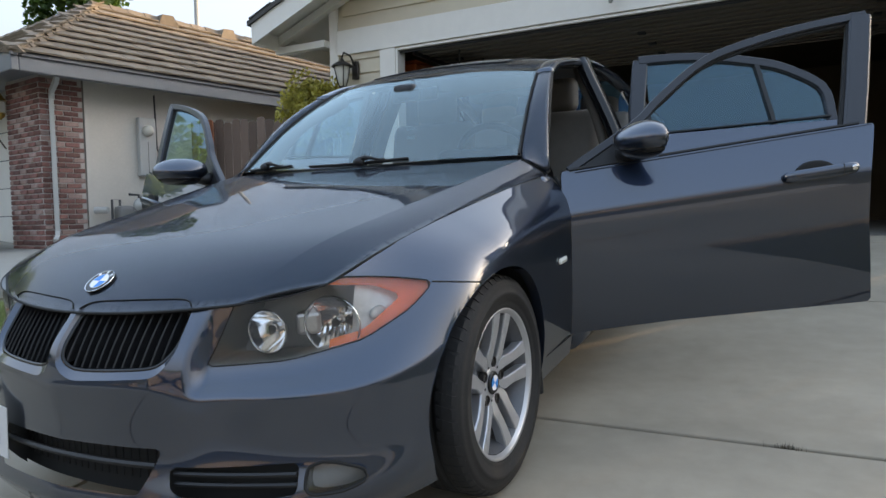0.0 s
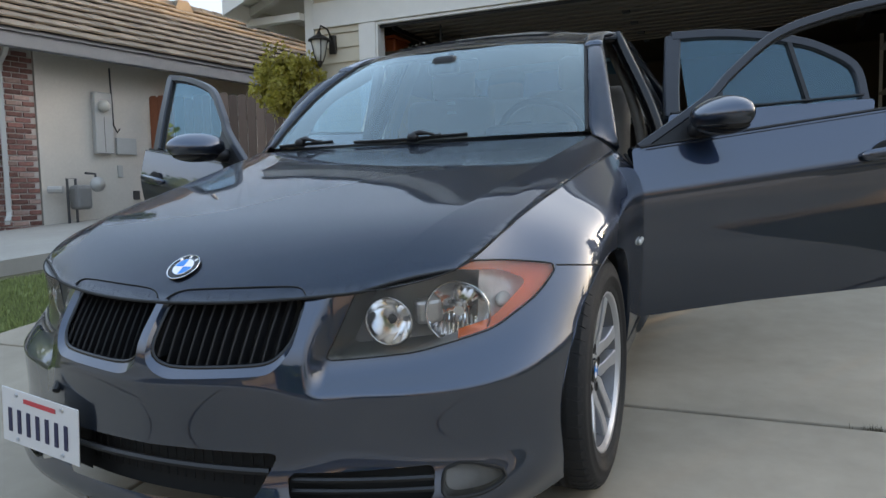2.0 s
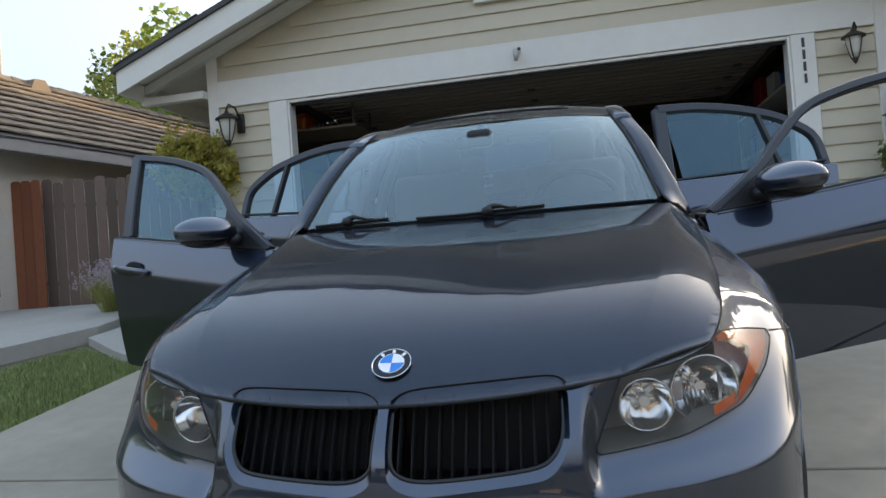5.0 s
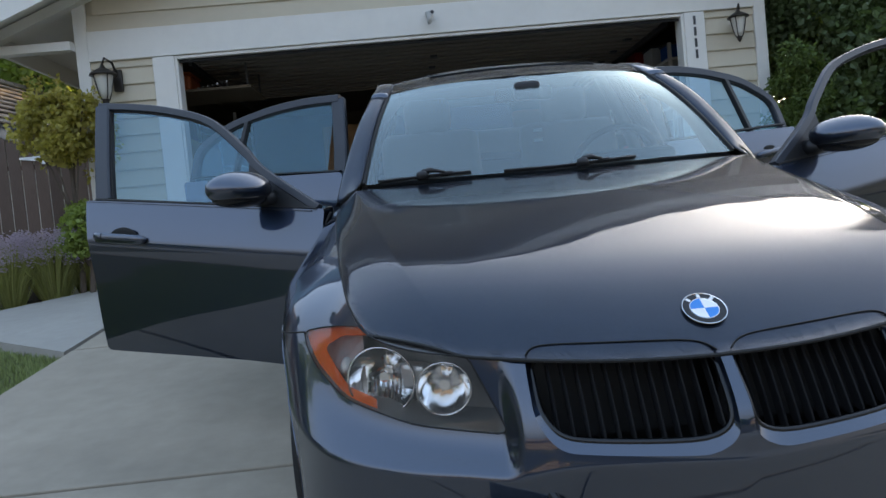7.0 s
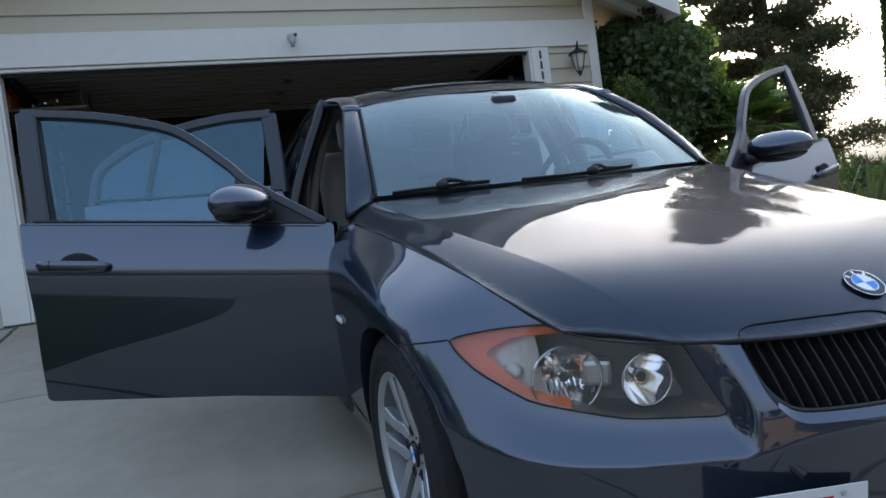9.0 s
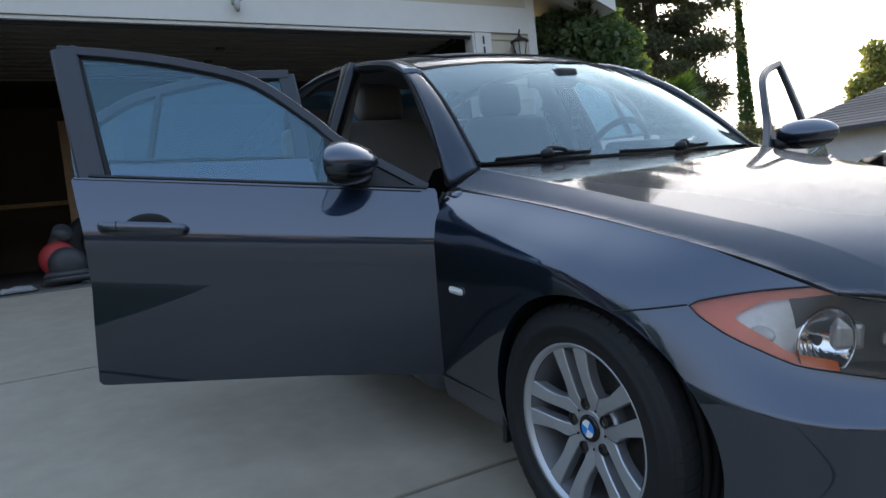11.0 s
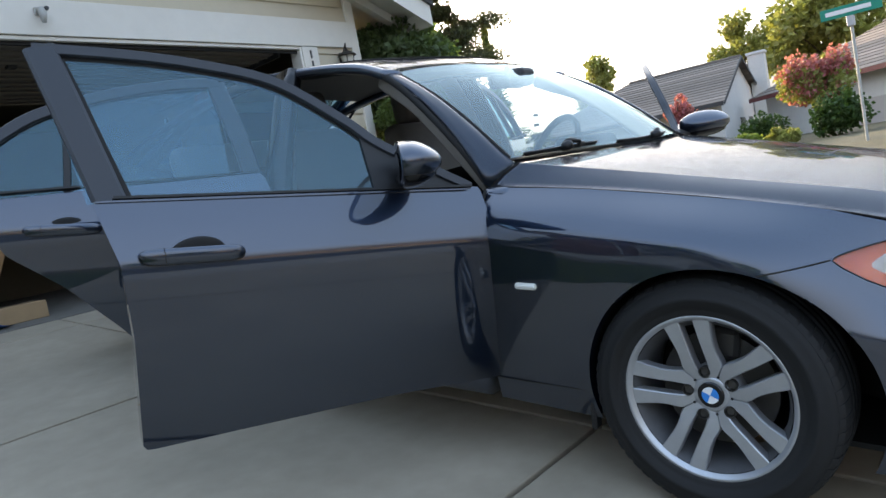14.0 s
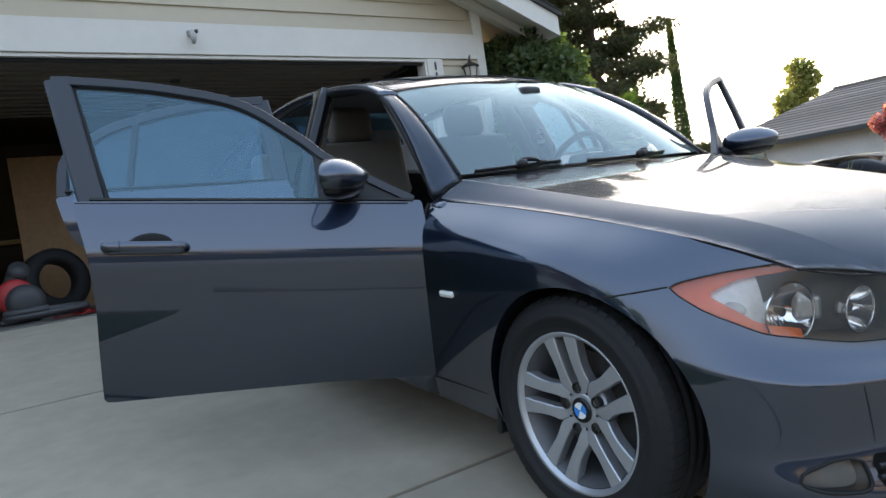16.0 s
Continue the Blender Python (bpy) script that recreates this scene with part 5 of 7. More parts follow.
# headlights
def headlight(side):
    lens = half_of(headlights, side).outward()
    cover = part("headlight", lens.bmesh(), LENS, sedan, "clear twin headlight with an amber outer edge", smooth=True)
    cover.visible_shadow = False
    rim = max(lens.border(), key=len)
    back = [(x * .985, y + .13, z) for x, y, z in rim]
    part("housing_wall", strip(rim, back).bmesh(), HOUSING, cover, smooth=True)
    deep = lens.moved(lambda x, y, z: (x * .985, y + .13, z))
    part("housing_back", deep.bmesh(), HOUSING, cover, "dark grey lamp housing", smooth=True)
    part("lens_seal", bar([(x, y, z) for x, y, z in rim[::2]], .0018, 6, closed=True), SEAL, cover)
    # amber band along the top and outer edge, a pale side reflector inside it
    f = outline_field(HEADLIGHT, mirror=True)
    band = lens.cut(lambda v: -(f(v) + .008 + .012 * np.clip((np.abs(v[:, 0]) - .50) / .15, 0, 1) + .022 * np.clip((np.abs(v[:, 0]) - .70) / .06, 0, 1)))[0]
    band = band.cut(lambda v: .47 - np.abs(v[:, 0]))[0]
    band = band.cut(lambda v: .635 - np.abs(v[:, 0]) - 1.2 * np.maximum(0, v[:, 2] - .60))[0]
    part("amber_reflector", band.moved(lambda x, y, z: (x * .992, y + .012, z)).bmesh(), AMBER, cover, "amber turn-signal edge", smooth=True)
    rest = lens.cut(lambda v: .668 - np.abs(v[:, 0]))[0]
    rest = rest.cut(lambda v: f(v) + .006)[0]
    part("side_reflector", rest.moved(lambda x, y, z: (x * .975, y + .045, z)).bmesh(), SATIN, cover, "silver inner reflector", smooth=True)
    for cx, cy, cz, r, tilt in ((.494, -.553, .599, .052, 6), (.618, -.464, .599, .0695, 14)):
        m = Matrix.Translation((side * cx, cy, cz)) @ pose(0, 0, 0, 0, 0, side * tilt)
        bm = bmesh.new()
        rings = []
        for k in range(15):
            t = k / 14
            ring = []
            for q in range(72):
                ang = 2 * math.pi * q / 72
                rr, d = r * (.13 + .87 * t), .058 * (1 - t ** 2)
                bx, bz = rr * math.cos(ang), rr * math.sin(ang)
                # upright flutes low in the bowl, broad facets above
                d += .0022 * math.cos(bx * 620) * min(1.0, max(0.0, .15 - bz / r) * 2.2) if r > .06 else 0.0
                d += .0006 * math.cos(5 * ang) * t * (1 - t) * 4
                ring.append(bm.verts.new((bx, d, bz)))
            rings.append(ring)
        for a, b in zip(rings, rings[1:]):
            for q in range(72):
                bm.faces.new((a[q], a[(q + 1) % 72], b[(q + 1) % 72], b[q]))
        bm.faces.new(rings[0])
        bmesh.ops.transform(bm, matrix=m, verts=bm.verts)
        part("reflector_bowl", bm, BOWL, cover, "bright chrome reflector bowl", smooth=True)
        bm = bar([(r * 1.02 * math.cos(2 * math.pi * q / 40), -.002, r * 1.02 * math.sin(2 * math.pi * q / 40)) for q in range(40)], .0030, 8, closed=True)
        bmesh.ops.transform(bm, matrix=m, verts=bm.verts)
        part("bezel_ring", bm, CHROME, cover, "chrome ring", smooth=True)
        bm = spin([(.004, .02), (.011, .02), (.012, .045), (.011, .06)], 16, "y")
        bmesh.ops.transform(bm, matrix=m, verts=bm.verts)
        part("bulb_shield", bm, CHROME, cover)
    # bright bridge between the two bowls
    bm = block((-.030, -.004, -.026), (.030, .030, .030), .010, 2)
    bmesh.ops.transform(bm, matrix=Matrix.Translation((side * .553, -.473, .599)) @ pose(0, 0, 0, 0, 0, side * 34), verts=bm.verts)
    part("bowl_bridge", bm, SATIN, cover, "satin silver bridge")
    bm = bmesh.new()
    bmesh.ops.create_uvsphere(bm, u_segments=20, v_segments=12, radius=1)
    bmesh.ops.transform(bm, matrix=Matrix.Translation((side * .693, -.375, .612)) @ Matrix.Diagonal((.015, .03, .017, 1)), verts=bm.verts)
    part("signal_bulb", bm, LENS_WHITE, cover, smooth=True)


BOWL = mat("bright_reflector", (0.93, 0.93, 0.93), rough=0.10, metal=1.0, noise_scale=70, noise_amt=0.1)
HOUSING = mat("lamp_housing", (0.19, 0.19, 0.185), rough=0.4, noise_scale=20, noise_amt=0.1)
SATIN = mat("satin_reflector", (0.55, 0.54, 0.52), rough=0.3, metal=0.7, noise_scale=80, noise_amt=0.3, bump=0.002, bump_scale=120)
mirrored(headlight)


# fog lamps and lower intakes
FOG_GREY = mat("fog_reflector", (0.13, 0.13, 0.125), rough=0.35, metal=0.3, noise_scale=60, noise_amt=0.2)
def fog(side):
    lens = half_of(fogs, side).outward()
    lamp = part("fog_lamp", lens.moved(lambda x, y, z: (x, y + .004, z)).bmesh(), LENS, sedan, "clear fog lamp", smooth=True)
    lamp.visible_shadow = False
    part("fog_back", lens.moved(lambda x, y, z: (x * .99, y + .035, z)).bmesh(), FOG_GREY, lamp, smooth=True)
    rim = max(lens.border(), key=len)
    part("fog_rim", bar(rim[::2], .004, 6, closed=True), SEAL, lamp)


mirrored(fog)


def nose_front(x, z):
    """Depth of the nose at a spot low on the bumper, close enough for slats behind it."""
    a = abs(x)
    return -.787 + .36 * a ** 2.1 - .10 * (.33 - z)


for side in (1, -1):
    insert = part("intake_insert", Shell.grid([[(side * x, nose_front(x, z) + .055, z) for z in np.linspace(.225, .345, 5)] for x in np.linspace(.285, .625, 14)]).bmesh(), SEAL, sedan, "black intake insert")
    for z in (.303, .279):
        part("slat", bar([(side * x, nose_front(x, z) + .012, z) for x in np.linspace(.338, .62, 12)], .006, 6), BLACK_TRIM, insert)
insert = part("intake_insert", Shell.grid([[(x, nose_front(x, z) + .07, z) for z in np.linspace(.22, .41, 5)] for x in np.linspace(-.34, .34, 16)]).bmesh(), SEAL, sedan, "black intake insert")
part("slat", bar([(x, nose_front(x, .318) + .012, .318) for x in np.linspace(-.29, .29, 20)], .008, 6), BLACK_TRIM, insert)
for k in range(22):
    x = -.27 + .54 * k / 21
    part("mesh_bar", bar([(x, nose_front(x, z) + .058, z) for z in (.262, .315, .37)], .0022, 5), SEAL, insert)


part("bumper_backing", Shell.grid([[(x, nose_front(x, z) + .105, z) for z in np.linspace(.20, .44, 4)] for x in np.linspace(-.66, .66, 21)]).bmesh(), SEAL, sedan, "black space behind the bumper")


# roundel on the bonnet: plain ring and quarters
def roundel():
    m = Matrix.Translation((0, -.618, .7205)) @ pose(0, 0, 0, 30, 0, 0)
    bm = spin([(.041, -.004), (.041, .002), (.0385, .0035), (.001, .0035)], 40, "z")
    bmesh.ops.transform(bm, matrix=m, verts=bm.verts)
    badge = part("roundel", bm, GLOSS_BLACK, sedan, "round badge, plain blue and white quarters in a black ring", smooth=False)
    for q in range(4):
        bm = bmesh.new()
        c = bm.verts.new((0, 0, .0042))
        arc = [bm.verts.new((.0255 * math.cos(math.pi / 2 * (q + i / 8)), .0255 * math.sin(math.pi / 2 * (q + i / 8)), .0042)) for i in range(9)]
        for i in range(8):
            bm.faces.new((c, arc[i], arc[i + 1]))
        bmesh.ops.transform(bm, matrix=m, verts=bm.verts)
        part("badge_quarter", bm, BLUE_ENAMEL if q % 2 else WHITE_ENAMEL, badge)
    for r in (.0262, .0402):
        bm = bar([(r * math.cos(2 * math.pi * i / 48), r * math.sin(2 * math.pi * i / 48), .0035) for i in range(48)], .0011, 6, closed=True)
        bmesh.ops.transform(bm, matrix=m, verts=bm.verts)
        part("badge_ring", bm, CHROME, badge)
    for k in range(3):
        a = math.pi / 2 + (k - 1) * .75
        bm = block((-.003, -.0045, .0036), (.003, .0045, .0044), .0005)
        bmesh.ops.transform(bm, matrix=m @ Matrix.Translation((.033 * math.cos(a), .033 * math.sin(a), 0)) @ pose(0, 0, 0, 0, 0, math.degrees(a) - 90), verts=bm.verts)
        part("badge_mark", bm, WHITE_ENAMEL, badge)


roundel()

# number plate hung at one side of the bumper: writing as plain bars
PLATE_WHITE = mat("plate_white", (0.58, 0.57, 0.56), rough=0.4, noise_scale=15, noise_amt=0.05)
PLATE_RED = mat("plate_red", (0.5, 0.05, 0.06), rough=0.5)
PLATE_BLUE = mat("plate_blue", (0.016, 0.018, 0.055), rough=0.5)
plate = part("number_plate", block((-.1525, -.0015, -.076), (.1525, .0015, .076), .001), PLATE_WHITE, sedan, "white number plate with red and dark bars, hung askew")
plate.matrix_basis = Matrix.Translation((-.355, -.785, .362)) @ pose(0, 0, 0, -4, 6, -3) @ Matrix.Diagonal((.92, 1, .92, 1))
part("plate_bar", block((-.060, -.0035, .046), (.066, -.0016, .058)), PLATE_RED, plate)
for k in range(7):
    x = -.128 + k * .0372
    part("plate_bar", block((x + .003, -.0035, -.044), (x + .017, -.0016, .022)), PLATE_BLUE, plate)
for x in (-.09, .09):
    for z in (-.062, .062):
        part("plate_bolt", spin([(.001, -.004), (.005, -.004), (.006, 0)], 10, "y"), ALLOY, plate).matrix_basis = Matrix.Translation((x, -.0015, z))
part("plate_bracket", bar([(-.32, -.755, .44), (-.33, -.735, .455), (-.335, -.69, .455)], .009, 8), BLACK_TRIM, sedan)

# wipers, cowl, aerial trims
part("cowl", Shell.grid([[(s * .66, .470 + .19 * s * s + d, .930 - .035 * math.sin(d * 30) + .004 * s * s) for d in np.linspace(-.01, .085, 6)] for s in np.linspace(-1, 1, 25)]).bmesh(), BLACK_TRIM, sedan, smooth=True)


def wiper(x0, xa, xb):
    arm = []
    for k in range(9):
        x = xa + (xb - xa) * k / 8
        s_ = max(-1, min(1, x / .68))
        p = screen_point(s_, .010 + .012 * (k / 8))
        arm.append((x, p[1] - .008, p[2] + .004))
    w = part("wiper", bar(arm, .0045, 8), BLACK_TRIM, sedan, "black windscreen wiper", smooth=True)
    p = screen_point(x0 / .68, .02)
    part("wiper_pivot", spin([(.020, -.014), (.021, .004), (.017, .012), (.006, .016)], 20, "z"), BLACK_TRIM, w, smooth=True).matrix_basis = Matrix.Translation((x0, p[1] - .030, p[2] + .006)) @ pose(0, 0, 0, -12, 0, 0)
    part("wiper_blade", bar([(x, y + .004, z - .006) for x, y, z in arm], .003, 6), SEAL, w)
    far = arm[6]
    part("wiper_arm", bar([(x0, p[1] - .030, p[2] + .014), ((x0 * 2 + far[0]) / 3, p[1] - .026, p[2] + .022), ((x0 + 2 * far[0]) / 3, far[1] - .010, far[2] + .012), (far[0], far[1], far[2] + .004)], [.012, .010, .006, .004], 8), BLACK_TRIM, w, smooth=True)
    part("blade_clip", block((far[0] - .022, far[1] - .007, far[2] - .004), (far[0] + .022, far[1] + .006, far[2] + .009), .004, 2), BLACK_TRIM, w)


wiper(-.466, -.62, -.30)
wiper(.075, -.19, .27)

# ---- inside ----
part("dashboard", Shell.grid([[(s * .68, y, z) for y, z in ((.60, .86), (.66, .935), (.80, .945), (.93, .925), (1.00, .86), (1.01, .70), (.98, .55))] for s in np.linspace(-1, 1, 9)]).flipped().bmesh(), INTERIOR, sedan, smooth=True)
part("instrument_hood", (lambda bm: bm)(box(bmesh.new(), (.20, .88, .90), (.56, 1.02, .985), .03, 3)), INTERIOR, sedan)
wheel_ring = [(.38 + .185 * math.cos(a), 1.12 - .075 * math.sin(a), .905 + .17 * math.sin(a)) for a in np.linspace(0, 2 * math.pi, 37)[:-1]]
steer = part("steering_wheel", bar(wheel_ring, .015, 8, closed=True), INTERIOR, sedan, "dark steering wheel", smooth=True)
part("wheel_boss", block((.29, 1.09, .85), (.47, 1.14, .95), .02, 2), INTERIOR, steer)
for a in (0.1, math.pi - .1, -math.pi / 2):
    part("wheel_spoke", bar([(.38, 1.115, .90), (.38 + .18 * math.cos(a), 1.12 - .07 * math.sin(a), .905 + .165 * math.sin(a))], .014, 6), INTERIOR, steer)


def seat(x, y, bench=False):
    w = .26 if not bench else .60
    base = part("seat", box(bmesh.new(), (x - w, y - .28, .42), (x + w, y + .24, .60), .06, 3), CLOTH, sedan, "beige leather seat", smooth=True)
    bm = box(bmesh.new(), (-w, -.065, 0), (w, .075, .60), .06, 3)
    bmesh.ops.transform(bm, matrix=Matrix.Translation((x, y + .26, .56)) @ pose(0, 0, 0, -16, 0, 0), verts=bm.verts)
    part("backrest", bm, CLOTH, base, smooth=True)
    for hx in ((x,) if not bench else (x - .36, x + .36)):
        bm = box(bmesh.new(), (-.125, -.045, 0), (.125, .055, .185), .045, 3)
        bmesh.ops.transform(bm, matrix=Matrix.Translation((hx, y + .45, 1.135 if not bench else 1.10)) @ pose(0, 0, 0, -10, 0, 0), verts=bm.verts)
        part("headrest", bm, CLOTH, base, smooth=True)
        for d in (-.05, .05):
            part("headrest_stem", bar([(hx + d, y + .43, 1.06), (hx + d, y + .46, 1.17)], .006, 6), CHROME, base)


seat(.37, 1.52)
seat(-.37, 1.52)
seat(0, 2.42, True)
part("headliner", Shell.grid([[(p[0] * .97, p[1] + .01, p[2] - .02) for p in (roof_point(s, t) for t in np.linspace(0, 1, 12))] for s in np.linspace(-1, 1, 15)]).bmesh(), CLOTH, sedan, smooth=True)
part("parcel_shelf", block((-.62, 2.72, .93), (.62, 3.25, .96), .01), INTERIOR, sedan)
part("mirror_mount", bar([(0, 1.075, 1.30), (0, 1.10, 1.28)], .018, 8), BLACK_TRIM, sedan)
part("inside_mirror", box(bmesh.new(), (-.12, 1.085, 1.215), (.12, 1.115, 1.275), .014, 2), BLACK_TRIM, sedan, "dark interior mirror", smooth=True)
part("sensor_box", box(bmesh.new(), (-.055, .985, 1.215), (.055, 1.06, 1.290), .022, 3), BLACK_TRIM, sedan, "dark sensor box behind the screen")
part("screen_tag", block((.008, .985, 1.045), (.045, .988, 1.057)), WHITE_ENAMEL, sedan, "small white tag")
part("screen_tag", block((.008, .985, 1.085), (.045, .988, 1.097)), WHITE_ENAMEL, sedan, "small white tag")
for side in (1, -1):
    part("aperture_seal", ribbon([(0, .735, .665, .86), (.2, .705, .80, 1.00), (.45, .625, 1.10, 1.225), (.65, .575, 1.30, 1.315), (1, .555, 1.75, 1.358)], .072, .036, side, 30), SEAL, sedan, smooth=True)
    part("inner_pillar", ribbon([(0, .69, .70, .86), (.4, .65, .97, 1.11), (1, .535, 1.29, 1.28)], .05, .08, side, 20), CLOTH, sedan, smooth=True)
    part("belt_tower", ribbon([(0, .72, 1.74, .30), (.5, .70, 1.77, .90), (1, .54, 1.86, 1.36)], .05, .10, side, 14), CLOTH, sedan, smooth=True)
    part("rear_pillar", Shell.grid([[(side * (.56 + .10 * q), 2.55 + .62 * q + .12 * (1 - q) * r, 1.335 - .33 * q - .10 * r) for r in (0, .5, 1)] for q in np.linspace(0, 1, 8)]).bmesh(.01), PAINT, sedan, smooth=True)

part("bonnet_seam", bar([tuple(p) for p in (bonnet_point(1, 1), bonnet_point(.92, 1), bonnet_point(RIDGE, 1))], .003, 6), SEAL, sedan)
part("bonnet_seam", bar([tuple(p) for p in (bonnet_point(-1, 1), bonnet_point(-.92, 1), bonnet_point(-RIDGE, 1))], .003, 6), SEAL, sedan)
part("radiator", block((-.36, -.54, .20), (.36, -.44, .66), .02), SEAL, sedan)
part("engine_cover", block((-.64, -.26, .30), (.64, .45, .62), .05), SEAL, sedan)
part("undertray", block((-.70, -.62, .19), (.70, .60, .205)), SEAL, sedan)
# unseen roof behind the garage, added to shade the neighbour's tiles
shade_roof = thing("roof_for_shade", "unseen dark hip roof added to shade the neighbour's tiles", "roof", kind="structure")
part("shingles", Shell([(-4.3, 9.0, 3.02), (4.0, 9.0, 3.02), (4.0, 25.5, 3.02), (-4.3, 25.5, 3.02), (-.14, 12.5, 6.9), (-.14, 17.5, 6.9)], [(0, 1, 4), (1, 2, 5, 4), (2, 3, 5), (3, 0, 4, 5)]).bmesh(.05), SHINGLE_DARK, shade_roof)


# ---- the neighbour's house ----
HOUSE = Matrix.Translation((-7.42, 3.62, 0)) @ pose(0, 0, 0, 0, 0, -8.0)     # its front right eave corner; local +y runs along the eave, -x inward
HZ = 0.58                                                                  # its ground
EZ = 2.76                                                                  # underside of the gutter
neighbour = thing("neighbour_house", "grey stucco house with brick piers and a tiled hip roof", "house", HOUSE)
WALL_X, WALL_Y = -0.42, 0.42
part("wall", block((WALL_X - .15, WALL_Y + .62, HZ - .3), (WALL_X, 13.0, EZ + .25)), STUCCO, neighbour, "grey stucco wall")
part("wall", block((-9.0, WALL_Y + .62, HZ - .3), (WALL_X - .15, WALL_Y + .75, EZ + .25)), STUCCO, neighbour)
part("garage_door_panel", block((-6.2, WALL_Y + .50, HZ - .1), (-1.44, WALL_Y + .58, EZ - .16), .01), TRIM_WHITE, neighbour, "pale grey closed garage door")
for k in range(4):
    part("door_groove", block((-6.2, WALL_Y + .494, HZ + .45 * k + .35), (-1.44, WALL_Y + .499, HZ + .45 * k + .362)), DARK_GREY, neighbour)
part("gutter", block((-.02, -.02, EZ), (.08, 13.2, EZ + .245), .012), FASCIA, neighbour, "grey boxed gutter")
part("gutter", block((-10.0, -.12, EZ), (.08, -.021, EZ + .245), .012), FASCIA, neighbour)
part("soffit", block((-.6, -.02, EZ + .10), (-.021, 13.0, EZ + .13)), FASCIA, neighbour)
part("soffit", block((-10, 0.0, EZ + .10), (-.6, .70, EZ + .13)), FASCIA, neighbour)

# brick pier at the corner
pier = part("brick_pier", block((-1.42, WALL_Y + .012, HZ - .25), (WALL_X - .012, WALL_Y + .60, EZ + .12)), MORTAR, neighbour, "mottled red brick pier")
brick_front = bmesh.new()
box(brick_front, (0, 0, 0), (.199, .024, .056), .005)
me_f = bpy.data.meshes.new("brick_face")
brick_front.to_mesh(me_f), brick_front.free()
brick_half = bmesh.new()
box(brick_half, (0, 0, 0), (.093, .024, .056), .005)
me_h = bpy.data.meshes.new("brick_half")
brick_half.to_mesh(me_h), brick_half.free()
me_f.materials.append(BRICK), me_h.materials.append(BRICK)
me_fp, me_hp = me_f.copy(), me_h.copy()
me_fp.materials[0], me_hp.materials[0] = BRICK_PALE, BRICK_PALE
rng = random.Random(4)
row, z = 0, HZ - .22
while z < EZ + .05:
    for face in (0, 1):
        x = 0.0
        if row % 2 == face:
            x = -.107
        end = 1.00 if face == 0 else .59
        while x < end - .005:
            w = .215
            lo, hi = max(0.0, x), min(end, x + .205)
            if hi - lo > .07:
                full = hi - lo > .15
                pale = rng.random() < .20
                me = (me_fp if pale else me_f) if full else (me_hp if pale else me_h)
                out = rng.uniform(-.012, -.006)
                if face == 0:
                    m_ = Matrix.Translation((-1.42 + lo, WALL_Y - .012 - out, z))
                else:
                    m_ = Matrix.Translation((WALL_X + .012 + out, WALL_Y + .01 + lo, z)) @ pose(0, 0, 0, 0, 0, 90)
                shared("brick", me, pier, m_ @ Matrix.Diagonal(((hi - lo) / (.205 if full else .098), 1, 1, 1)) @ pose(0, 0, 0, 0, rng.uniform(-.6, .6), 0))
            x += w
    z += .0725
    row += 1

# downspout
spout = part("downspout", bar([(.0, WALL_Y + .06, EZ + .02), (-.10, WALL_Y + .09, EZ - .04), (-.32, WALL_Y + .13, EZ - .14), (-.365, WALL_Y + .14, EZ - .24), (-.365, WALL_Y + .14, HZ + .12), (-.33, WALL_Y + .12, HZ + .03), (-.24, WALL_Y + .05, HZ - .02)], .042, 4), PIPE_GREY, neighbour, "pale grey square downspout")
# wall fittings: electric meter, service panel, gas meter
W0 = WALL_X
panel = part("meter_panel", block((W0, 1.82, HZ + .92), (W0 + .09, 2.10, HZ + 1.81), .01), PIPE_GREY, neighbour, "grey electric panel with a round meter")
part("panel_seam", block((W0 + .0905, 1.955, HZ + .94), (W0 + .092, 1.962, HZ + 1.45)), DARK_GREY, panel)
o = part("meter_glass", spin([(.001, .14), (.05, .13), (.082, .09), (.088, .0)], 24, "x"), FROST, panel, "round glass meter", smooth=True)
o.matrix_basis = Matrix.Translation((W0 + .06, 1.95, HZ + 1.61))
part("panel", block((W0, 2.17, HZ + .92), (W0 + .05, 2.50, HZ + 1.17), .008), PIPE_GREY, neighbour, "low grey wall box")
part("conduit", bar([(W0 + .02, 2.13, EZ), (W0 + .02, 2.15, HZ + 1.35), (W0 + .05, 2.19, HZ + 1.24), (W0 + .03, 2.24, HZ + 1.30)], .012, 6), DARK_GREY, neighbour)
part("vent_cover", block((W0, 2.42, HZ + .24), (W0 + .02, 2.53, HZ + .38), .005), DARK_GREY, neighbour)
part("junction_box", block((W0, 2.18, HZ + .58), (W0 + .03, 2.26, HZ + .76), .005), PIPE_GREY, neighbour)
METER_GREY = mat("meter_enamel", (0.17, 0.17, 0.165), rough=0.5, noise_scale=12, noise_amt=0.15)
gas = part("gas_meter", block((W0 + .10, 1.34, HZ + .12), (W0 + .32, 1.58, HZ + .46), .05, 2), METER_GREY, neighbour, "grey gas meter with a round regulator and pipes")
part("gas_regulator", spin([(.001, .075), (.035, .07), (.045, .035), (.105, .025), (.105, -.02), (.05, -.035), (.03, -.08), (.001, -.08)], 24, "x"), PIPE_GREY, gas, "pale grey round regulator", smooth=True).matrix_basis = Matrix.Translation((W0 + .24, 1.70, HZ + .47))
part("gas_pipe", bar([(W0 + .2, 1.70, HZ + .5), (W0 + .2, 1.70, HZ + .62), (W0 + .2, 1.55, HZ + .63)], .018, 8), DARK_GREY, gas)
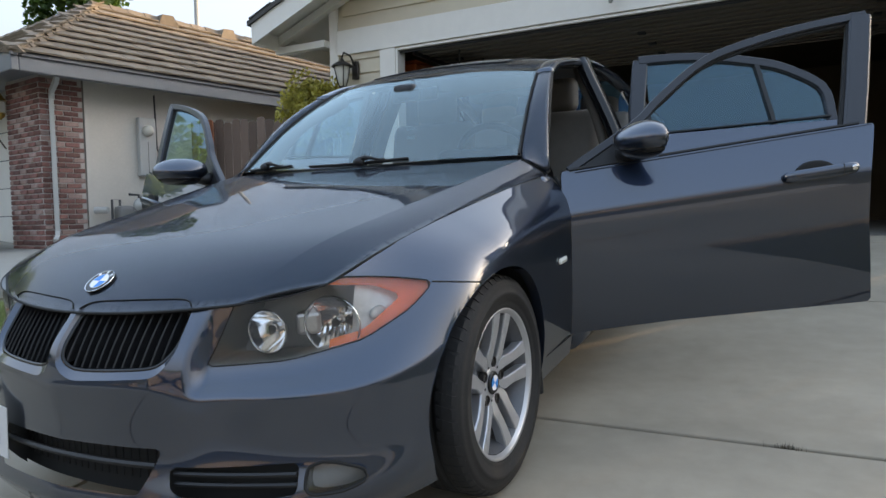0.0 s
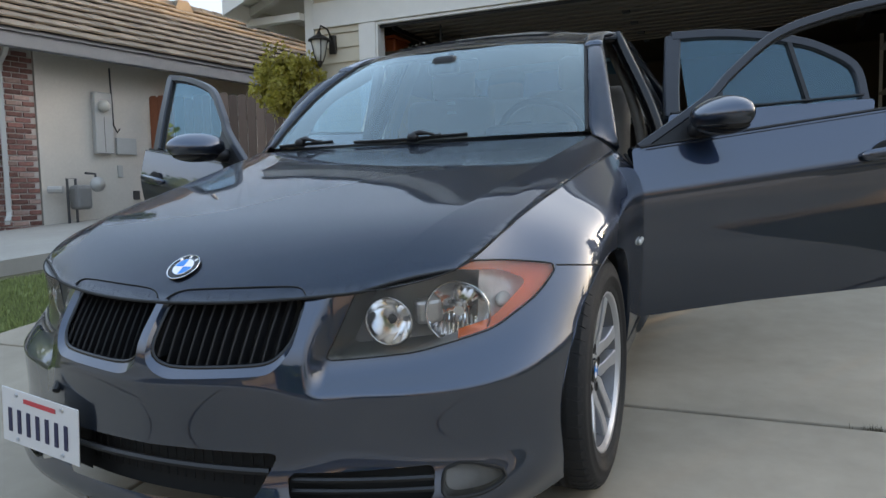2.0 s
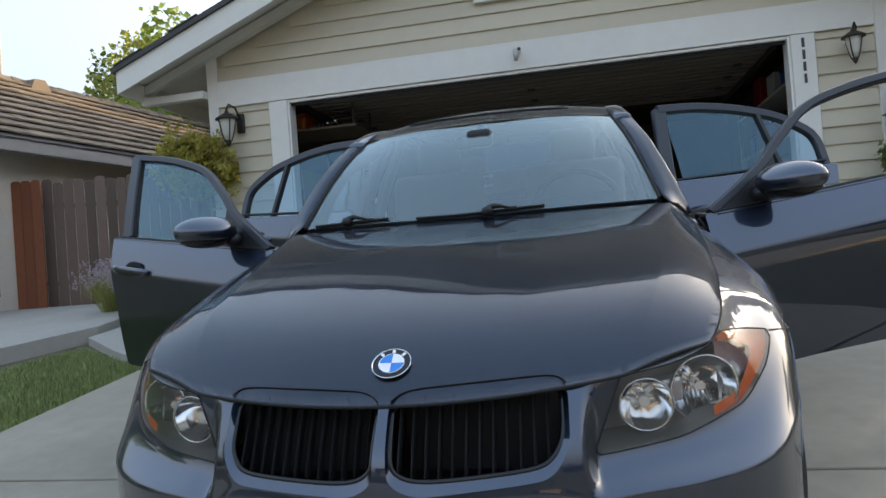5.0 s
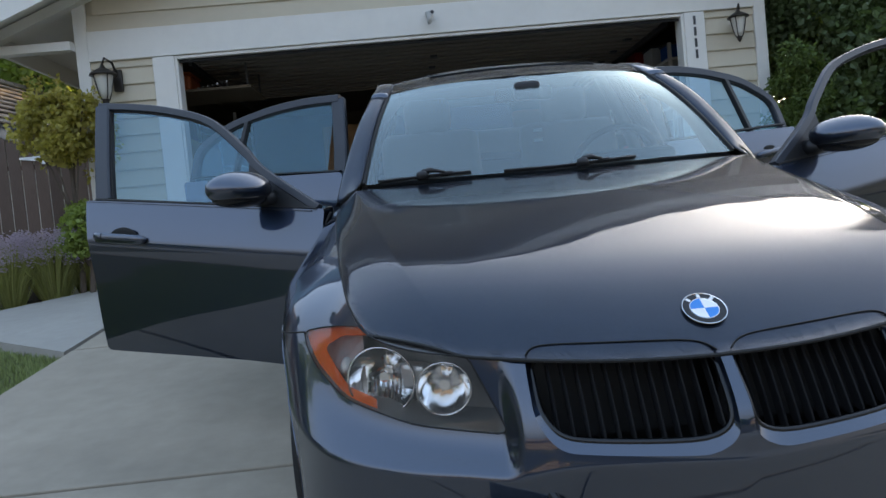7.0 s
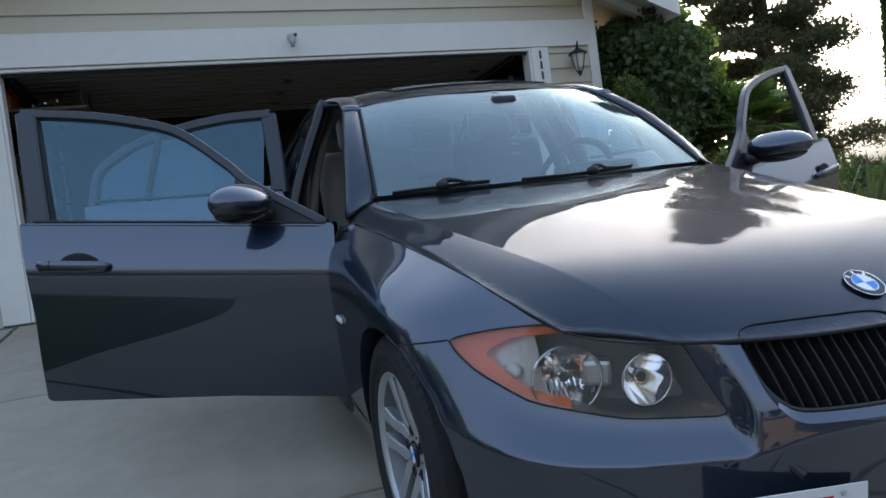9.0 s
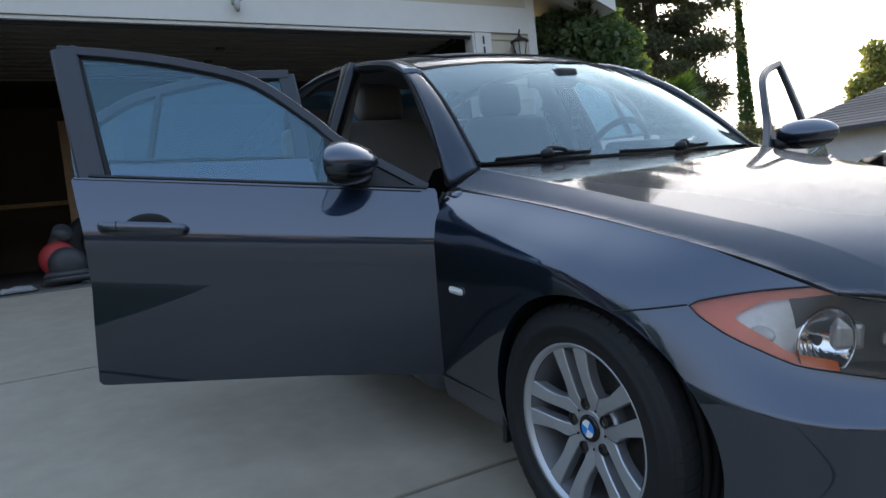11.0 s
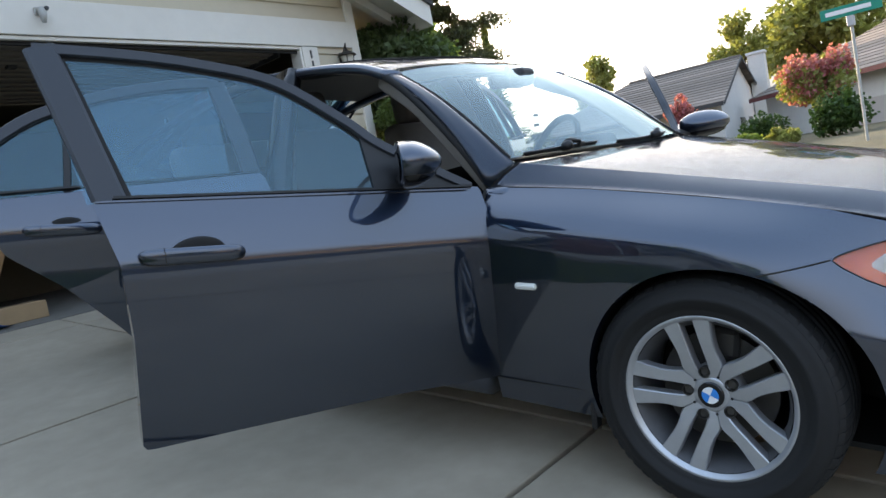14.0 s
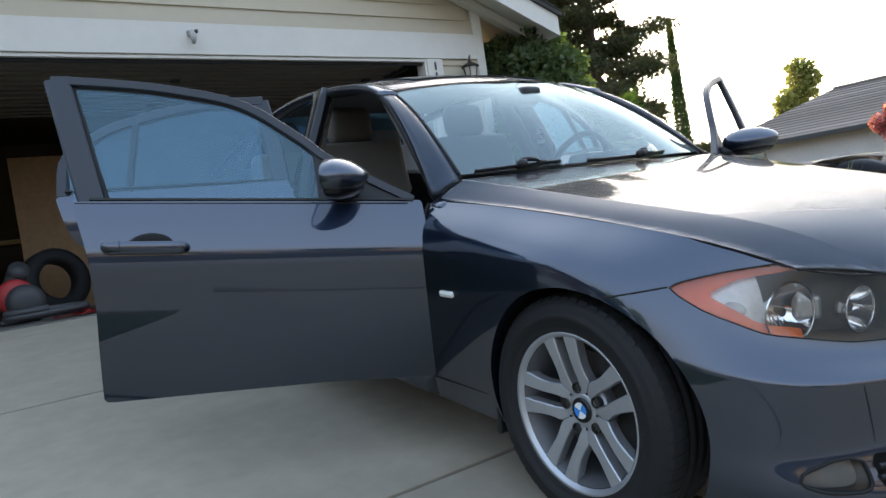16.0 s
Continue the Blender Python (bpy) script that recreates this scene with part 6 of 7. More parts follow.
part("gas_pipe", bar([(W0 + .2, 1.40, HZ - .1), (W0 + .2, 1.40, HZ + .55), (W0 + .2, 1.28, HZ + .55), (W0 + .2, 1.28, HZ - .1)], .018, 8), DARK_GREY, gas)
part("gas_pipe", bar([(W0 + .05, 1.10, HZ + .40), (W0 + .2, 1.22, HZ + .40)], .05, 8), PIPE_GREY, gas)
# brass wall lantern by the garage door, flag on its staff
BRASS = mat("brass", (0.45, 0.30, 0.08), rough=0.3, metal=0.9)
lantern = part("wall_lantern", block((-1.44, WALL_Y - .16, EZ - .36), (-1.32, WALL_Y - .04, EZ - .18), .02), FROST, neighbour, "small brass lantern")
part("lantern_cap", spin([(.001, .12), (.05, .05), (.09, .0)], 8, "z"), BRASS, lantern).matrix_basis = Matrix.Translation((-1.38, WALL_Y - .10, EZ - .18))
part("lantern_base", spin([(.07, .0), (.06, -.04), (.01, -.09)], 8, "z"), BRASS, lantern).matrix_basis = Matrix.Translation((-1.38, WALL_Y - .10, EZ - .36))
flag = part("flag_staff", bar([(-1.44, WALL_Y - .02, 1.90), (-1.44, -.13, 2.70)], .011, 6), BARK, neighbour, "wooden staff with a small striped flag")
FLAG_RED = mat("flag_red", (0.42, 0.03, 0.045), rough=0.8, noise_scale=30, noise_amt=.2)
FLAG_WHITE = mat("flag_white", (0.70, 0.68, 0.64), rough=0.8, noise_scale=30, noise_amt=.1)
for q in range(7):
    f0, f1 = .52 + .062 * q, .52 + .062 * (q + 1)
    g = [[(-1.44 + .02 * math.sin(5 * f + 9 * d), .40 - .53 * f - .10 * d, 1.90 + .80 * f - d * (.9 - .25 * f)) for d in np.linspace(.01, .40, 9)] for f in np.linspace(f0, f1, 4)]
    part("flag_stripe", Shell.grid(g).bmesh(.002), FLAG_WHITE if q % 2 else FLAG_RED, flag)

# tiled roof: two slopes that meet in a hip over the corner, courses of flat tiles that step
PITCH2, HALF = 0.65, 2.36
COURSE, TILE_W = 0.29, 0.33
tile_bm = bmesh.new()
prism(tile_bm, [(0, 0), (TILE_W - .006, 0), (TILE_W - .006, .022), (.5 * TILE_W, .030), (0, .022)], COURSE * 1.10, "y", 0)
me_tile = bpy.data.meshes.new("roof_tile")
tile_bm.to_mesh(me_tile), tile_bm.free()
me_tile.materials.append(TILE)
ang = math.atan(PITCH2)
rows_v, rows_f = [], []
count = 0
RZ = EZ + .18
top_z = RZ + HALF * PITCH2
roof_base = part("roof", Shell([(.10, -.12, RZ), (.10, 14, RZ), (.10 - HALF, 14, top_z), (.10 - HALF, HALF - .12, top_z), (-10.1, HALF - .12, top_z), (-10.1, -.12, RZ), (.10 - 2 * HALF, 14, RZ), (-10.1, 2 * HALF - .12, RZ), (.10 - 2 * HALF, 2 * HALF - .12, RZ)], [(0, 1, 2, 3), (0, 3, 4, 5), (3, 2, 6, 8), (3, 8, 7, 4)]).bmesh(.004), ROOF_GAP_DARK, neighbour, "weathered brown concrete tile roof")
rng = random.Random(9)
courses = int(HALF / (COURSE * math.cos(ang)))
for k in range(courses + 1):
    up = k * COURSE * math.cos(ang)
    z = RZ + .01 + up * PITCH2
    y0 = -.12 + up
    for q in range(int((14 - y0) / TILE_W)):
        y = y0 + q * TILE_W + (TILE_W / 2 if k % 2 else 0) - .02
        m_ = Matrix.Translation((.12 - up, y, z + .052 + rng.uniform(0, .008))) @ pose(0, 0, 0, rng.uniform(-.4, .4), 0, 90) @ pose(0, 0, 0, math.degrees(ang) - 9.0, 0, 0)
        if q < 30 and count < 290:
            shared("roof_tile", me_tile, roof_base, m_)
            count += 1
        else:
            b0 = len(rows_v)
            rows_v += [tuple(m_ @ v.co) for v in me_tile.vertices]
            rows_f += [tuple(b0 + i for i in p.vertices) for p in me_tile.polygons]
    for q in range(int((10 - up) / TILE_W)):
        x = .10 - up - (q + 1) * TILE_W
        m_ = Matrix.Translation((x, -.14 + up, z + .052 + rng.uniform(0, .008))) @ pose(0, 0, 0, math.degrees(ang) - 9.0, 0, 0)
        b0 = len(rows_v)
        rows_v += [tuple(m_ @ v.co) for v in me_tile.vertices]
        rows_f += [tuple(b0 + i for i in p.vertices) for p in me_tile.polygons]
me = bpy.data.meshes.new("tile_field")
me.from_pydata(rows_v, [], rows_f)
me.materials.append(TILE_ROW)
o = new("tile_field", me)
o.parent = roof_base
tagged(o, "further rows of brown concrete tiles", kind="stuff")


def ridge_tile(m_):
    bm = bmesh.new()
    prism(bm, [(-.14, -.04), (-.06, .055), (.06, .055), (.14, -.04)], .36, "y", 0)
    part("ridge_tile", bm, TILE, roof_base).matrix_basis = m_


for k in range(int(HALF / .21)):
    d = .02 + k * .21
    ridge_tile(Matrix.Translation((.10 - d, -.12 + d, RZ + .06 + d * PITCH2)) @ pose(0, 0, 0, rng.uniform(-1, 1), 0, 45) @ pose(0, 0, 0, math.degrees(math.atan(PITCH2 / 1.414)) - 6, 0, 0))
for k in range(36):
    ridge_tile(Matrix.Translation((.10 - HALF, HALF - .2 + k * .32, top_z + .05)) @ pose(0, 0, 0, -3, 0, 0))
for k in range(24):
    ridge_tile(Matrix.Translation((.10 - HALF - k * .32, HALF - .12, top_z + .05)) @ pose(0, 0, 0, 0, 0, 90) @ pose(0, 0, 0, -3, 0, 0))
part("vent_pipe", bar([(-2.5, 4.44, top_z - .3), (-2.5, 4.44, top_z + 1.25)], .045, 10), PIPE_GREY, neighbour, "grey roof vent pipe")
part("vent_pipe", bar([(-1.2, 9.0, RZ + .6), (-1.2, 9.0, RZ + 1.28)], .025, 8), PIPE_GREY, neighbour)
for y in (3.52, 4.86):
    bm = bmesh.new()
    prism(bm, [(-.20, -.10), (-.12, .085), (.10, .10), (.22, -.10)], .5, "y", -.2)
    part("roof_vent", bm, TILE, neighbour).matrix_basis = Matrix.Translation((-2.25, y, top_z + .02)) @ pose(0, 0, 0, 0, 0, 90)

# ---- walk, lawn, fence ----
walkpad = thing("walk", "raised pale concrete walk beside the lawn", "walkway", kind="structure")
bm = prism(bmesh.new(), [(-12, 1.2), (-5.15, 1.2), (-4.62, 2.6), (-4.12, 3.75), (-4.3, 5.2), (-4.6, 6.6), (-8.6, 6.6), (-12, 4.0)], .30, "z", 0)
for v in bm.verts:
    v.co.z += SLOPE * min(5.05, v.co.y) - .22
part("pad_slab", bm, PAD, walkpad)
bm = prism(bmesh.new(), [(-2.735, 2.50), (-2.735, 4.9), (-3.45, 4.9), (-4.10, 4.2), (-4.10, 3.60), (-3.35, 2.95)], .20, "z", 0)
for v in bm.verts:
    v.co.z += SLOPE * v.co.y - .19
part("path_slab", bm, PAD, walkpad, "pale path slab")


def lawn_place(rng):
    while True:
        x, y = rng.uniform(-5.2, -2.75), rng.uniform(-1.1, 3.6)
        edge = -4.82 + max(0, (y - 1.2)) * .40
        if x > edge and not (y > 2.5 - (x + 2.735) * .7):
            return x, y


def blades(name, count, place, size, seed, material, label):
    rng = random.Random(seed)
    v, f = [], []
    for _ in range(count):
        x, y = place(rng)
        z = ground_height(x, y) - .06
        a, h, w = rng.uniform(0, 6.283), size * rng.uniform(.5, 1.3), .004 * rng.uniform(.7, 1.5)
        lx, ly = rng.uniform(-.5, .5) * h, rng.uniform(-.5, .5) * h
        k = len(v)
        v += [(x - w * math.cos(a), y - w * math.sin(a), z), (x + w * math.cos(a), y + w * math.sin(a), z), (x + lx, y + ly, z + h)]
        f.append((k, k + 1, k + 2))
    me = bpy.data.meshes.new(name)
    me.from_pydata(v, [], f)
    me.materials.append(material)
    return tagged(new(name, me), label, "grass", kind="stuff")


def weed_tuft(x, y):
    """A thumb-long mat of dry stems rooted in a joint of the drive."""
    rng = random.Random(31)
    v, f = [], []
    for _ in range(90):
        sx, sy = rng.gauss(0, .022), rng.gauss(0, .005)
        a, h, w = rng.uniform(0, 6.283), rng.uniform(.036, .054), .0022
        k = len(v)
        v += [(sx - w * math.cos(a), sy - w * math.sin(a), 0), (sx + w * math.cos(a), sy + w * math.sin(a), 0), (sx + rng.uniform(-.014, .014), sy + rng.uniform(-.012, .012), h)]
        f.append((k, k + 1, k + 2))
    me = bpy.data.meshes.new("weed_tuft")
    me.from_pydata(v, [], f)
    me.materials.append(DRY_STEM)
    tuft = tagged(new("weed_tuft", me), "tiny dry brown weed tuft in a driveway joint", "weed")
    tuft.matrix_world = TILT @ Matrix.Translation((x, y, -.036))


DRY_STEM = mat("dry_stem", (0.07, 0.055, 0.035), rough=0.9, random_amt=0.4, island=True)
weed_tuft(1.56, .521)
blades("lawn_grass", 62000, lawn_place, .042, 3, GRASS, "short green lawn grass beside the driveway")

fence = thing("fence", "weathered dark wooden board fence", "fence")
A, B = Vector((-7.25, 6.60)), Vector((-3.75, 7.65))
n = 25
for k in range(n):
    p = A + (B - A) * (k / n)
    yaw = math.degrees(math.atan2((B - A).y, (B - A).x))
    h = 1.82 + .03 * math.sin(k * 2.3)
    bm = prism(bmesh.new(), [(0, 0), (.135, 0), (.135, h - .03), (.105, h), (.03, h), (0, h - .03)], .018, "y", 0)
    o = part("board", bm, FENCE_WOOD, fence)
    o.matrix_basis = Matrix.Translation((p.x, p.y, .60)) @ pose(0, 0, 0, 0, 0, yaw)
for z in (.95, 2.05):
    part("rail", bar([(A.x, A.y + .05, z), (B.x, B.y + .05, z)], .04, 4), FENCE_WOOD, fence)
for k in range(3):
    bm = prism(bmesh.new(), [(0, 0), (.135, 0), (.135, 1.80), (.105, 1.83), (.03, 1.83), (0, 1.80)], .02, "y", 0)
    o = part("board", bm, REDWOOD, fence, "newer red-brown board")
    o.matrix_basis = Matrix.Translation((-7.36 + .14 * k, 6.36 + .02 * k, .58)) @ pose(0, 0, 0, 0, 0, 8)
GALVANISED = mat("galvanised_steel", (0.78, 0.80, 0.80), rough=0.5, metal=0.3, noise_scale=40, noise_amt=0.2)
bm = prism(bmesh.new(), [(0, -.012), (0, .012), (.24, .035), (.24, .07), (.29, .07), (.29, -.07), (.24, -.07), (.24, -.035)], .004, "y", 0)
part("strap_hinge", bm, GALVANISED, fence, "bright galvanised strap hinge").matrix_basis = Matrix.Translation((-5.29, 7.150, 2.155)) @ pose(0, 0, 0, 0, 2, 16.7)


# ---- planting ----
def shrub(name, label, trunk, crown, count, size, material, seed, twigs=6, category="shrub"):
    ob = thing(name, label, category)
    top = Vector(crown[0])
    base = Vector(trunk)
    bm = tube(bmesh.new(), [base, base.lerp(top, .4) + Vector((.02, .01, 0)), base.lerp(top, .8)], [.03, .022, .012], 8)
    rng = random.Random(seed)
    cl = crown_clumps(seed, crown[0], crown[1], crown[2], crown[3], crown[4])
    for c in cl[:twigs]:
        tube(bm, [base.lerp(top, .45), base.lerp(top, .6).lerp(Vector(c[:3]), .5), Vector(c[:3])], [.012, .008, .004], 5)
    part("trunk", bm, BARK, ob)
    foliage("crown", count, clumps(cl), size, seed + 1, material, ob)
    return ob


standard = shrub("standard_shrub", "small round olive-green tree before the garage corner", (-3.62, 4.80, .50), ((-3.62, 4.84, 2.04), (.38, .34, .34), 40, .05, .15), 4200, .050, LEAF_STANDARD, 11, category="tree")
foliage("shoot_growth", 1100, clumps(crown_clumps(14, (-3.62, 4.84, 2.08), (.52, .44, .50), 46, .03, .09)), .055, 15, LEAF_STANDARD, standard, slim=.30)
shrub("low_shrub", "low yellow-green bush beside the garage corner", (-3.50, 4.72, .50), ((-3.52, 4.75, 1.10), (.24, .22, .28), 16, .08, .16), 4500, .04, LEAF_BRIGHT, 12)


def lavender(x, y, seed):
    ob = thing("lavender_clump", "tall grassy clump with lavender flower heads", "flower", group="lavender beside the path")
    rng = random.Random(seed)
    gz = ground_height(x, y) - .06
    v, f, hv, hf = [], [], [], []
    for _ in range(420):
        a, r = rng.uniform(0, 6.283), rng.uniform(0, .10)
        lean, h = rng.uniform(.05, .34), rng.uniform(.35, .62)
        bx, by = x + r * math.cos(a), y + r * math.sin(a)
        w = .004
        k = len(v)
        mx, my = bx + lean * .45 * math.cos(a), by + lean * .45 * math.sin(a)
        tx, ty = bx + lean * math.cos(a), by + lean * math.sin(a)
        v += [(bx - w, by, gz), (bx + w, by, gz), (mx + w, my, gz + h * .62), (mx - w, my, gz + h * .62), (tx, ty, gz + h)]
        f += [(k, k + 1, k + 2, k + 3), (k + 3, k + 2, k + 4)]
        if rng.random() < .33:
            for _q in range(9):
                hx, hy, hz = tx + rng.gauss(0, .018), ty + rng.gauss(0, .018), gz + h + rng.uniform(-.02, .07)
                k = len(hv)
                s_ = .012
                hv += [(hx - s_, hy, hz), (hx, hy + s_, hz + .004), (hx + s_, hy, hz), (hx, hy - s_, hz + .012)]
                hf += [(k, k + 1, k + 2, k + 3)]
    for nm, vv, ff, mm in (("leaves", v, f, LEAF_OLIVE), ("blossom", hv, hf, LEAF_LAV)):
        me = bpy.data.meshes.new(nm)
        me.from_pydata(vv, [], ff)
        me.materials.append(mm)
        o = new(nm, me)
        o.parent = ob
        if nm == "blossom":
            o["label"] = "pale purple flower heads"
    return ob


for k, (x, y) in enumerate(((-4.15, 4.55), (-3.85, 4.75), (-3.62, 4.98), (-4.40, 4.85), (-4.05, 5.05), (-4.75, 4.9))):
    lavender(x, y, 40 + k)


def tree(name, label, x, y, z0, height, spread, count, size, material, seed, trunk_r=.16, slim=.5, cat="tree", clump=(.5, 1.1), n=34, low=.35):
    ob = thing(name, label, cat)
    rng = random.Random(seed)
    bm = tube(bmesh.new(), [(x, y, z0), (x + .05, y, z0 + height * .3), (x - .04, y + .05, z0 + height * .6), (x, y, z0 + height * .92)], [trunk_r, trunk_r * .8, trunk_r * .5, trunk_r * .12], 8)
    cz = z0 + height * (low + (1 - low) / 2)
    cl = crown_clumps(seed, (x, y, cz), (spread, spread, height * (1 - low) / 2), n, *clump)
    for c in cl[::2]:
        h = max(z0 + height * low * .8, c[2] - abs(c[0] - x) * .6 - .4)
        tube(bm, [(x, y, h), ((x + c[0]) / 2, (y + c[1]) / 2, (h + c[2]) / 2 + .1), c[:3]], [trunk_r * .35, trunk_r * .22, trunk_r * .08], 5)
    part("trunk", bm, BARK, ob)
    foliage("crown", count, clumps(cl), size, seed + 1, material, ob, slim=slim)
    return ob


tree("garden_tree", "leafy green tree behind the fence", -8.2, 14.5, .5, 7.2, 2.3, 9000, .16, LEAF_BRIGHT, 21, clump=(.6, 1.2))
tree("garden_tree", "leafy green tree behind the fence", -11.5, 17.5, .5, 7.5, 2.6, 9000, .17, LEAF_OLIVE, 22, clump=(.6, 1.2))
tree("tall_tree", "tall dark tree behind the tiled roof", -22.7, 15.6, .3, 12.5, 1.7, 8000, .22, LEAF_DARK, 23, clump=(.5, .9))
tree("tall_tree", "tall dark tree behind the tiled roof", -20.0, 27.5, .3, 11.0, 3.0, 7000, .22, LEAF_DARK, 24, clump=(.7, 1.4))
for k, (x, y, h, w) in enumerate(((-19.0, 3.0, 6.5, 2.3), (-19.6, -1.6, 6.0, 2.4), (-18.6, 6.1, 6.2, 2.0))):
    tree("street_tree", "leafy green tree mirrored in the door glass", x, y, .2, h, w, 7000, .20, LEAF_BRIGHT, 31 + 2 * k, clump=(.6, 1.2), low=.08)
chim = thing("chimney", "cream chimney behind the neighbouring roofs", "chimney")
part("stack", block((-14.2, 18.2, 3.0), (-13.3, 19.0, 6.9), .03), TRIM_WHITE, chim)
part("cap", block((-14.3, 18.1, 6.9), (-13.2, 19.1, 7.05), .02), TRIM_WHITE, chim)
# ---- fixtures on the garage front ----
def lantern(x, z):
    ob = thing("wall_lantern", "bronze carriage lantern with pale glass on the siding", "wall lamp", group="lanterns beside the garage door")
    y = GY - .01
    part("backplate", block((x + .07 - .045, y - .03, z - .09), (x + .07 + .045, y + .005, z + .12), .012, 2), BRONZE, ob)
    part("arm", bar([(x + .07, y - .02, z + .06), (x + .06, y - .10, z + .17), (x + .02, y - .17, z + .20), (x, y - .18, z + .14)], .011, 8), BRONZE, ob, smooth=True)
    part("glass", spin([(.03, -.17), (.055, -.10), (.085, .05), (.085, .06)], 16, "z"), FROST, ob, "pale seeded glass", smooth=True).matrix_basis = Matrix.Translation((x, y - .18, z - .02))
    part("cap", spin([(.125, .055), (.118, .072), (.06, .11), (.03, .125), (.012, .16)], 20, "z"), BRONZE, ob, smooth=True).matrix_basis = Matrix.Translation((x, y - .18, z - .02))
    part("finial", spin([(.032, -.16), (.028, -.20), (.008, -.235)], 12, "z"), BRONZE, ob).matrix_basis = Matrix.Translation((x, y - .18, z - .02))
    for k in range(4):
        a = math.pi / 4 + math.pi / 2 * k
        part("cage_bar", bar([(x + r * math.cos(a), y - .18 + r * math.sin(a), z - .02 + h) for r, h in ((.092, .055), (.062, -.10), (.034, -.18))], .006, 6), BRONZE, ob)
    return ob


lantern(-3.24, 2.50)
right_lantern = lantern(2.90, 2.56)
_c = Vector((2.95, GY, 2.53))
right_lantern.matrix_world = Matrix.Translation(_c) @ Matrix.Diagonal((.82, .82, .82, 1)) @ Matrix.Translation(-_c)
spot = thing("security_camera", "small grey security camera over the garage door", "camera")
part("bracket", block((-.155, GY - .055, 2.865), (-.095, GY - .03, 2.925), .008), PIPE_GREY, spot)
part("lamp_head", bar([(-.125, GY - .05, 2.90), (-.120, GY - .10, 2.885), (-.125, GY - .12, 2.85), (-.130, GY - .125, 2.785)], [.024, .030, .030, .016], 12), PIPE_GREY, spot, smooth=True)
part("sensor_eye", spin([(.001, -.02), (.014, -.018), (.018, 0)], 14, "y"), DARK_GREY, spot).matrix_basis = Matrix.Translation((-.092, GY - .12, 2.895))
numbers = thing("house_number", "plain dark bars down the trim board", "house number")
for k in range(4):
    part("digit_bar", block((2.512, GY - .032, 2.585 - .112 * k), (2.538, GY - .026, 2.672 - .112 * k), .003), DARK_GREY, numbers)

# ---- garage clutter ----
def tyre_thing(x, y, z, r, lean, yaw):
    ob = thing("loose_tyre", "worn black car tyre leaning in the garage", "tyre", Matrix.Translation((x, y, z)) @ pose(0, 0, 0, lean, 0, yaw), group="loose tyres")
    bm = bmesh.new()
    prof = [(.19, -.08), (.24, -.10), (.29, -.09), (r, -.06), (r, .06), (.29, .09), (.24, .10), (.19, .08)]
    rings = [[bm.verts.new((q * math.cos(2 * math.pi * k / 40), h, q * math.sin(2 * math.pi * k / 40))) for k in range(40)] for q, h in prof]
    for a, b in zip(rings, rings[1:] + rings[:1]):
        for k in range(40):
            bm.faces.new((a[k], a[(k + 1) % 40], b[(k + 1) % 40], b[k]))
    bmesh.ops.recalc_face_normals(bm, faces=bm.faces)
    part("tread", bm, RUBBER, ob, smooth=True)
    return ob


tyre_thing(-1.33, 6.75, GZ + .325, .33, -8, 20)
fan = thing("shop_blower", "red and black shop blower on the garage floor", "blower")
part("drum", spin([(.08, -.02), (.14, -.01), (.16, .05), (.15, .12), (.10, .15)], 24, "y"), RED_CLOTH, fan, "red round housing", smooth=True).matrix_basis = Matrix.Translation((-1.74, 5.75, GZ + .23))
part("motor_cover", spin([(.06, -.155), (.12, -.14), (.155, -.08), (.15, 0)], 24, "y"), DARK_GREY, fan, "dark round motor cover", smooth=True).matrix_basis = Matrix.Translation((-1.68, 5.75, GZ + .18))
part("hub", spin([(.001, -.16), (.06, -.15), (.08, -.12)], 18, "y"), ALLOY, fan).matrix_basis = Matrix.Translation((-1.68, 5.745, GZ + .18)) @ Matrix.Scale(.8, 4)
part("foot", block((-1.90, 5.66, GZ), (-1.58, 5.90, GZ + .05), .02), DARK_GREY, fan)
part("duct", bar([(-1.74, 5.88, GZ + .34), (-1.70, 5.93, GZ + .42), (-1.68, 5.84, GZ + .47)], .085, 12), DARK_GREY, fan, smooth=True)
hose = thing("hose_coil", "grey hose coiled on the garage floor", "hose")
part("coil", bar([(-1.55 + .30 * math.cos(a), 5.42 + .14 * math.sin(a), GZ + .045 + .006 * a) for a in np.linspace(0, 11, 60)], .03, 8), DARK_GREY, hose, smooth=True)


def cloth(x, y, w, d, material, label, seed):
    rng = random.Random(seed)
    g = [[(x + w * (i / 9 - .5), y + d * (j / 7 - .5), GZ + .012 + .09 * max(0, noise.noise(Vector((i * .6 + seed, j * .6, 0)))) * (1 if 0 < i < 9 and 0 < j < 7 else .1)) for j in range(8)] for i in range(10)]
    ob = thing("cloth", label, "cloth")
    part("folds", Shell.grid(g).bmesh(.006), material, ob, smooth=True)
    return ob


cloth(-2.15, 5.30, .45, .25, WHITE_CLOTH, "crumpled white cloth on the garage floor", 2)
cloth(-.95, 5.45, .5, .3, BLUE_CLOTH, "crumpled blue cloth on the garage floor", 5)
cloth(-1.35, 5.35, .35, .2, RED_CLOTH, "red cloth on the garage floor", 7)
cloth(2.75, 6.1, .5, .4, BLUE_CLOTH, "crumpled blue cloth on the garage floor", 8)
ply = thing("plywood_sheet", "brown plywood sheet leaning on the garage wall", "board")
bm = block((-3.20, 6.2, 0), (-3.18, 7.9, 1.75), .003)
part("sheet", bm, PLY, ply).matrix_basis = Matrix.Translation((.28, 0, GZ)) @ pose(0, 0, 0, 0, -3, 0)
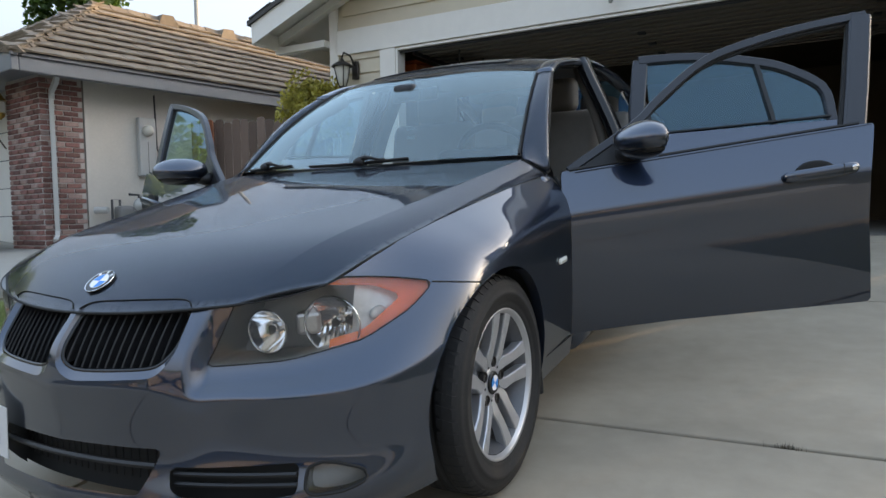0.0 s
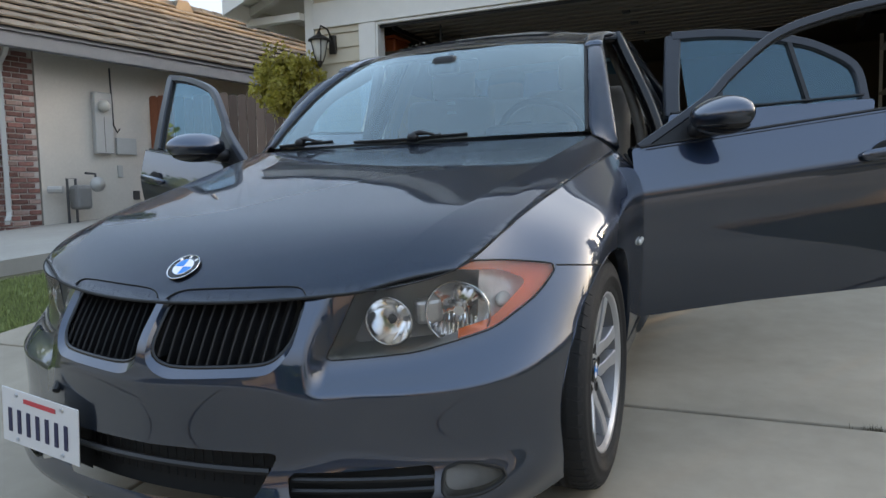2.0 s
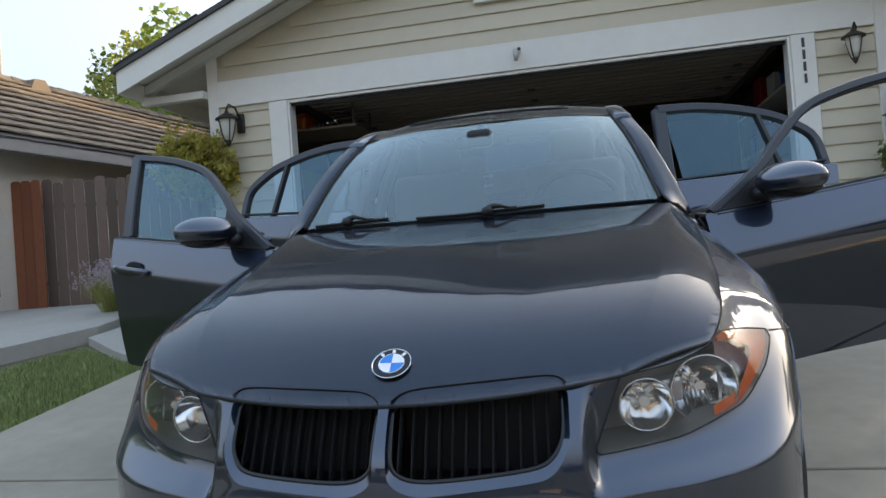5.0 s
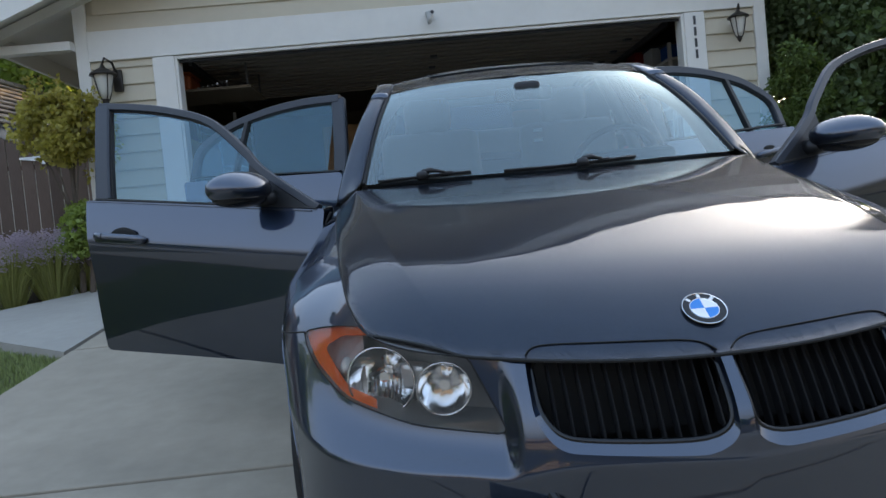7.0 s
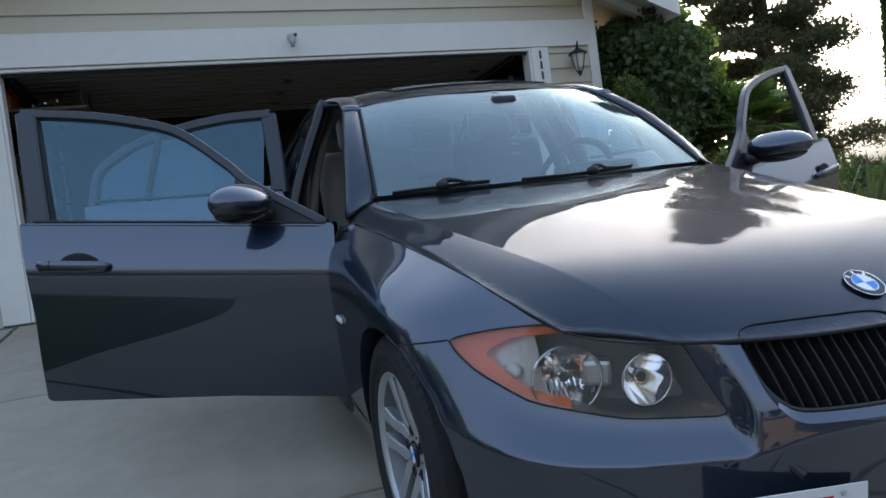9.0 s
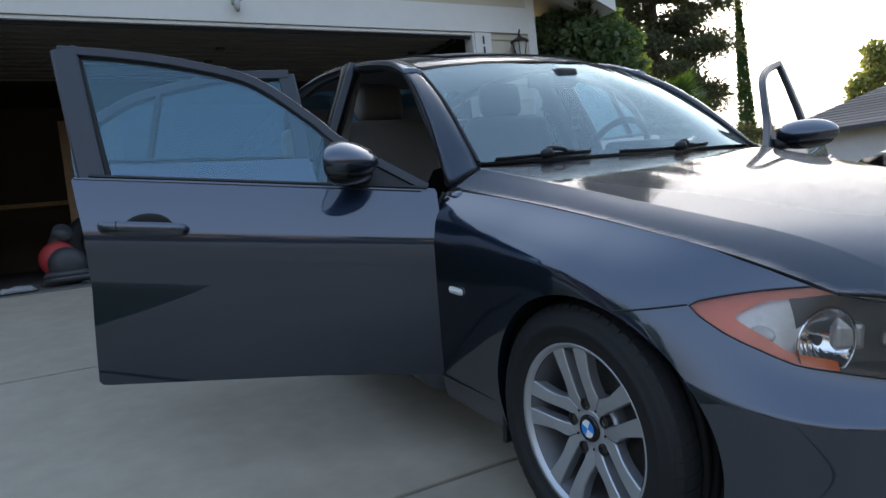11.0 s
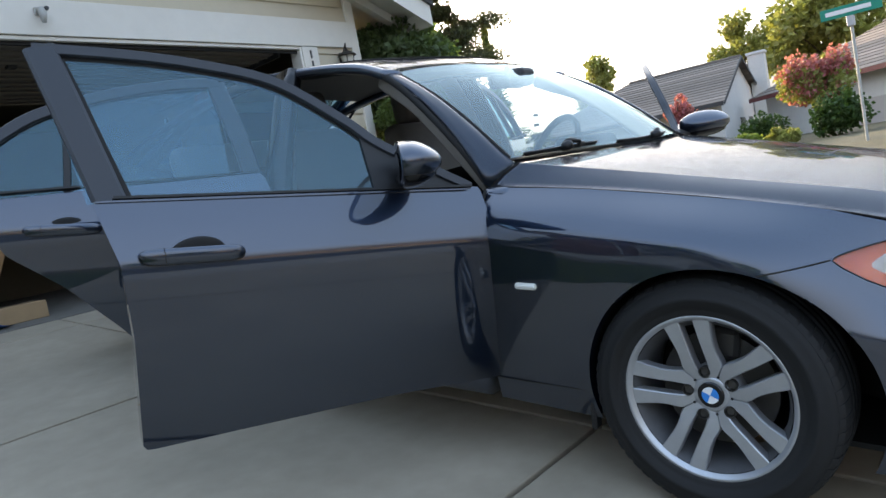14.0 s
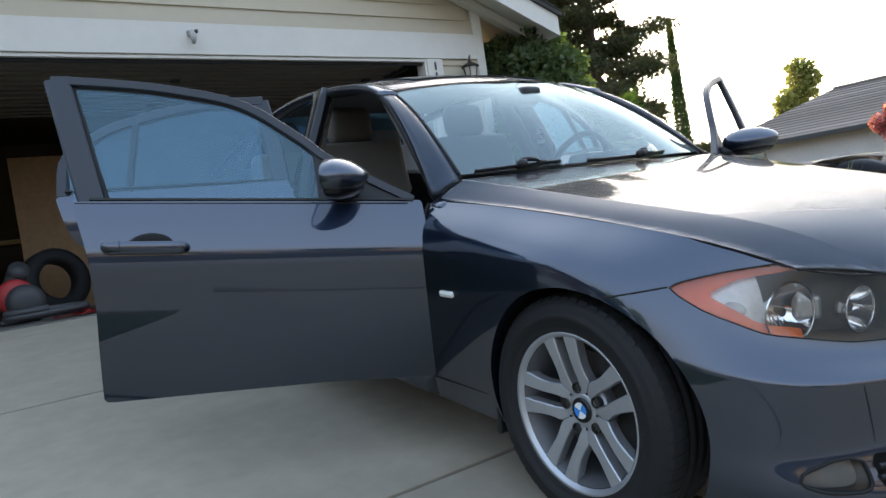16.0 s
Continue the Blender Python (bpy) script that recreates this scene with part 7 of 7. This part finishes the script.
TIMBER = mat("brown_timber", (0.24, 0.135, 0.06), rough=0.65, noise_scale=14, noise_amt=0.35)
wide_ply = thing("plywood_sheet", "tall brown plywood sheet leaning behind the loose tyre", "board")
part("sheet", block((-.31, -.009, 0), (.31, .009, 1.72), .003), TIMBER, wide_ply).matrix_basis = Matrix.Translation((-1.22, 7.35, GZ)) @ pose(0, 0, 0, -5, 0, 0)
carton = thing("carton", "open brown cardboard carton", "carton")
part("body", block((-.72, 5.6, GZ), (-.34, 5.9, GZ + .14), .004), CARD, carton)
for k, (x, y, a, h) in enumerate(((-1.00, 6.2, 14, .9), (-.86, 6.3, -12, .8), (-.70, 6.25, 22, .85))):
    o = thing("timber_offcut", "short timber offcut leaning on the clutter", "timber", Matrix.Translation((x, y, GZ)) @ pose(0, 0, 0, 8, a, 0), group="timber offcuts")
    part("plank", block((-.075, -.02, 0), (.075, .02, h), .003), TIMBER, o)
bench = thing("workbench", "wooden workbench with clutter against the back", "workbench")
part("top", block((-2.6, 9.2, GZ + .88), (2.2, 9.9, GZ + .94), .006), PLY, bench)
for x in (-2.5, -.2, 2.1):
    for y in (9.28, 9.82):
        part("leg", block((x - .04, y - .04, GZ), (x + .04, y + .04, GZ + .88)), PLY, bench)


def shelf_rack(x0, x1, y0, y1, label):
    ob = thing("shelf_rack", label, "shelf", group="garage shelves")
    for k in range(4):
        part("shelf_board", block((x0, y0, GZ + .25 + .55 * k), (x1, y1, GZ + .28 + .55 * k), .003), TRIM_WHITE, ob)
    for x in (x0 + .02, x1 - .02):
        for y in (y0 + .02, y1 - .02):
            part("upright", block((x - .018, y - .018, GZ), (x + .018, y + .018, GZ + 2.1)), TRIM_WHITE, ob)
    return ob


shelf_rack(2.62, 3.06, 6.0, 8.4, "white shelf rack along the garage wall")
shelf_rack(-3.30, -2.75, 8.0, 9.1, "white shelf rack deep in the garage")
rng = random.Random(31)
for k in range(16):
    y = 6.05 + (k % 4) * .56 + rng.uniform(0, .1)
    z = GZ + .284 + .55 * (k // 4)
    w, h = rng.uniform(.2, .38), rng.uniform(.16, .36)
    mtl = (RED_CLOTH, CARD, BLUE_CLOTH, ORANGE, DARK_GREY, WHITE_CLOTH)[rng.randrange(6)]
    o = thing("storage_box", "small storage box on the garage shelf", "box", group="boxes on the shelves")
    part("body", block((2.66, y, z), (3.0, y + w, z + h), .012), mtl, o)
    part("lid", block((2.65, y - .01, z + h + .001), (3.01, y + w + .01, z + h + .02), .006), DARK_GREY, o)
loft = thing("loft_shelf", "hanging shelf under the garage ceiling", "shelf")
part("board", block((-3.30, 5.45, 2.44), (-2.0, 6.2, 2.465)), DARK_WALL, loft)
for x in (-3.26, -2.04):
    for y in (5.5, 6.15):
        part("hanger", bar([(x, y, 2.45), (x, y, 3.1)], .012, 6), DARK_GREY, loft)
o = thing("orange_case", "orange-red case on the hanging shelf", "case")
part("body", block((-2.98, 5.5, 2.467), (-2.62, 5.9, 2.63), .03, 2), ORANGE, o)
part("lid", block((-2.99, 5.49, 2.632), (-2.61, 5.91, 2.66), .012), ORANGE, o)
part("clasp", block((-2.84, 5.47, 2.60), (-2.76, 5.489, 2.655), .004), ALLOY, o)
tools = thing("tool_pile", "dark tools piled on the hanging shelf", "tools")
for k in range(7):
    x = -2.55 + .05 * k
    part("tool_rod", bar([(x, 5.5, 2.48 + .008 * k), (x + .22 - .06 * k, 6.1, 2.485 + .012 * k)], .012, 6), DARK_GREY if k % 2 else ALLOY, tools)


# ---- planting and distance on the street side ----
def big_bush():
    ob = thing("hedge_bush", "tall dense dark green bush at the garage corner", "bush")
    cl = crown_clumps(61, (4.05, 5.25, 1.75), (.72, .75, 1.30), 46, .22, .42)
    bm = bmesh.new()
    for c in cl[::3]:
        tube(bm, [(4.0, 5.25, .4), ((4.0 + c[0]) / 2, (5.25 + c[1]) / 2, (.5 + c[2]) / 2), c[:3]], [.05, .03, .01], 6)
    part("branches", bm, BARK, ob)
    foliage("crown", 24000, clumps(cl), .075, 62, LEAF_BUSH, ob, slim=.4)
    # Lighter leaf colour here paints the backlight through the bush top.
    cl2 = crown_clumps(63, (4.3, 5.1, 2.55), (.55, .5, .45), 12, .10, .2)
    foliage("young_leaves", 2500, clumps(cl2), .07, 64, LEAF_BRIGHT, ob, slim=.35, label="brighter leaves standing in for backlit growth")
    cl4 = crown_clumps(67, (3.85, 5.35, 2.75), (.45, .35, .45), 16, .14, .26)
    foliage("top_growth", 4200, clumps(cl4), .065, 68, LEAF_BUSH, ob, slim=.38)
    cl3 = crown_clumps(65, (3.35, 4.72, 1.75), (.28, .25, .55), 14, .12, .22)
    foliage("side_growth", 6500, clumps(cl3), .05, 66, LEAF_MID, ob, slim=.25)


big_bush()


def fan_palm(x, y, z, r, seed):
    ob = thing("fan_palm", "bright green fan palm beside the bush", "palm")
    rng = random.Random(seed)
    part("trunk", bar([(x, y, z - 1.3), (x + .02, y, z - .6), (x, y, z)], [.13, .12, .10], 10), BARK, ob)
    for k in range(60):
        a, e = rng.uniform(0, 6.283), rng.uniform(-.35, 1.1)
        d = Vector((math.cos(a) * math.cos(e), math.sin(a) * math.cos(e), math.sin(e)))
        L = r * rng.uniform(.32, .60)
        c = Vector((x, y, z)) + d * L
        bm = bmesh.new()
        tube(bm, [(x, y, z), Vector((x, y, z)) + d * L * .5 + Vector((0, 0, .02)), c], [.010, .008, .006], 5)
        side = d.cross(Vector((0, 0, 1))).normalized()
        up = side.cross(d).normalized()
        for q in range(27):
            t = -1.75 + 3.5 * q / 26
            w = (d * math.cos(t) + side * math.sin(t)).normalized()
            ln = r * .50 * (1 - .25 * abs(t) / 1.75)
            n = up.cross(w).normalized() * .018
            b0 = [bm.verts.new(p) for p in (c, c + w * ln * .55 + n + up * .01, c + w * ln - Vector((0, 0, .05 * rng.random())), c + w * ln * .55 - n + up * .01)]
            bm.faces.new(b0)
        part("frond", bm, FROND, ob)
    return ob


fan_palm(4.9, 4.9, 1.6, .82, 71)


def spiky(x, y, r, seed, label="spiky green sword-leaf plant by the driveway"):
    ob = thing("sword_plant", label, "plant", group="sword-leaf plants")
    rng = random.Random(seed)
    z = ground_height(x, y) - .06
    bm = bmesh.new()
    for k in range(90):
        a, e = rng.uniform(0, 6.283), rng.uniform(.2, 1.35)
        L = r * rng.uniform(.6, 1.0)
        d = Vector((math.cos(a) * math.cos(e), math.sin(a) * math.cos(e), math.sin(e)))
        side = d.cross(Vector((0, 0, 1))).normalized() * .028
        prev = None
        for q in range(5):
            t = q / 4
            p = Vector((x, y, z)) + d * L * t - Vector((0, 0, .12 * L * t * t))
            w = side * (1 - t) ** .6 * (1 if q else .6)
            ring = [bm.verts.new(p - w), bm.verts.new(p + w)]
            if prev:
                bm.faces.new((prev[0], prev[1], ring[1], ring[0]))
            prev = ring
    part("leaves", bm, SWORD, ob)
    return ob


spiky(4.45, 2.9, 1.1, 81)
spiky(5.3, 2.4, 1.1, 82)
spiky(4.9, 3.7, 1.1, 83)
spiky(3.15, 2.9, .42, 84, "low green strap-leaf plant by the driveway edge")
spiky(3.0, 3.6, .40, 85, "low green strap-leaf plant by the driveway edge")


def pine(x, y, z0, height, spread, seed):
    """A tall trunk with tiers of drooping limbs, each carrying flat sprays of needles and open sky between."""
    ob = thing("pine_tree", "tall dark pine with gaps of sky between its limbs", "tree")
    rng = random.Random(seed)
    bm = tube(bmesh.new(), [(x, y, z0), (x + .12, y, z0 + height * .5), (x, y, z0 + height)], [.24, .16, .03], 9)
    sprays = []
    for k in range(66):
        t = .03 + .95 * k / 66
        a = k * 2.4 + rng.uniform(-.5, .5)
        L = spread * (1.02 - .80 * t ** 1.4) * rng.uniform(.45, 1.05)
        hz = z0 + height * t
        d = Vector((math.cos(a), math.sin(a), 0))
        w = Vector((-math.sin(a), math.cos(a), 0))
        base = Vector((x + .10 * math.sin(math.pi * t), y, hz))
        tip = base + d * L + Vector((0, 0, .10 * L))
        tube(bm, [base, base + d * L * .55 + Vector((0, 0, -.04 * L)), tip], [.05, .03, .008], 5)
        for q in range(7):
            f = .22 + .78 * (q + rng.random()) / 7
            side = rng.uniform(-.34, .34) * L * (1.15 - f)
            c = base + d * L * f + w * side + Vector((0, 0, .02 * L + rng.uniform(-.10, .16)))
            sprays.append((c, rng.uniform(.18, .44), d))

    def place(r):
        c, rad, d = r.choice(sprays)
        p = Vector((r.gauss(0, .62) * rad, r.gauss(0, .62) * rad, r.gauss(0, .30) * rad))
        return c + p, (d * .5 + Vector((0, 0, .5))).normalized()
    part("trunk", bm, BARK, ob)
    foliage("needles", 150000, place, .13, seed + 1, LEAF_PINE, ob, slim=.14)
    return ob


pine(11.6, 11.0, -.2, 10.8, 3.0, 91)
tree("street_tree", "small round tree behind the far roofs", 50.8, 26.7, .2, 9.3, 1.5, 2600, .30, LEAF_OLIVE, 93, clump=(.5, .9), trunk_r=.16, n=20, low=.52)
tree("street_tree", "thin green tree behind the far roofs", 55, 16.3, .2, 9.6, 2.0, 2200, .34, LEAF_OLIVE, 95, clump=(.5, 1.0), trunk_r=.2, n=18, low=.45)
tree("street_tree", "broad green tree behind the far roofs", 54.3, 10.4, .2, 11.4, 4.2, 9000, .42, LEAF_OLIVE, 97, clump=(.9, 1.7), trunk_r=.3, n=40, low=.2)
cypress = thing("cypress", "slender dark cypress spire beyond the roofs", "tree")
part("trunk", bar([(34.6, 25.2, .1), (34.6, 25.2, 10.8)], [.16, .03], 8), BARK, cypress)
foliage("crown", 6000, lambda r: ((lambda t, a: (Vector((34.6 + (.50 - .46 * t ** 1.5) * math.cos(a) * r.uniform(.6, 1), 25.2 + (.50 - .46 * t ** 1.5) * math.sin(a) * r.uniform(.6, 1), 1.2 + 9.9 * t)), Vector((.3 * math.cos(a), .3 * math.sin(a), .95))))(r.random() ** 1.1, r.uniform(0, 6.283))), .20, 99, LEAF_DARK, cypress, droop=-.4, slim=.25)
tree("crape_myrtle", "round crape myrtle covered in pink blossom", 26.8, 5.55, .28, 3.05, 1.15, 3400, .15, LEAF_PINK, 101, clump=(.28, .5), trunk_r=.07, n=34, low=.42)
tree("crape_myrtle", "smaller crape myrtle with pink blossom", 29.1, 11.7, .35, 2.95, .45, 1800, .14, LEAF_PINK, 103, clump=(.22, .4), trunk_r=.06, n=14, low=.45)
foliage("under_leaves", 4200, clumps(crown_clumps(105, (26.8, 5.55, 2.2), (1.1, 1.1, .75), 26, .3, .5)), .15, 106, LEAF_OLIVE, bpy.data.objects["crape_myrtle"], label="green leaves under the blossom")


def hedge(x, y, sx, sy, h, material, seed, label):
    ob = thing("low_hedge", label, "hedge", group="hedges across the street")
    z = ground_height(x, y)
    cl = crown_clumps(seed, (x, y, z + h * .5), (sx, sy, h * .42), 22, h * .28, h * .45)
    foliage("crown", 9000 if h > 1.5 else 3600, clumps(cl), .13, seed + 1, material, ob)
    return ob


hedge(7.6, 7.6, 1.0, .8, 1.7, LEAF_BUSH, 119, "tall dark hedge beyond the palm")
hedge(9.4, 7.2, 1.0, .8, 1.2, LEAF_BUSH, 121, "tall dark hedge beyond the palm")
hedge(28.3, 7.9, .7, .7, 1.1, LEAF_DARK, 111, "clipped dark hedge before the far house")
hedge(24.6, 4.5, .55, .55, 1.25, LEAF_DARK, 113, "clipped dark hedge before the far house")
hedge(22.3, 7.1, .8, .5, .45, LEAF_BRIGHT, 115, "low yellow-green planting before the far house")
hedge(23.4, 6.1, .9, .5, .45, LEAF_OLIVE, 117, "low green planting before the far house")


# Wall colour kept dark so the unseen houses stay dim in reflections.
FAR_TAN = mat("tan_stucco", (0.20, 0.17, 0.135), rough=0.9, noise_scale=2, noise_amt=0.15)


def far_house(name, label, x, y, yaw, length, half, wall, rise, z0, fascia, hip=(False, True), chimney=None, win=(), wall_mat=None):
    """A plain house: walls, tiled courses, fascia, gable or hip ends; local x runs along the ridge."""
    ob = thing(name, label, "house", Matrix.Translation((x, y, z0)) @ pose(0, 0, 0, 0, 0, yaw), group="houses across the street")
    part("wall", block((0, -half + .5, -.4), (length, half - .5, wall)), wall_mat or FAR_WALL, ob)
    a0, a1 = (half if hip[0] else 0), (half if hip[1] else 0)
    bm = bmesh.new()
    for s_ in (0, 1):
        xx = .02 if s_ == 0 else length - .14
        if not hip[s_]:
            prism(bm, [(-half + .5, wall), (half - .5, wall), (0, wall + rise - .12)], .12, "x", xx)
    if len(bm.faces):
        part("gable", bm, wall_mat or FAR_WALL, ob)
    else:
        bm.free()
    n = max(6, int(math.hypot(half, rise) / .36))
    v, f = [], []
    for side in (-1, 1):
        for k in range(n):
            t0, t1 = k / n, (k + 1.12) / n
            ys = [side * half * (1 - t) * 1.06 for t in (t0, t1)]
            zs = [wall - .08 + rise * t for t in (t0, min(1.02, t1))]
            xa = [-.35 * (not hip[0]) + a0 * t - .3 * hip[0] for t in (t0, min(1, t1))]
            xb = [length + .35 * (not hip[1]) - a1 * t + .3 * hip[1] for t in (t0, min(1, t1))]
            b0 = len(v)
            v += [(xa[0], ys[0], zs[0] + .05), (xb[0], ys[0], zs[0] + .05), (xb[1], ys[1], zs[1] + .01), (xa[1], ys[1], zs[1] + .01), (xa[0], ys[0], zs[0]), (xb[0], ys[0], zs[0])]
            f += [(b0, b0 + 1, b0 + 2, b0 + 3), (b0, b0 + 4, b0 + 5, b0 + 1)]
    for s_ in (0, 1):
        if hip[s_]:
            for k in range(n):
                t0, t1 = k / n, (k + 1.12) / n
                sx = (lambda t: -.3 + a0 * t) if s_ == 0 else (lambda t: length + .3 - a1 * t)
                b0 = len(v)
                y0, y1 = half * (1 - t0) * 1.06, half * (1 - min(1, t1)) * 1.06
                z0_, z1_ = wall - .08 + rise * t0, wall - .08 + rise * min(1.02, t1)
                v += [(sx(t0), -y0, z0_ + .05), (sx(t0), y0, z0_ + .05), (sx(min(1, t1)), y1, z1_ + .01), (sx(min(1, t1)), -y1, z1_ + .01), (sx(t0), -y0, z0_), (sx(t0), y0, z0_)]
                f += [(b0, b0 + 1, b0 + 2, b0 + 3), (b0, b0 + 4, b0 + 5, b0 + 1)]
    me = bpy.data.meshes.new("roof")
    me.from_pydata(v, [], f)
    me.materials.append(FAR_TILE)
    r = new("roof", me)
    r.parent = ob
    tagged(r, "grey-brown tiled roof", kind="stuff")
    for side in (-1, 1):
        part("fascia", block((-.3, side * half * 1.06 - .03, wall - .26), (length + .3, side * half * 1.06 + .03, wall - .06)), fascia, ob)
    for s_ in (0, 1):
        if not hip[s_]:
            xx = -.36 if s_ == 0 else length + .33
            for side in (-1, 1):
                bm = prism(bmesh.new(), [(side * half * 1.06, wall - .24), (side * half * 1.06, wall - .06), (0, wall + rise - .02), (0, wall + rise - .20)], .04, "x", xx)
                part("barge_board", bm, fascia, ob)
    part("ridge_cap", bar([(a0 - .3, 0, wall + rise - .04), (length - a1 + .3, 0, wall + rise - .04)], .09, 6), FAR_TILE, ob)
    for k, (face, u, w, z1, h) in enumerate(win):
        if face == "y":
            fr = part("window", block((u, -half + .46, z1), (u + w, -half + .51, z1 + h), .01), DARK_GREY, ob, "dark window")
            part("pane", block((u + .05, -half + .45, z1 + .05), (u + w - .05, -half + .459, z1 + h - .05)), CLEAR, fr)
        else:
            fr = part("window", block((-.03, u, z1), (.02, u + w, z1 + h), .01), DARK_GREY, ob, "dark window")
            part("pane", block((-.045, u + .05, z1 + .05), (-.036, u + w - .05, z1 + h - .05)), CLEAR, fr)
    if chimney:
        cx, cy, top = chimney
        st = part("chimney", block((cx - .45, cy - .35, 0), (cx + .45, cy + .35, top), .02), wall_mat or FAR_WALL, ob, "pale stucco chimney")
        part("chimney_cap", block((cx - .52, cy - .42, top), (cx + .52, cy + .42, top + .16), .02), FAR_WALL, st)
    return ob


far_house("far_house", "pale stucco house with a tiled gable roof and chimney", 38.6, 11.9, 96, 11.0, 5.3, 2.3, 2.45, .45, DARK_GREY, (False, True), (-.5, -3.5, 4.9), (("x", -.3, 1.2, .9, .5), ("x", -2.4, 1.0, .9, .5)))
maroon_house = far_house("far_house", "pale stucco house with a maroon fascia and white garage door", 41.5, 7.9, -133, 15.0, 4.5, 2.3, 2.3, .45, MAROON, (True, True))
part("garage_door_panel", block((9.6, -4.06, -.1), (12.8, -4.01, 2.0), .01), TRIM_WHITE, maroon_house, "white closed garage door")
part("stone_base", block((6.2, -4.08, -.3), (9.3, -4.01, 1.0), .03), MORTAR, maroon_house, "pale stone cladding")
# Houses and trees out of view, added for the car to reflect.
for k, (x, y, yaw) in enumerate(((-24, -25, 8), (-6, -27, 0), (10, -26, -6), (26, -20, -30))):
    far_house("far_house", "plain tan house added out of view across the street", x, y, yaw, 12, 4.2, 2.5, 1.9, -.5, DARK_GREY, (True, True), None, (("y", 2, 1.6, .9, 1.1), ("y", 8, 1.6, .9, 1.1)), FAR_TAN)
for k, (x, y, h, s_) in enumerate(((-16, -24, 5.0, 2.2), (-9, -33, 6.5, 2.8), (2, -34, 6.0, 2.8), (7, -23, 4.2, 1.8), (18, -33, 6.5, 3.0), (-32, -18, 6, 2.8), (-33, -6, 5, 2.4), (31, -14, 5.5, 2.6))):
    tree("street_tree", "leafy green tree across the street", x, y, -.5, h, s_, 3500, .36, (LEAF_OLIVE, LEAF_DARK)[k % 2], 131 + 2 * k, clump=(.8, 1.5), trunk_r=.2, n=24)

sign = thing("street_sign", "green street sign with a pale bar on a steel post", "street sign")
part("post", bar([(17.2, 2.58, ground_height(17.2, 2.58) - .1), (17.2, 2.58, 3.12)], .035, 8), PIPE_GREY, sign)
bm = block((-.64, -.008, -.13), (.64, .008, .13), .004)
m_ = Matrix.Translation((17.15, 2.55, 3.36)) @ pose(0, 0, 0, 0, 0, -82)
part("blade", bm, SIGN_GREEN, sign, "green name blade").matrix_basis = m_
part("name_bar", block((-.53, -.016, -.05), (.42, -.009, .05)), WHITE_ENAMEL, sign, "pale lettering as a bar").matrix_basis = m_
part("clamp", block((17.11, 2.50, 2.98), (17.25, 2.66, 3.22), .01), ALLOY, sign)
tagged(mesh_object("court_road", block((8.5, -30, -.6), (17.5, 4.5, -.36)), ASPHALT), "grey asphalt of the side street", "road", kind="structure")


def parked_car(name, label, x, y, yaw, z):
    """A plain saloon seen far off: body, glass band, four wheels, lamps."""
    ob = thing(name, label, "car", Matrix.Translation((x, y, z)) @ pose(0, 0, 0, 0, 0, yaw))
    prof = [(-2.2, .55, .62), (-2.1, .70, .72), (-1.2, .86, .80), (-.6, .92, .82), (.3, .94, .82), (1.2, .95, .82), (1.9, .96, .80), (2.2, .90, .70)]
    g = []
    for px, top, w in prof:
        g.append([(px, s * w * a, h) for s, a, h in ((-1, .9, .22), (-1, 1, .45), (-1, 1.03, .62), (-1, .92, top), (0, 0, top + .04), (1, .92, top), (1, 1.03, .62), (1, 1, .45), (1, .9, .22))])
    part("body", Shell.grid(g).bmesh(.02), SILVER_PAINT, ob, smooth=True)
    for px in (-2.19, 2.19):
        part("end_panel", block((px - .03, -.60, .24), (px + .03, .60, .66), .02), SILVER_PAINT, ob)
    cab = []
    for px, top, w in ((-.75, .93, .74), (-.1, 1.33, .60), (.5, 1.42, .57), (1.1, 1.36, .58), (1.75, .97, .70)):
        cab.append([(px, s * w * a, .92 + (top - .92) * q) for s, a, q in ((-1, 1.04, 0), (-1, 1.0, .9), (0, 0, 1.03), (1, 1.0, .9), (1, 1.04, 0))])
    part("cabin_glass", Shell.grid(cab).bmesh(.01), GLOSS_BLACK, ob, "dark glasshouse", smooth=True)
    part("roof_panel", Shell.grid([[(px, s * .56, 1.405 + .03 * (1 - s * s) - .05 * abs(px - .5)) for s in (-1, -.5, 0, .5, 1)] for px in (-.05, .3, .7, 1.1)]).bmesh(.01), SILVER_PAINT, ob, smooth=True)
    for px in (-1.35, 1.35):
        for s in (-1, 1):
            w = part("wheel", spin([(.31, -.09), (.32, 0), (.31, .09)], 24, "y"), RUBBER, ob, smooth=True)
            w.matrix_basis = Matrix.Translation((px, s * .74, .31))
            part("rim", spin([(.001, .095), (.19, .092), (.2, .06)], 18, "y"), ALLOY, w)
    for s in (-1, 1):
        part("headlight", block((-2.22, s * .58 - .12, .58), (-2.08, s * .58 + .12, .70), .03, 2), LENS_WHITE, ob)
        part("tail_light", block((2.08, s * .60 - .12, .62), (2.24, s * .60 + .12, .78), .03, 2), RED_CLOTH, ob)
    return ob


parked_car("parked_car", "silver saloon parked on the side street", 11.6, 4.9, 62, -.36)
parked_car("parked_car", "beige-silver saloon parked on the neighbour's drive", -9.59, 1.80, -98, .45)
